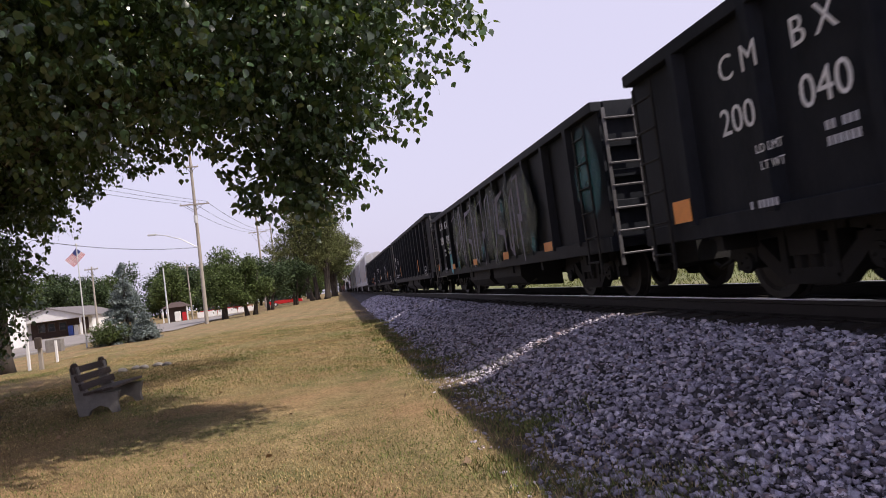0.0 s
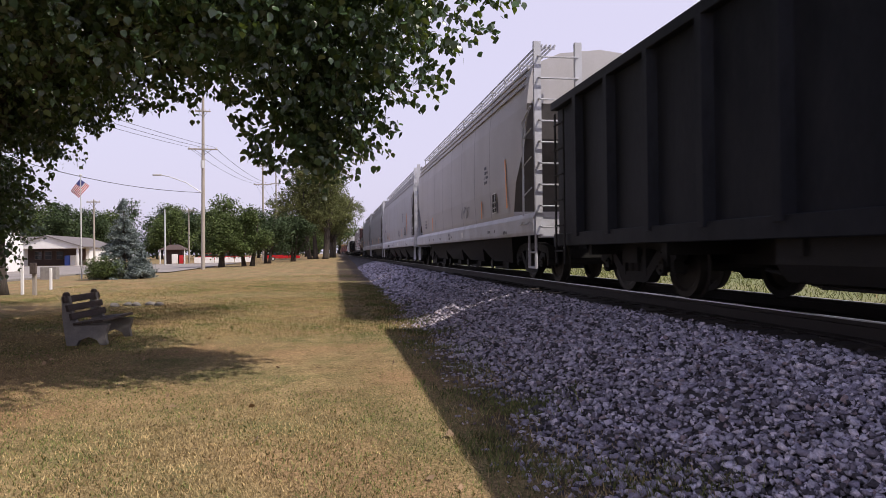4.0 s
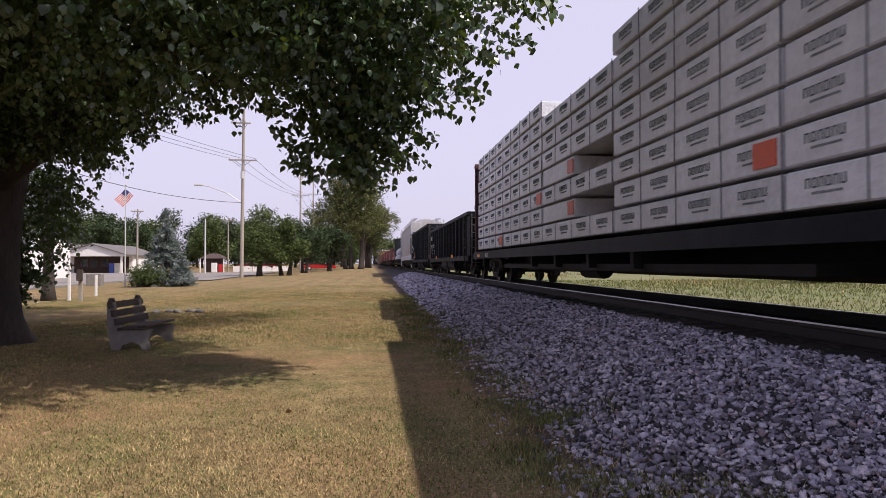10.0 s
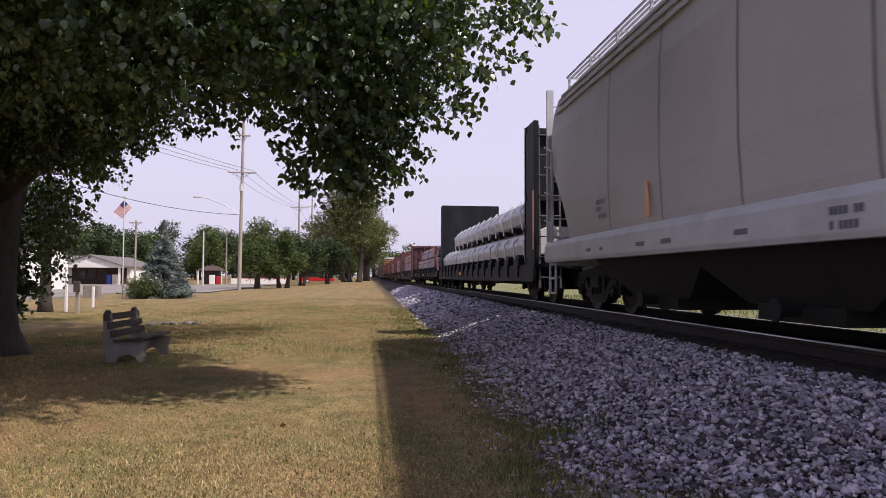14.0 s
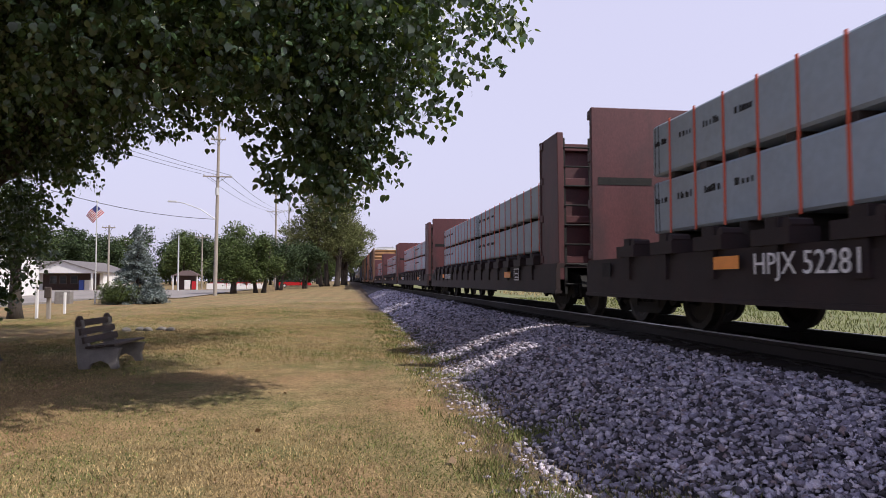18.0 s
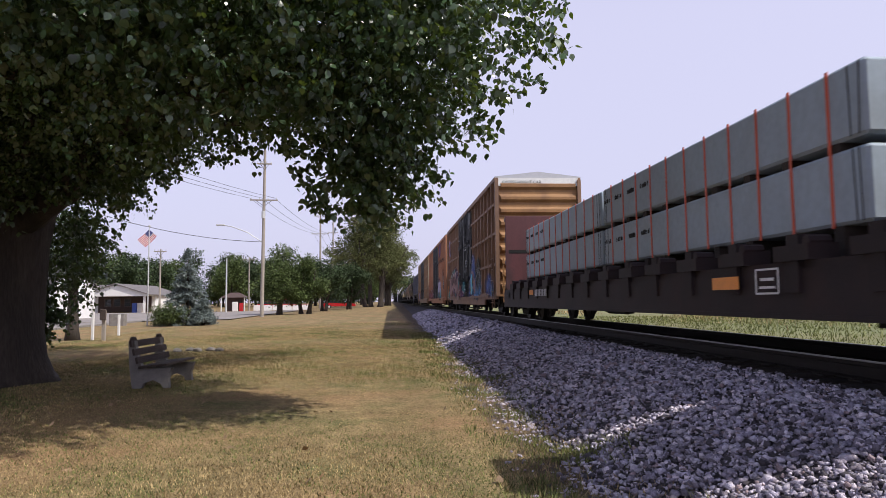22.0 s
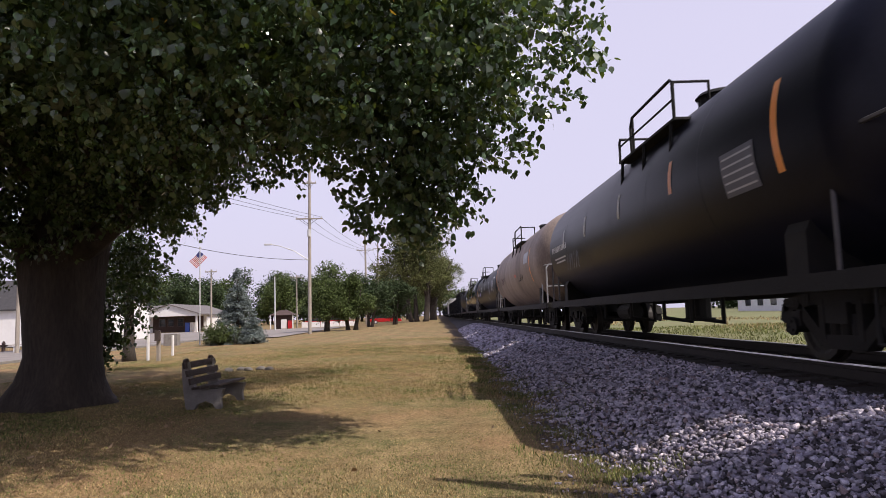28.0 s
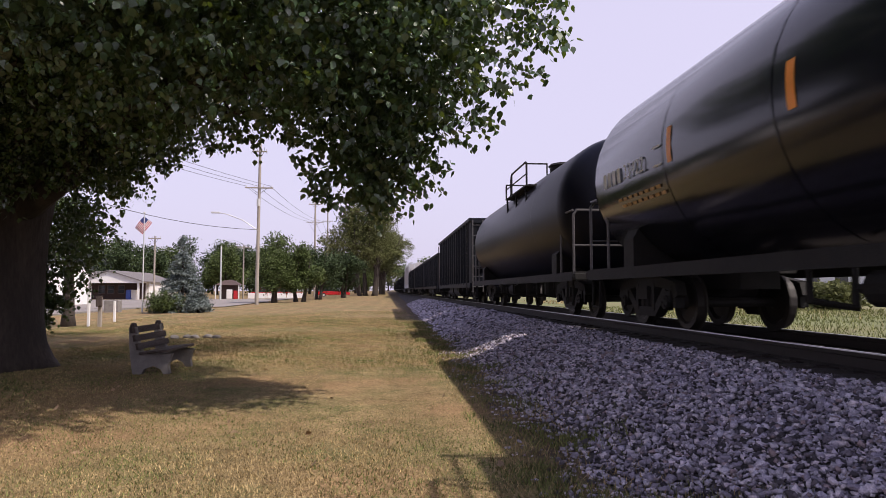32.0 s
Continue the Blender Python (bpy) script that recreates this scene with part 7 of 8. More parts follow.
def paved(name, label, xs, ys, lift):
    verts = np.array([(x, y, ground_z(x, y) + lift) for y in ys for x in xs])
    k = len(xs)
    faces = np.array([(j * k + i, j * k + i + 1, (j + 1) * k + i + 1, (j + 1) * k + i) for j in range(len(ys) - 1) for i in range(k - 1)])
    ob = tagged(put(name, soup(name, verts, faces, ASPHALT)), label, "road", kind="structure")
    return ob


ROAD = paved("road", "worn grey asphalt road beyond the lawn", [-30.5 + .9 * i for i in range(12)], list(range(-40, 59, 3)) + [58.5], .06)
LOT = paved("forecourt", "pale grey asphalt forecourt behind the lawn", [-90, -75, -60, -50, -40, -32, -26, -22, -18, -15, -13.2], [58.5, 64, 70, 78, 86, 95, 104], .07)
kerb = bmesh.new()
for y in range(-10, 58, 3):
    box(kerb, -20.6, -20.42, y + .02, y + 2.98, ground_z(-20.5, y + 1.5) - .08, ground_z(-20.5, y + 1.5) + .13)
tagged(put("kerb", mesh_of("kerb", kerb, CONCRETE, bevel=.015)), "low concrete kerb between lawn and road", "kerb", kind="structure")


def gabled(name, label, x0, x1, y0, y1, eave, ridge, wall_mat, roof_mat, along="y"):
    """A house shell: walls and a pitched roof with overhang. The ridge runs along x or y."""
    z = ground_z((x0 + x1) / 2, y0)
    hs = thing(name, label, "house", pose((x0 + x1) / 2, (y0 + y1) / 2, z))
    a, b = (x1 - x0) / 2, (y1 - y0) / 2
    bm = bmesh.new()
    if along == "y":
        extrude_y(bm, [(-a, -.1), (a, -.1), (a, eave), (0, ridge), (-a, eave)], -b, b)
        turn = 0
    else:
        extrude_y(bm, [(-b, -.1), (b, -.1), (b, eave), (0, ridge), (-b, eave)], -a, a)
        bmesh.ops.transform(bm, matrix=pose(0, 0, 0, 0, 0, 90), verts=bm.verts[:])
        turn = 90
    part("wall", bm, wall_mat, hs)
    w, ln = (a, b) if along == "y" else (b, a)
    s = (ridge - eave) / w
    for k in (-1, 1):
        bm = bmesh.new()
        o = .35
        q = [(0, ridge + .02), (k * (w + o), eave - s * o + .02), (k * (w + o), eave - s * o + .16), (0, ridge + .18)]
        extrude_y(bm, q if k < 0 else q[::-1], -ln - .3, ln + .3)
        ob = part("roof", bm, roof_mat, hs)
        ob.matrix_basis = pose(0, 0, 0, 0, 0, turn)
        bm = bmesh.new()
        q = [(0, ridge - .10), (k * (w + o), eave - s * o - .12), (k * (w + o), eave - s * o + .015), (0, ridge + .015)]
        extrude_y(bm, q if k < 0 else q[::-1], -ln - .33, -ln - .27)
        ob = part("barge_board", bm, SIDING, hs)
        ob.matrix_basis = pose(0, 0, 0, 0, 0, turn)
    return hs


def window(parent, x, y, z, w, h, frame_mat=None):
    """A sash window on a wall that faces -y."""
    bm = bmesh.new()
    for q in ((-w / 2 - .08, -w / 2, 0, h), (w / 2, w / 2 + .08, 0, h), (-w / 2 - .08, w / 2 + .08, -.1, 0), (-w / 2 - .08, w / 2 + .08, h, h + .1), (-w / 2, w / 2, h / 2 - .03, h / 2 + .03)):
        box(bm, q[0], q[1], -.06, .03, q[2], q[3])
    f = part("window", bm, frame_mat or SIDING, parent)
    f.matrix_basis = pose(x, y, z)
    bm = bmesh.new()
    box(bm, -w / 2, w / 2, -.02, .02, 0, h)
    part("pane", bm, GLASS, f)
    return f


# gabled shelter with a deep porch, beyond the forecourt
SH = gabled("shelter_house", "low house with white gable, grey roof and deep shaded porch", -46.3, -37.1, 112, 126, 2.75, 4.35, SIDING, ROOFING)
# the porch's deep shade is put into this wall's dark colour
bm = bmesh.new()
box(bm, -4.1, 4.1, -7.05, -7.005, 0, 2.55)
part("porch_back", bm, DARK_WALL, SH, "shaded porch wall")
for x in (-4.3, 4.3):
    bm = bmesh.new()
    box(bm, x - .14, x + .14, -11.0, -10.72, -.1, 2.6)
    part("column", bm, SIDING, SH)
bm = bmesh.new()
extrude_y(bm, [(-4.95, 2.55), (4.95, 2.55), (4.95, 2.75), (0, 4.35), (-4.95, 2.75)], -11.1, -7.1)
part("porch_gable", bm, SIDING, SH, "white porch gable")
for k in (-1, 1):
    bm = bmesh.new()
    q = [(0, 4.37), (k * 5.2, 2.69), (k * 5.2, 2.83), (0, 4.53)]
    extrude_y(bm, q if k < 0 else q[::-1], -11.4, -6.9)
    part("porch_roof", bm, ROOFING, SH)
# frames in dark roofing colour, dimmed to stand for the porch shade
for x in (-2.6, -1.2, .4):
    window(SH, x, -7.06, 1.0, .9, 1.1, ROOFING)
for x, mt in ((2.2, BLUE_PLASTIC), (3.0, SIDING)):
    bm = bmesh.new()
    box(bm, x - .35, x + .35, -9.2, -8.6, -.1, 1.5)
    part("vending_box", bm, mt, SH, bevel=.03)
gabled("long_house", "long low grey-roofed wing behind the shelter house", -62, -46.8, 116, 128, 2.7, 4.5, SIDING, ROOFING, "x")

# white two-storey house and its garage across the road
WH = gabled("white_house", "white two-storey timber house with a columned porch", -58.0, -47.0, 64, 74, 5.9, 8.0, SIDING, ROOFING)
for x in (-4.2, -1.6, 1.6, 4.3):
    window(WH, x, -5.02, 3.5, .85, 1.7)
for x in (-4.2, -.8, 4.3):
    window(WH, x, -5.02, .8, .85, 1.6)
bm = bmesh.new()
box(bm, 1.2, 2.2, -5.06, -5.0, 0, 2.1)
part("door", bm, DARK_WALL, WH)
bm = bmesh.new()
extrude_y(bm, [(-5.6, 2.6), (5.6, 2.6), (5.4, 2.85), (-5.4, 2.85)], -7.4, -5.0)
part("porch_roof", bm, ROOFING, WH)
bm = bmesh.new()
box(bm, -5.5, 5.5, -7.3, -5.0, -.1, .25)
part("porch_floor", bm, CONCRETE, WH)
for x in (-5.2, -2.6, 0, 2.6, 5.2):
    bm = bmesh.new()
    tube(bm, (x, -7.1, .25), (x, -7.1, 2.6), .12, .10, 10)
    part("column", bm, SIDING, WH)
GA = gabled("white_garage", "white-sided garage with a steep dark roof", -46.6, -31.5, 66.5, 76, 3.5, 6.4, SIDING, DARK_ROOF, "x")
window(GA, -5.0, -4.78, 1.4, .9, 1.0)


def slatted_seat(x, y):
    b = thing("white_bench", "white-painted wooden bench beside the road", "bench", pose(x, y, ground_z(x, y)))
    for s in (-1, 1):
        bm = bmesh.new()
        box(bm, s * .8 - .05, s * .8 + .05, -.05, .05, 0, 1.15)
        box(bm, s * .8 - .05, s * .8 + .05, -.5, -.4, 0, .5)
        part("leg", bm, SIDING, b)
    for z in (.75, .92, 1.09):
        bm = bmesh.new()
        box(bm, -.9, .9, -.09, -.055, z - .05, z + .05)
        part("back_slat", bm, SIDING, b)
    bm = bmesh.new()
    box(bm, -.9, .9, -.55, -.06, .45, .50)
    part("seat", bm, SIDING, b)


slatted_seat(-27.8, 47.5)
tub = thing("paddling_pool", "teal plastic paddling pool on the far verge", "pool", pose(-37.2, 54.5, ground_z(-37.2, 54.5)))
bm = bmesh.new()
tube(bm, (0, 0, 0), (0, 0, .42), .95, 1.05, 20, False)
tube(bm, (0, 0, 0), (0, 0, .40), .88, .97, 20, False)
tube(bm, (0, 0, .02), (0, 0, .05), .88, .9, 20)
part("tub", bm, TEAL_PLASTIC, tub)
HY = thing("fire_hydrant", "small rusty red fire hydrant on the verge", "hydrant", pose(-31.5, 50.5, ground_z(-31.5, 50.5)))
bm = bmesh.new()
tube(bm, (0, 0, 0), (0, 0, .55), .13, .12, 12)
tube(bm, (0, 0, .55), (0, 0, .75), .15, .05, 12)
tube(bm, (-.25, 0, .42), (.25, 0, .42), .07, n=8)
part("barrel", bm, DARK_WALL, HY)
LT = thing("leaning_tree", "leaning dark bare-trunked tree beside the garage", "tree", pose(-25.6, 47, ground_z(-25.6, 47)))
put("trunk", trunk_mesh("trunk", [((0, 0, -.1), .38), ((0, 0, .8), .32), ((-.3, 0, 1.7), .28), ((-1.0, 0, 3.0), .2), ((-1.6, 0, 4.8), .12)], BARK, 10, .2, .05, 4), LT)
limb(LT, (-.3, 0, 1.7), (.9, .2, 4.4), .16, .05, 77)
leaf_cloud("crown", in_lobes([((-.8, 0, 6.2), (2.6, 2.6, 1.6))], 220, 31), 14, .2, .25, LEAF_DARK, LT, 32, .4)
tree("woodland_tree", "dark green tree behind the white garage", -70, 140, 13.5, 11, 2.5, LEAF_DARK, 331, .5, 420, 13, 1, .3, "trees behind the houses")
tree("woodland_tree", "dark green tree behind the white garage", -52, 142, 12.0, 10, 2.5, LEAF_DARK, 332, .5, 420, 13, 1, .3, "trees behind the houses")
tree("woodland_tree", "dark green tree behind the white house", -60, 84, 14, 12, 2.5, LEAF_DARK, 333, .5, 420, 13, 1, .3, "trees behind the houses")
tree("woodland_tree", "dark green tree behind the white house", -74, 78, 15, 12, 2.5, LEAF_DARK, 334, .5, 420, 13, 1, .3, "trees behind the houses")


def kiosk(x, y):
    k = thing("pump_kiosk", "small kiosk with a low brown hipped roof and white posts", "kiosk", pose(x, y, ground_z(x, y)))
    bm = bmesh.new()
    a = [bm.verts.new(p) for p in ((-2.0, -1.6, 2.2), (2.0, -1.6, 2.2), (2.0, 1.6, 2.2), (-2.0, 1.6, 2.2))]
    t = [bm.verts.new(p) for p in ((-.7, 0, 3.0), (.7, 0, 3.0))]
    bm.faces.new((a[0], a[1], t[1], t[0]))
    bm.faces.new((a[1], a[2], t[1]))
    bm.faces.new((a[2], a[3], t[0], t[1]))
    bm.faces.new((a[3], a[0], t[0]))
    bm.faces.new(a[::-1])
    part("roof", bm, DARK_WALL, k)
    bm = bmesh.new()
    box(bm, -1.3, 1.3, -.6, .9, 0, 2.2)
    part("booth", bm, DARK_WALL, k)
    for xx in (-1.8, 1.8):
        bm = bmesh.new()
        box(bm, xx - .08, xx + .08, -1.45, -1.3, 0, 2.2)
        part("post", bm, SIDING, k)
    bm = bmesh.new()
    box(bm, -.1, .75, -1.5, -1.0, 0, 1.5)
    part("pump", bm, SIDING, k, bevel=.05)
    bm = bmesh.new()
    box(bm, 1.0, 1.6, -1.5, -1.1, 0, 1.3)
    part("red_box", bm, RED_GLOSS, k, bevel=.05)


kiosk(-24.6, 112)
for k in range(6):
    f = thing("white_barrier", "low white concrete barrier at the forecourt edge", "barrier", pose(-21.0 + 1.55 * k, 112.5, ground_z(-20, 112)), "white barriers")
    bm = bmesh.new()
    extrude_y(bm, [(-.12, 0), (.12, 0), (.06, .9), (-.06, .9)], -.72, .72)
    ob = part("block", bm, SIDING, f)
    ob.matrix_basis = pose(0, 0, 0, 0, 0, 90)


def parked_car(x, y, turn, label, paint, long=4.7, tall=1.5):
    c = thing("parked_car", label, "car", pose(x, y, ground_z(x, y) + .03, 0, 0, turn), "parked cars")
    h = long / 2
    bm = bmesh.new()
    extrude_y(bm, [(-h, .35), (h, .35), (h, .75), (h * .72, .88), (h * .42, .92), (-h * .78, .95), (-h, .85)], -.85, .85)
    part("body", bm, paint, c, bevel=.05)
    bm = bmesh.new()
    extrude_y(bm, [(-h * .72, .93), (h * .42, .9), (h * .12, tall - .06), (-h * .52, tall - .06)], -.72, .72)
    part("windows", bm, GLASS, c)
    bm = bmesh.new()
    box(bm, -h * .54, h * .14, -.74, .74, tall - .07, tall)
    part("roof", bm, paint, c, bevel=.03)
    for sx in (-1, 1):
        for sy in (-1, 1):
            bm = bmesh.new()
            tube(bm, (sx * h * .62, sy * .70, .33), (sx * h * .62, sy * .88, .33), .33, n=18)
            w = part("wheel", bm, RUBBER, c)
            bm = bmesh.new()
            tube(bm, (sx * h * .62, sy * .885, .33), (sx * h * .62, sy * .895, .33), .19, n=14)
            part("rim", bm, PALE_METAL, w)
        bm = bmesh.new()
        box(bm, sx * h - .03, sx * h + .03, -.75, -.45, .62, .76)
        part("headlight" if sx > 0 else "tail_light", bm, SIDING if sx > 0 else RED_GLOSS, c)


parked_car(-8.2, 116, 4, "bright red car parked beyond the round trees", RED_GLOSS, 5.4, 1.7)
parked_car(-16.0, 118, 4, "bright red car parked beyond the round trees", RED_GLOSS, 5.4, 1.7)
parked_car(-20.5, 121, 0, "bright red car parked beside the kiosk", RED_GLOSS)
parked_car(24.0, 22.5, 60, "dark parked car in the field across the track", TANK_BLACK)

# small things on the lawn
SB = thing("sign_block", "square grey concrete marker block on the lawn", "marker", pose(-18.9, 49.6, ground_z(-18.9, 49.6)))
bm = bmesh.new()
box(bm, -.5, .5, -.3, .3, -.05, .85)
part("block", bm, CONCRETE, SB, bevel=.03)
ME = thing("meter_post", "short wooden post carrying a brown utility box", "post", pose(-11.75, 29.4, ground_z(-11.75, 29.4)))
bm = bmesh.new()
box(bm, -.07, .07, -.07, .07, -.1, 1.25)
part("post", bm, POLE_WOOD, ME, bevel=.01)
bm = bmesh.new()
box(bm, -.12, .12, -.17, -.075, .85, 1.3)
part("utility_box", bm, OLD_WOOD, ME, bevel=.015)
for x, y, hh in ((-12.45, 30.0, 1.5), (-12.9, 34.0, 1.0)):
    wp = thing("white_post", "slim white-painted marker post on the lawn", "post", pose(x, y, ground_z(x, y)), "white posts")
    bm = bmesh.new()
    box(bm, -.05, .05, -.05, .05, -.1, hh)
    part("stake", bm, SIDING, wp, bevel=.01)
rk = random.Random(8)
for k in range(5):
    st = thing("pale_stone", "pale stone lying on the lawn behind the bench", "stone", pose(-6.4 + .32 * k, 21.6 + rk.uniform(-.2, .2), ground_z(-6, 21.6), 0, 0, 70 * k), "pale stones")
    bm = bmesh.new()
    bmesh.ops.create_icosphere(bm, subdivisions=2, radius=.14)
    for v in bm.verts:
        v.co *= 1 + .3 * noise.noise(v.co * 6 + Vector((k, 0, 0)))
        v.co.z = v.co.z * .6 + .04
    part("stone", bm, CONCRETE, st)

# beyond the track: rough field, white sheds
FIELD = material("rough_field_grass", (0.135, 0.150, 0.055), 0.95, vary=0.35, scale=.8, fine=9, bump=0.6, stain=(0.21, 0.17, 0.085), stain_scale=.15, stain_amount=0.8)
xs, ys = [9.0, 12, 16, 22, 30, 42, 60, 90, 140], [-30, -10, 0, 8, 14, 20, 27, 35, 45, 60, 80, 110, 160, 240, 340]
fv = np.array([(x, y, ground_z(x, y) + .05 + (.06 * noise.noise((x * .2, y * .2, 2)) if x > 9 else -.02)) for y in ys for x in xs])
kk = len(xs)
ff = np.array([(j * kk + i, j * kk + i + 1, (j + 1) * kk + i + 1, (j + 1) * kk + i) for j in range(len(ys) - 1) for i in range(kk - 1)])
tagged(put("field", soup("field", fv, ff, FIELD)), "rough green and straw-coloured field beyond the track", "field", kind="structure")


def shed(x, y, w, label):
    s = thing("white_shed", label, "shed", pose(x, y, ground_z(x, y)), "white sheds")
    bm = bmesh.new()
    box(bm, -3, 3, -w / 2, w / 2, -.1, 3.6)
    part("wall", bm, SIDING, s)
    bm = bmesh.new()
    extrude_y(bm, [(-3.3, 3.6), (3.3, 3.6), (0, 4.8)], -w / 2 - .2, w / 2 + .2)
    part("roof", bm, PALE_METAL, s)
    for k in range(int(w / 4)):
        bm = bmesh.new()
        box(bm, -3.05, -2.99, -w / 2 + 1.5 + 4 * k, -w / 2 + 3.2 + 4 * k, .9, 2.3)
        part("window", bm, GLASS, s)


for k in range(16):
    bush("hedge_bush", "tall dark green hedge bush at the far side of the field", 58 + rk.uniform(-2, 2) + 1.2 * k, 6 + 11.5 * k + rk.uniform(-2, 2), 12.5, 5.2 + rk.uniform(-.8, 1.2), LEAF_DARK, 440 + k, .5)
shed(44, 52, 26, "long white metal shed with dark windows across the field")
shed(52, 92, 34, "long white metal shed with dark windows across the field")
for k in range(9):
    bush("field_bush", "grey-green weedy bush at the edge of the field", 24 + 4.2 * k, 34 + 9 * k + rk.uniform(-3, 3), 3.2, 1.6, LEAF_OLIVE, 400 + k, .22)


# ---- marks, numbers and graffiti on the cars ----
SIDE = -1.607


def mark(car, text, y, z, size, x=SIDE, mat=None):
    return letters(text, size, mat or WHITE, car, on_side(y, z, x))


def rect(car, y, z, w, h, mat, x=SIDE, name="reflector", tilt=0.0):
    put(name, stripe_mesh(name + mat.name, w, h, mat), car, pose(x, y, z, tilt))


def data_panel(car, y, z, w, h, x=SIDE):
    """A framed panel of small unreadable stencils."""
    for dy, dz, ww, hh in ((0, h / 2, w, .02), (0, -h / 2, w, .02), (w / 2, 0, .02, h), (-w / 2, 0, .02, h), (0, .02, w * .6, .03), (.0, -h * .25, w * .7, .025)):
        rect(car, y + dy, z + dz, ww, hh, WHITE, x, "stencil_frame")


def small_print(car, y, z, seed, n=4, x=SIDE, mat=None):
    """Small stencilled rows that cannot be read, a short bar for each character."""
    r = random.Random(seed)
    for i in range(n):
        bm = bmesh.new()
        q = y
        for c in range(r.randint(5, 8)):
            if r.random() > .15:
                box(bm, -.004, 0, q - .038, q, -.035, .035)
                if r.random() > .4:
                    box(bm, -.0045, -.003, q - .027, q - .013, -.012, .022)
            q -= .058
        ob = part("stencil_row", bm, mat or SILL_GREY, car)
        ob.matrix_basis = pose(x, 0, z - .12 * i)
        ob["kind"] = "stuff"


def dark_panel(car, y, z, w, h, x=SIDE):
    """A black inspection panel with a white border and cross lines."""
    rect(car, y, z, w, h, INK, x, "data_board")
    data_panel(car, y, z, w, h, x - .004)
    rect(car, y - w * .12, z, .02, h, WHITE, x - .004, "stencil_frame")


for car, a, b, up in ((CAR_A, "040", 6.30, 0.0), (CAR_B, "034", 6.02, .13)):
    mark(car, "C M", b, 2.14 + up, .34)
    mark(car, "B X", b - 1.0, 2.12 + up, .34)
    mark(car, "200", b + .08, 1.65 + up, .36)
    mark(car, a, b - 1.02, 1.62 + up, .38)
    mark(car, "LD LMT", b - .38, 1.40 + up, .11)
    mark(car, "LT WT", b - .42, 1.25 + up, .11)
    small_print(car, b - 1.25, 1.44 + up, 4, 2)
    small_print(car, b - .2, .96, 7, 1)
    rect(car, 7.3, 1.05, .36, .24, REFLECT)
    for y in (4.2, .9, -2.4, -5.4):
        rect(car, y, .98, .46, .16, REFLECT)
# car B: pale sprayed letters over green and black
for i, (y, w) in enumerate(((2.6, 1.9), (.6, 1.9), (-1.6, 2.0), (-3.8, 2.1))):
    spray(CAR_B, SIDE + .004, y, 1.72, w * 1.3, 1.9, "green", 50 + i)
    spray(CAR_B, SIDE + .002, y, 1.75, w * 1.2, 1.75, "black", 60 + i)
ra = random.Random(70)
yy = 3.7
for i in range(9):
    w = ra.uniform(.75, 1.05)
    yy -= w / 2 + .04
    spike(CAR_B, SIDE - .001 - .0003 * i, yy, 1.68, w, ra.uniform(1.45, 1.75), ra.uniform(.05, .13), PALE_LINE, 700 + i)
    yy -= w / 2
for y, z in ((3.2, 1.0), (-.3, 1.2), (-2.6, 2.0), (-4.6, 1.1)):
    spray(CAR_B, SIDE - .008, y, z, .42, .5, "teal", 78)
for i in range(6):
    spray(CAR_B, SIDE - .0085, 3.0 - 1.5 * i, ra.uniform(1.2, 2.1), .35, 1.3, "green", 85 + i)
blob(CAR_B, SIDE - .001, 4.5, 1.08, .40, .66, CYAN, 5, spikes=.06)
scribble(CAR_B, SIDE - .004, 4.5, 1.15, .22, .3, LIME, 6, 2, .03)
spray(CAR_B, SIDE - .003, -7.6, 1.9, 1.1, 1.5, "teal", 8)
small_print(CAR_B, 4.9, 1.72, 31, 3, SIDE, LIME)
scribble(CAR_B, SIDE, 6.9, 1.15, .5, .5, SLATE, 9, 4, .02)
scribble(CAR_B, SIDE, 5.7, 1.0, .45, .4, SLATE, 10, 4, .02)
blob(CAR_A, SIDE, 1.5, 2.0, .5, .9, LILAC, 11, spikes=.15)
scribble(CAR_A, SIDE, -1.0, 1.8, 3.0, 1.0, SLATE, 12, 6, .06)
for car, num in ((CAR_C, "236"), (CAR_D, "391")):
    mark(car, "JTIX", 6.62, 1.98, .30)
    mark(car, num, 6.62, 1.55, .27)
    data_panel(car, 4.9, 1.92, .34, .3)
    rect(car, 3.85, 1.32, .11, .5, REFLECT, tilt=-7)
    rect(car, 7.9, 1.3, .10, .45, REFLECT)
    mark(car, "LD LMT", 6.5, 1.14, .10)
    mark(car, "LT WT", 6.5, 1.0, .10)
    small_print(car, 5.75, 1.16, 22, 2)
    rect(car, -4.2, 1.35, .14, .5, REFLECT)
    data_panel(car, -6.6, 1.05, .5, .34)
mark(CAR_C, "EMPTY LOAD", 5.15, 1.12, .085)
mark(CAR_D, "5s", 2.72, 1.66, .34)
mark(CAR_D, "Rule", 2.62, 1.2, .34)
scribble(CAR_C, SIDE, 7.7, 1.1, .8, .5, SILL_GREY, 14, 3, .04)
scribble(CAR_D, SIDE, -2.5, 1.6, 1.6, 1.2, SILL_GREY, 15, 3, .035)
rect(CAR_E, -1.6, 1.3, .13, .5, REFLECT)
rect(CAR_E, -4.2, 1.35, .13, .5, REFLECT)
data_panel(CAR_E, -6.6, 1.05, .55, .36)
rect(CAR_E, -5.15, .98, .3, .14, STRAP)
small_print(CAR_E, -6.2, 1.75, 16, 4)
small_print(CAR_E, -7.0, 1.85, 17, 4)
scribble(CAR_E, SIDE, -4.9, 1.8, .3, 1.0, SLATE, 18, 1, .04)
mark(G1, "DJTX", 6.75, 2.02, .30)
mark(G1, "3183", 6.6, 1.55, .29)
mark(G1, "02", 5.25, 1.55, .32)
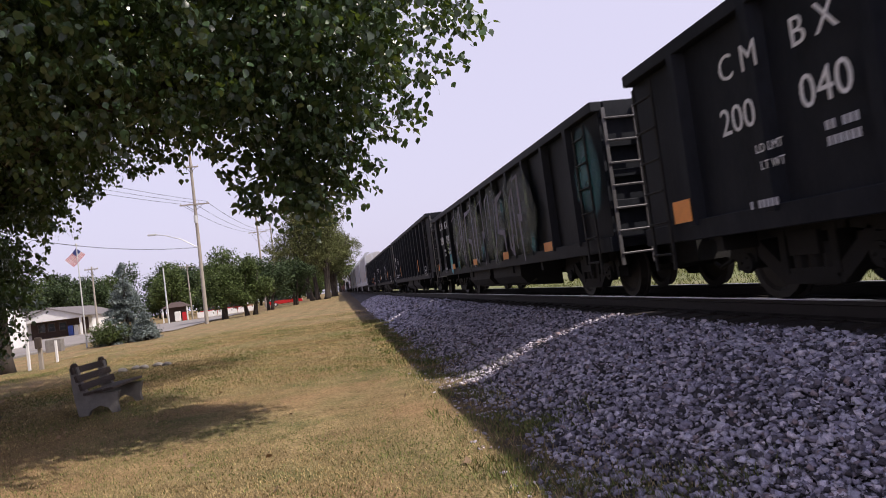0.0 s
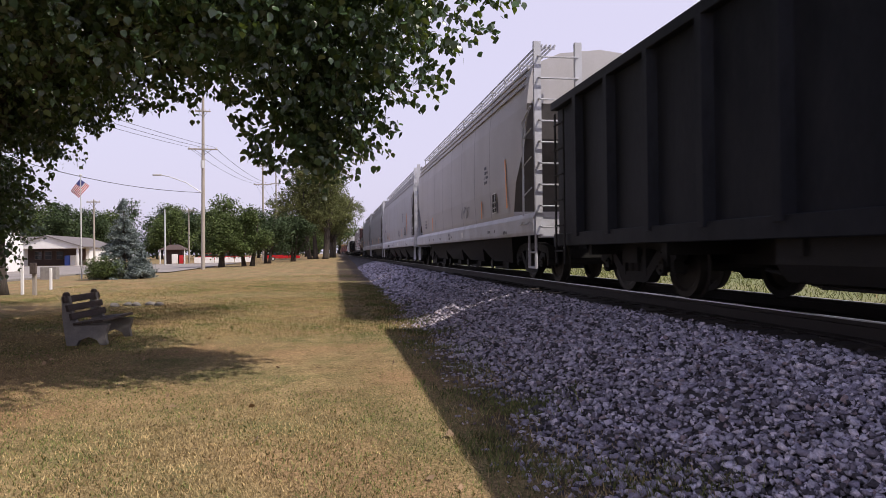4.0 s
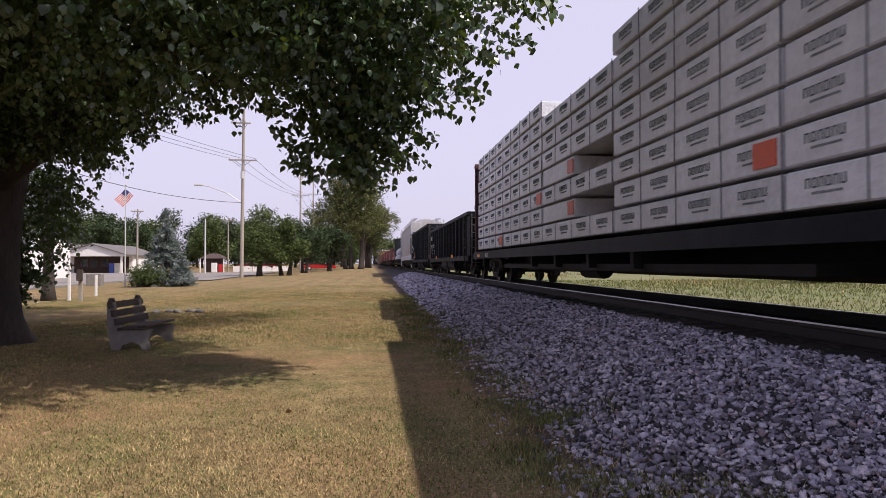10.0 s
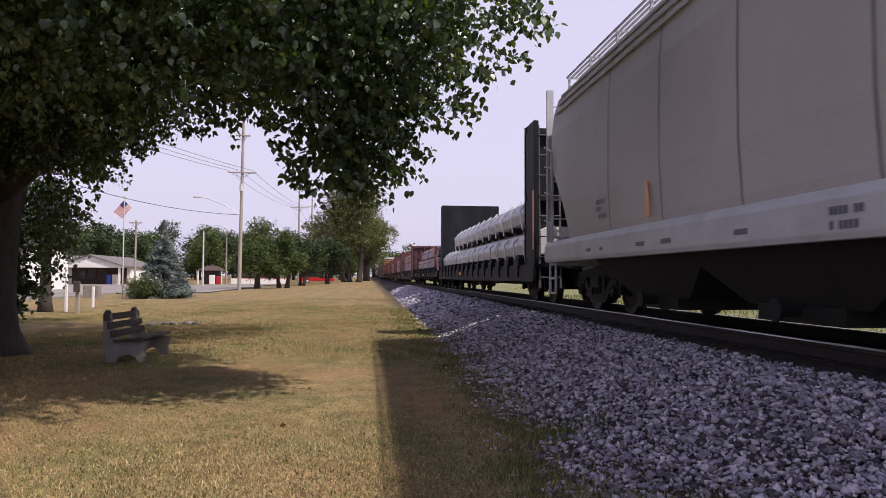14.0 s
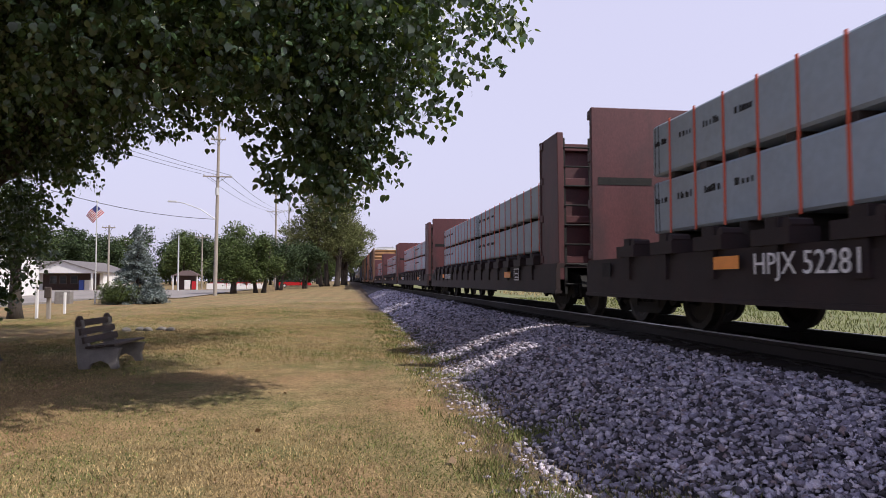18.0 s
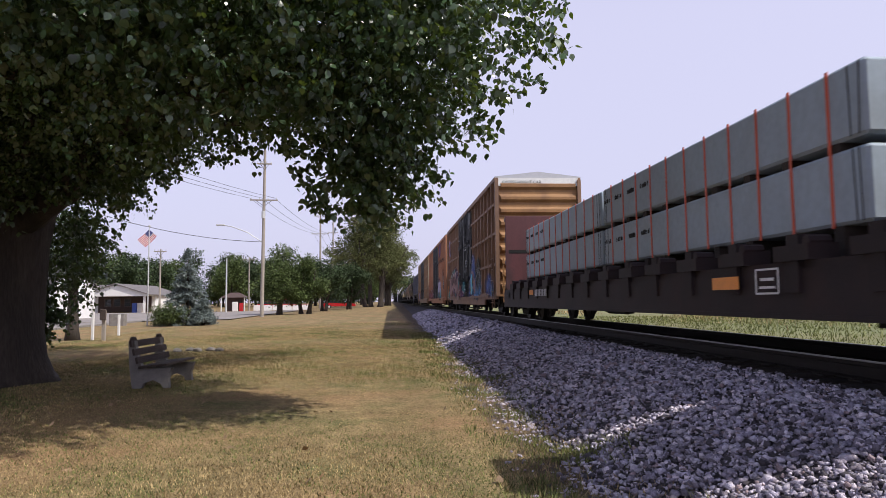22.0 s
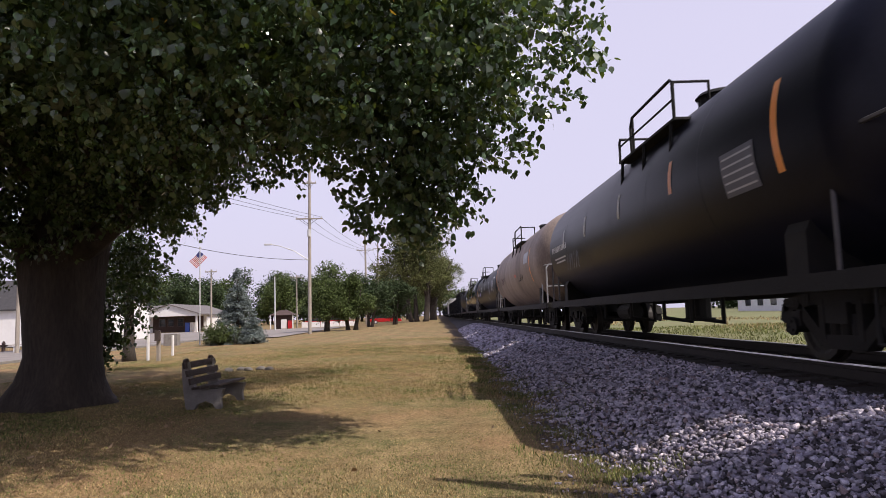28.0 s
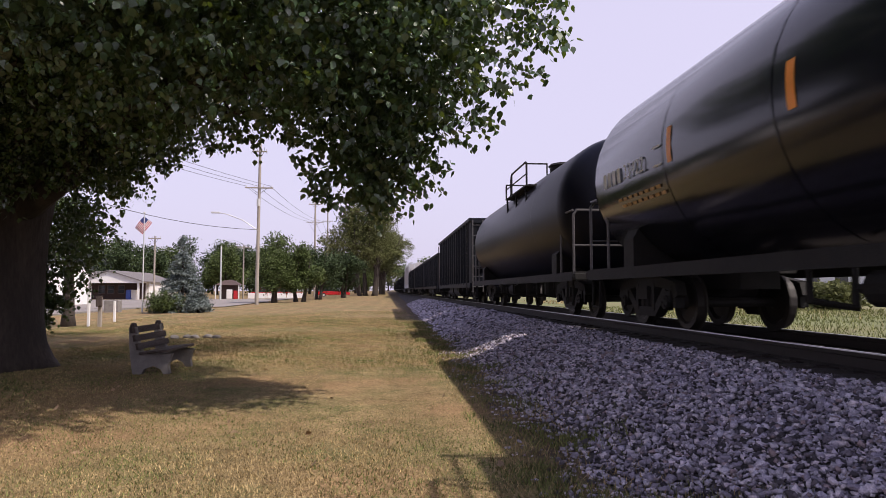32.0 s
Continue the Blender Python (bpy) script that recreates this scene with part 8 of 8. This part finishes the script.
mark(G1, "LD LMT", 6.45, 1.38, .11)
mark(G1, "LT WT", 6.42, 1.23, .11)
small_print(G1, 5.1, 1.35, 24, 2)
rect(G1, 7.85, 1.05, .42, .22, REFLECT)
rect(G1, 3.6, .96, .6, .13, REFLECT)
rect(G1, -3.6, .96, .6, .13, REFLECT)
mark(G2, "JTIX", 6.62, 1.98, .30)
mark(G2, "173", 6.5, 1.55, .29)
small_print(G2, 6.5, 1.1, 26, 2)
small_print(G2, 5.6, 1.12, 27, 2)
data_panel(G2, 5.0, 1.9, .34, .3)
rect(G2, 4.0, 1.3, .14, .5, REFLECT)
scribble(G2, SIDE, 3.4, 1.2, .9, .35, SLATE, 25, 4, .04)
# hoppers: panels, stripes, faint tags
for car, seed in ((H1, 1), (H2, 2), (H3, 3), (H4, 4), (H5, 5)):
    r = random.Random(seed)
    x = -1.572
    dark_panel(car, -6.0, 1.80, .42, .46, x)
    for y, z, hh in ((-7.15, 2.15, 1.1), (-4.6, 1.72, .45), (4.2, 1.72, .5)):
        rect(car, y, z, .11, hh, REFLECT, x - .006, tilt=-7)
    small_print(car, 6.3, 1.9, seed, 3, -1.575, SLATE)
    small_print(car, -4.9, 2.75, seed + 9, 4, -1.568, SLATE)
    rect(car, -2.0, 1.14, .28, .16, WHITE, -1.597, "patch")
    small_print(car, -6.9, 1.06, seed + 19, 1, -1.597, SLATE)
    small_print(car, .5, 1.2, seed + 29, 2, -1.597, SLATE)
    for k in range(6):
        rect(car, r.uniform(-7.5, 7.5), 1.12, r.uniform(.1, .3), .06, SLATE, -1.597, "stencil_line")
    scribble(car, -1.572, r.uniform(-3.5, -2), 1.75, 1.3, .4, SLATE, seed + 40, 6, .018)
for car in (CAR_C, CAR_D, G2):
    mark(car, "C", 4.96, 1.82, .15)
mark(H2, "HPX", 8.0, 2.68, .24, -1.572, SLATE)
mark(H2, "84330", 7.9, 2.12, .24, -1.572, SLATE)
data_panel(H2, 6.25, 2.45, .34, .34, -1.572)
bars(H2, [(5.3 - .12 * i, 1.1, .075, .11) for i in range(13)], -1.597, DARK)
rect(H2, 5.3, 1.7, .12, .6, REFLECT, -1.576)
rect(H2, 6.6, 1.14, .4, .16, PALE, -1.598, "patch")
# tanks: stencils and tags on the curve
def tank_print(car, rows, r=1.60, zc=2.48):
    """Stencils and plates bent to the curve of the tank."""
    for y, z, w, h, mt in rows:
        mid, half = math.asin((z - zc) / r), h / 2 / r
        n = 5 if h > .2 else 1
        bm = bmesh.new()
        rows_ = [[bm.verts.new((-(r + .007) * math.cos(a), q, zc + (r + .007) * math.sin(a))) for q in (-w / 2, w / 2)] for a in (mid - half + 2 * half * i / n for i in range(n + 1))]
        for u, v in zip(rows_, rows_[1:]):
            bm.faces.new((u[0], u[1], v[1], v[0]))
        ob = part("stencil_panel", bm, mt, car)
        ob.matrix_basis = pose(-.004 if mt is not SLATE else 0, y, 0)


tank_print(TP, [(4.1 - .36 * i, 2.46, .26, .26, WHITE) for i in range(7)] + [(4.1 - .2 * i, 2.12, .12, .15, WHITE) for i in range(12)] + [(3.0, 1.92, 2.0, .045, WHITE), (3.0, 1.84, 1.7, .045, WHITE)], 1.52, 2.0)
tank_print(TP, [(-1.6, 2.40 - .09 * i, .55 - .05 * (i % 2), .045, SILL_GREY) for i in range(6)] + [(-2.6, 2.18, .75, .26, YELLOW), (-3.6, 2.26, 1.15, .42, SLATE)] + [(-3.6, 2.10 + .075 * i, 1.02, .022, SILL_GREY) for i in range(5)] + [(-3.35, 1.72, .5, .03, SILL_GREY), (-3.35, 1.46, .5, .03, SILL_GREY), (-3.6, 1.38, .22, .22, WHITE), (-2.4, 2.9, .5, .06, SILL_GREY), (-2.4, 3.0, .6, .06, SILL_GREY)], 1.52, 2.0)
scribble(TP, -1.535, -.2, 2.22, .8, .5, SILL_GREY, 90, 3, .05)
tank_print(T1, [(6.9 - .2 * i, 2.5, .13, .16, WHITE) for i in range(11)] + [(5.9, 2.22, 1.6, .045, WHITE), (5.9, 2.12, 1.3, .045, WHITE), (-5.75, 2.3, .9, .55, SLATE)] + [(-5.75, 2.1 + .1 * i, .8, .025, SILL_GREY) for i in range(5)], 1.66, 2.54)
scribble(T1, -1.675, 3.9, 2.0, 1.6, .45, SLATE, 91, 6, .04)
tank_print(T2, [(-5.05, 2.8, 1.2, .42, SILL_GREY), (-1.4, 2.3, .5, .12, STRAP)], 1.72, 2.58)
scribble(T2, -1.735, 6.3, 2.2, 1.3, .55, DARK, 92, 4, .04)
scribble(T2, -1.735, 3.6, 2.3, 1.4, .35, RED, 94, 5, .035)
scribble(T2, -1.735, -3.6, 2.1, 1.2, .3, DARK, 93, 5, .03)
tank_print(T3, [(-6.3, 2.5, 1.1, .72, SLATE), (-4.2, 2.28, 1.0, .6, SLATE), (-2.4, 1.75, .8, .3, SLATE)] + [(-6.3, 2.24 + .085 * i, .95, .022, SILL_GREY) for i in range(7)] + [(7.7 - .24 * i, 2.28, .09, .28, SILL_GREY) for i in range(4)], 1.56, 2.46)
tank_print(T3, [(7.5 - .32 * i, 1.92 - .10 * (i % 2), .22, .03, SLATE) for i in range(9)] + [(-8.0 - .13 * i, 2.95, .09, .12, WHITE) for i in range(3)], 1.56, 2.46)
letters("206552", .36, WHITE, T3, pose(-1.572, 6.75, 2.12, 0, -5, 0))
scribble(T3, -1.575, 4.2, 2.25, 1.5, .5, SLATE, 95, 9, .03)
spray(T3, -1.58, 4.0, 2.2, 1.2, .5, "lilac", 96)
letters("33422", .34, WHITE, T4, pose(-1.634, 6.95, 2.36))
tank_print(T4, [(7.85 - .22 * i, 2.47, .14, .24, WHITE) for i in range(4)] + [(7.3 - .22 * i, 2.08, .16, .05, YELLOW) for i in range(8)] + [(7.2 - .22 * i, 1.98, .16, .05, YELLOW) for i in range(8)] + [(5.65, 2.62, .3, .03, WHITE), (5.65, 2.36, .3, .03, WHITE)], 1.62, 2.56)
# flat cars
mark(HP[0][0], "HPJX 52281", 4.45, .70, .28, -1.606)
letters("HPJX 52281", .20, WHITE, HP[0][0], pose(.45, -HP[0][1] + 1.07, 2.72) @ pose(0, 0, 0, 0, 0, 90))
for k, (c, hh) in enumerate(HP):
    rect(c, 4.9, .82, .45, .13, REFLECT, -1.604)
    rect(c, -5.5, .78, .6, .14, REFLECT, -1.604)
    rect(c, hh - .9, .8, .3, .2, DARK, -1.572, "stencil_line")
    data_panel(c, -6.35, .78, .4, .24, -1.606)
    if k:
        bars(c, [(4.4 - .17 * i, .80, .09, .17) for i in range(8)], -1.604, SILL_GREY)
mark(F2, "818152", 6.2, .72, .18, -1.572, SILL_GREY)
rect(F2, 5.2, .78, .45, .13, REFLECT, -1.572)
rect(F2, -1.5, .78, .6, .14, REFLECT, -1.572)
rect(F1, 2.0, .78, .5, .13, REFLECT, -1.572)
rect(F1, -f1h + .1, 2.0, .10, 1.4, REFLECT, -1.51)
# box cars
X = -1.606
# B1, far half: red-brown block letters with pale edges on teal and violet
for i, (y, z, w, h, k) in enumerate(((6.5, 1.9, 1.6, .7, "teal"), (5.0, 2.1, 3.4, .8, "teal"), (8.3, 1.0, 1.5, .75, "teal"), (4.0, 1.6, 3.6, 2.0, "purple"), (2.7, 1.3, 1.6, 1.4, "teal"), (1.6, 1.1, 2.6, .9, "pink"), (-.2, 1.2, 2.2, 1.0, "teal"), (.6, .95, 3.0, .4, "purple"))):
    spray(B1, X - .0006 * i - (.06 if y < 2.6 else 0), y, z, w, h, k, 500 + i)
for i, (y, w, h) in enumerate(((7.15, 1.35, 1.2), (6.0, 1.25, 1.45), (4.85, 1.2, 1.5), (3.7, 1.25, 1.45))):
    block_letter(B1, X - .008 - .002 * i, y, .72 + h / 2, w, h, MAGENTA, PINK_LINE, 520 + i)
for i, (y, z) in enumerate(((6.1, 1.75), (5.0, 1.75), (3.9, 1.7))):
    spike(B1, X - .03, y, z, .75, .45, .14, INK, 533 + i)
for i, (y, z, w, h, k) in enumerate(((6.9, 1.55, .5, .5, "purple"), (5.2, 1.15, .8, .7, "purple"), (3.6, 2.0, 1.3, .5, "purple"), (4.4, .95, .7, .4, "teal"))):
    spray(B1, X - .02 - .001 * i, y, z, w, h, k, 535 + i)
for i, mt in enumerate((BLUE, BLUE, STRAP)):
    spike(B1, X, 7.65 + .1 * i, 3.75, .55, 1.0, .16, mt, 530 + 3 * i)
spray(B1, X + .001, 7.6, 3.75, 1.0, .8, "pink", 531)
mark(B1, "25", 7.35, 2.2, .34, X, DARK)
mark(B1, "63", 9.2, 2.1, .34, X, RED)
mark(B1, "39", 8.45, 2.1, .34, X, RED)
mark(B1, "TB", 9.2, 2.55, .34, X, RED)
mark(B1, "OX", 8.45, 2.55, .34, X, RED)
rect(B1, 8.95, 1.3, .12, .5, REFLECT, X)
small_print(B1, 9.2, .95, 61, 3, X, YELLOW)
# B1, near half: blue clouds with dark bubbles and an orange bar
for i, (y, z, w, h, k) in enumerate(((-2.7, 1.35, 1.3, 1.2, "sky"), (-3.6, 1.9, 2.0, 1.7, "blue"), (-4.6, 1.2, 3.8, 1.3, "sky"), (-5.2, 1.7, 2.2, 1.8, "black"), (-8.2, 1.2, 2.4, 1.0, "blue"), (-9.0, 1.0, 1.0, .7, "sky"), (-2.0, .98, 2.4, .5, "blue"), (-.8, 1.0, 1.8, .3, "rust"))):
    spray(B1, X - .0006 * i, y, z, w, h, k, 540 + i)
for i, (y, z, w, h, mt) in enumerate(((-3.0, 1.35, .7, 1.0, CYAN), (-3.35, 1.45, .5, .75, SOFT["black"]), (-4.1, 1.25, .55, .8, MAGENTA), (-4.9, 1.5, .8, 1.1, SOFT["black"]), (-2.7, 1.1, .22, .4, LIME))):
    blob(B1, X - .008 - .001 * i, y, z, w, h, mt, 550 + i, "graffiti_patch", .12)
rect(B1, -3.75, 1.5, .12, .85, REFLECT, X - .03)
small_print(B1, -.9, 3.3, 62, 3, X - .06, SILL_GREY)
small_print(B1, -1.2, 2.5, 63, 3, X - .06, SILL_GREY)
for i, (y, z, w, h, k) in enumerate(((-3.8, 1.55, 2.6, 1.9, "purple"), (-4.2, .98, 3.6, .8, "teal"))):
    spray(B2, X - .0006 * i, y, z, w, h, k, 560 + i)
burner(B2, X - .006, -3.9, 1.55, 2.4, 1.35, 3, LILAC, SOFT["purple"], PURPLE, 570, .05)
blob(B2, X - .02, -5.45, 1.15, .5, .9, CYAN, 566, "graffiti_letter", .3)
spray(B2, X - .03, -3.9, 1.05, 2.8, .55, "teal", 567)
for i, (y, w, k) in enumerate(((4.2, 2.4, "pink"), (6.0, 3.0, "pink"), (7.6, 1.8, "purple"), (3.3, 1.2, "purple"))):
    spray(B2, X - .0006 * i, y, 1.15, w, 1.1, k, 574 + i)
scribble(B2, X - .004, 5.2, 1.6, 1.6, .35, PALE_LINE, 579, 5, .04)
scribble(B2, X - .004, -7.4, 2.6, 1.0, .5, INK, 577, 5, .05)
rect(B2, -7.6, 1.72, .62, .58, INK, X, "data_board")
data_panel(B2, -7.6, 1.72, .62, .58, X - .004)
rect(B2, -7.4, 2.2, .3, .24, CYAN, X, "sticker")
rect(B2, -5.7, 1.6, .08, .7, YELLOW, X)
rect(B2, -4.4, 1.3, .08, .7, YELLOW, X - .035)
letters("RAIL CAR POOLING EXPERIENCE", .34, DARK, B2, pose(X, -3.3, 3.35))
scribble(B2, X, -4.6, 4.3, 1.7, .9, PURPLE, 578, 4, .2)
spray(B3, X, 6.3, 1.25, 3.0, 1.2, "lilac", 580)
blob(B3, X - .003, 6.35, 1.2, 2.4, .85, LILAC_FILL, 581, "graffiti_patch", .18, 26)
for i in range(5):
    arch(B3, X - .006 - .0004 * i, 7.2 - .43 * i, 1.2, .36, .7, .07, LILAC, 590 + i)
spray(B3, X + .001, 6.3, 1.0, 3.6, .7, "rust", 595)
mark(B3, "00", 6.95, 2.1, .36, X, DARK)
mark(B3, "36", 7.85, 2.05, .34, X, SLATE)
rect(B3, 9.6, 1.4, .3, .3, YELLOW, X)
dark_panel(RH, -5.35, 2.12, .36, .40, -1.512)
rect(RH, -6.2, 1.98, .42, .24, REFLECT, -1.512)
rect(RH, -2.6, 1.68, .45, .10, REFLECT, -1.512)
rect(RH, -7.0, 3.6, .3, .5, BLUE, -1.512, "sticker")
rect(RH, 3.2, 2.4, .25, .3, SILL_GREY, -1.512, "patch")


# ---- loose ballast stones and grass ----
def rocks(cx, cy, cz, size, seed):
    """Angular stones as one set of vertices and triangles."""
    rg = np.random.default_rng(seed)
    block = np.array([(x, y, z) for x in (-1, 1) for y in (-1, 1) for z in (-1, 1)]) * .72
    tri = np.array([(0, 1, 3), (0, 3, 2), (4, 6, 7), (4, 7, 5), (0, 4, 5), (0, 5, 1), (2, 3, 7), (2, 7, 6), (0, 2, 6), (0, 6, 4), (1, 5, 7), (1, 7, 3)])
    n = len(cx)
    v = block[None] * (1 + rg.uniform(-.5, .45, (n, 8, 1))) * rg.uniform(.5, 1.25, (n, 1, 3)) + rg.uniform(-.22, .22, (n, 8, 3))
    q = rg.normal(0, 1, (n, 4))
    q /= np.linalg.norm(q, axis=1, keepdims=True)
    w, x, y, z = q.T
    m = np.stack([np.stack([1 - 2 * (y * y + z * z), 2 * (x * y - z * w), 2 * (x * z + y * w)], -1), np.stack([2 * (x * y + z * w), 1 - 2 * (x * x + z * z), 2 * (y * z - x * w)], -1), np.stack([2 * (x * z - y * w), 2 * (y * z + x * w), 1 - 2 * (x * x + y * y)], -1)], 1)
    v = np.einsum("nij,nkj->nki", m, v) * np.asarray(size)[:, None, None]
    v[:, :, 2] *= .8
    v += np.stack([cx, cy, cz], 1)[:, None, :]
    return v.reshape(-1, 3), (tri[None] + 8 * np.arange(n)[:, None, None]).reshape(-1, 3)


def bank_heights(x):
    return np.interp(x, [1.45, 2.0, 2.7, 3.4, 3.75, 4.6], [-0.06, 0.08, 0.40, 0.60, 0.655, 0.66])


rg = np.random.default_rng(17)
n = 74000
cx = 1.1 + 3.05 * rg.uniform(0, 1, n) ** .85
cy = 2.4 + 21 * rg.uniform(0, 1, n) ** 1.5
keep = rg.uniform(0, 1, n) < np.clip((cx - 1.25 - .35 * np.sin(cy * 1.7) * np.sin(cy * .6 + 1)) / 1.2, .035, 1) * np.clip((4.12 - cx) / .3, 0.08, 1)
cx, cy = cx[keep], cy[keep]
sz = (.009 + .021 * rg.uniform(0, 1, len(cx)) ** 1.7) * (1 + .022 * cy)
cz = np.maximum(bank_heights(cx), .0) + rg.uniform(-.012, .034, len(cx)) * np.clip((cx - .6) / 1.5, .3, 1)
bx, by = rg.uniform(1.4, 4.1, 5000), rg.uniform(-9, 2.5, 5000)
cx, cy = np.concatenate([cx, bx]), np.concatenate([cy, by])
cz = np.concatenate([cz, bank_heights(bx) + rg.uniform(0, .03, 5000)])
sz = np.concatenate([sz, rg.uniform(.026, .05, 5000)])
st = put("loose_stone_layer", soup("loose_stone_layer", *rocks(cx, cy, cz, sz, 18), STONE), BANK)
st["kind"] = "stuff"
n = 7000
cx2, cy2 = rg.uniform(1.5, 4.1, n), rg.uniform(20, 62, n)
st = put("far_stone_layer", soup("far_stone_layer", *rocks(cx2, cy2, bank_heights(cx2) + .01, rg.uniform(.05, .085, n), 19), STONE), BANK)
st["kind"] = "stuff"
kinds = []
for k in range(8):
    v, f = rocks(np.zeros(1), np.zeros(1), np.zeros(1), np.ones(1), 100 + k)
    kinds.append(soup("stone", v, f, STONE))
for k in range(300):
    x, y = rg.uniform(1.6, 3.4), rg.uniform(3.4, 7.5)
    s = rg.uniform(.018, .038)
    o = put("stone", kinds[k % 8], BANK)
    o.matrix_basis = pose(x, y, float(bank_heights(x)) + .03, 0, 0, 47 * k) @ Matrix.Diagonal((s, s, s * .85, 1))


def blades(name, label, n, region, mat, seed, tall, mask, power=2.3):
    """Single grass blades: narrow triangles, thinning out with distance."""
    rg = np.random.default_rng(seed)
    x0, x1, y0, y1 = region
    x = rg.uniform(x0, x1, n)
    y = y0 + (y1 - y0) * rg.uniform(0, 1, n) ** power
    k = mask(x, y, rg)
    x, y = x[k], y[k]
    m = len(x)
    z = np.where(x > 9, .25 + .05 + .004 * np.clip(y - 12, 0, 300), np.maximum(np.where(x > 1.45, bank_heights(x), -1), .004 * np.clip(y - 12, 0, 300) - .011 * np.clip(-x - 3, 0, 22))) - .005
    a = rg.uniform(0, 2 * np.pi, m)
    h = tall * rg.uniform(.5, 1.3, m)
    w = (.0018 + .00062 * np.abs(y)) * rg.uniform(.7, 1.4, m)
    lean = rg.uniform(.2, 1.0, m) * h
    b = rg.uniform(0, 2 * np.pi, m)
    p = np.stack([x, y, z], 1)
    s = np.stack([np.cos(a), np.sin(a), np.zeros(m)], 1) * w[:, None]
    tip = p + np.stack([np.cos(b) * lean, np.sin(b) * lean, h], 1)
    v = np.stack([p - s, p + s, tip], 1).reshape(-1, 3)
    f = np.arange(3 * m).reshape(-1, 3)
    ob = put(name, soup(name, v, f, mat))
    return tagged(ob, label, "grass", kind="stuff")


def patch(x, y):
    return .8 * np.sin(x * 1.7 + 1.3 * np.sin(y * .6)) + .8 * np.sin(y * 1.1 + 2 * np.sin(x * .8)) + .7 * np.sin(x * 4.1 + y * 2.9) + .7 * np.sin(x * 9.3 + 2 * np.sin(y * 3.7)) * np.sin(y * 7.1 + 2 * np.sin(x * 2.9))


def sward(sign, bias):
    """Keeps blades inside the open lawn and gathers straw and green ones in patches."""
    def keep(x, y, r):
        near = (np.abs(x) < 1.6 + y * .75) & (r.uniform(8, 46, len(x)) > y) & (x < 1.45 + .22 * np.sin(y * 2.3) + .15 * np.sin(y * 5.1) + r.normal(0, .12, len(x)))
        return near & (r.uniform(-1.6, 1.6, len(x)) * sign > patch(x, y) * 1.0 * sign + bias)
    return keep


blades("dry_grass", "short dry straw-coloured lawn grass", 900000, (-13, 2.1, 2.6, 46), BLADE, 31, .026, sward(1, -.4))
blades("green_grass", "short green lawn grass in patches", 520000, (-13, 2.1, 2.6, 46), GREEN_BLADE, 32, .030, sward(-1, 0))
blades("verge_grass", "longer grass and weeds along the ballast edge", 60000, (.9, 3.0, 2.6, 30), GREEN_BLADE, 33, .075, lambda x, y, r: r.uniform(0, 1, len(x)) < np.clip(1.05 - np.abs(x - 1.52 - .25 * np.sin(y * 2.2)) * 1.4, .0, 1) * (.06 + .94 * (np.sin(y * 3.1 + x * 4) + .6 * np.sin(y * 7.3) > .1)))
blades("verge_straw", "dry brown grass and weeds along the ballast edge", 30000, (.9, 2.8, 2.6, 30), BLADE, 37, .06, lambda x, y, r: r.uniform(0, 1, len(x)) < np.clip(1.0 - np.abs(x - 1.45 - .25 * np.sin(y * 1.7 + 1)) * 1.5, .0, 1))
blades("trodden_grass", "short dry straw-coloured grass on the open lawn", 45000, (-9, 1.5, -7, 2.7), BLADE, 36, .028, lambda x, y, r: y > -99, 1.0)
blades("field_grass", "yellow-green uncut grass across the track", 40000, (9.8, 26, 2, 40), GREEN_BLADE, 34, .12, lambda x, y, r: r.uniform(-1.6, 1.6, len(x)) < patch(x * .4, y * .3) * .6 + .4, 1.2)
blades("dry_weeds", "dry straw-coloured weeds across the track", 9000, (12, 34, 4, 60), BLADE, 35, .22, lambda x, y, r: patch(x * .3, y * .25) > .9, 1.0)
fl = rg.uniform(0, 1, (150, 2))
lx, ly = -8.5 + 9.6 * fl[:, 0], 3.2 + 14 * fl[:, 1]
lp = np.stack([lx, ly, .012 - .011 * np.clip(-lx - 3, 0, 22)], 1)
ob = leaf_cloud("fallen_leaves", lp, 1, .085, .01, material("withered_leaf", (0.33, 0.22, 0.13), 0.8, vary=0.3, island=0.4, bump=0), None, 44, 0.0)
tagged(ob, "scattered withered leaves on the lawn", "leaves")


motions()
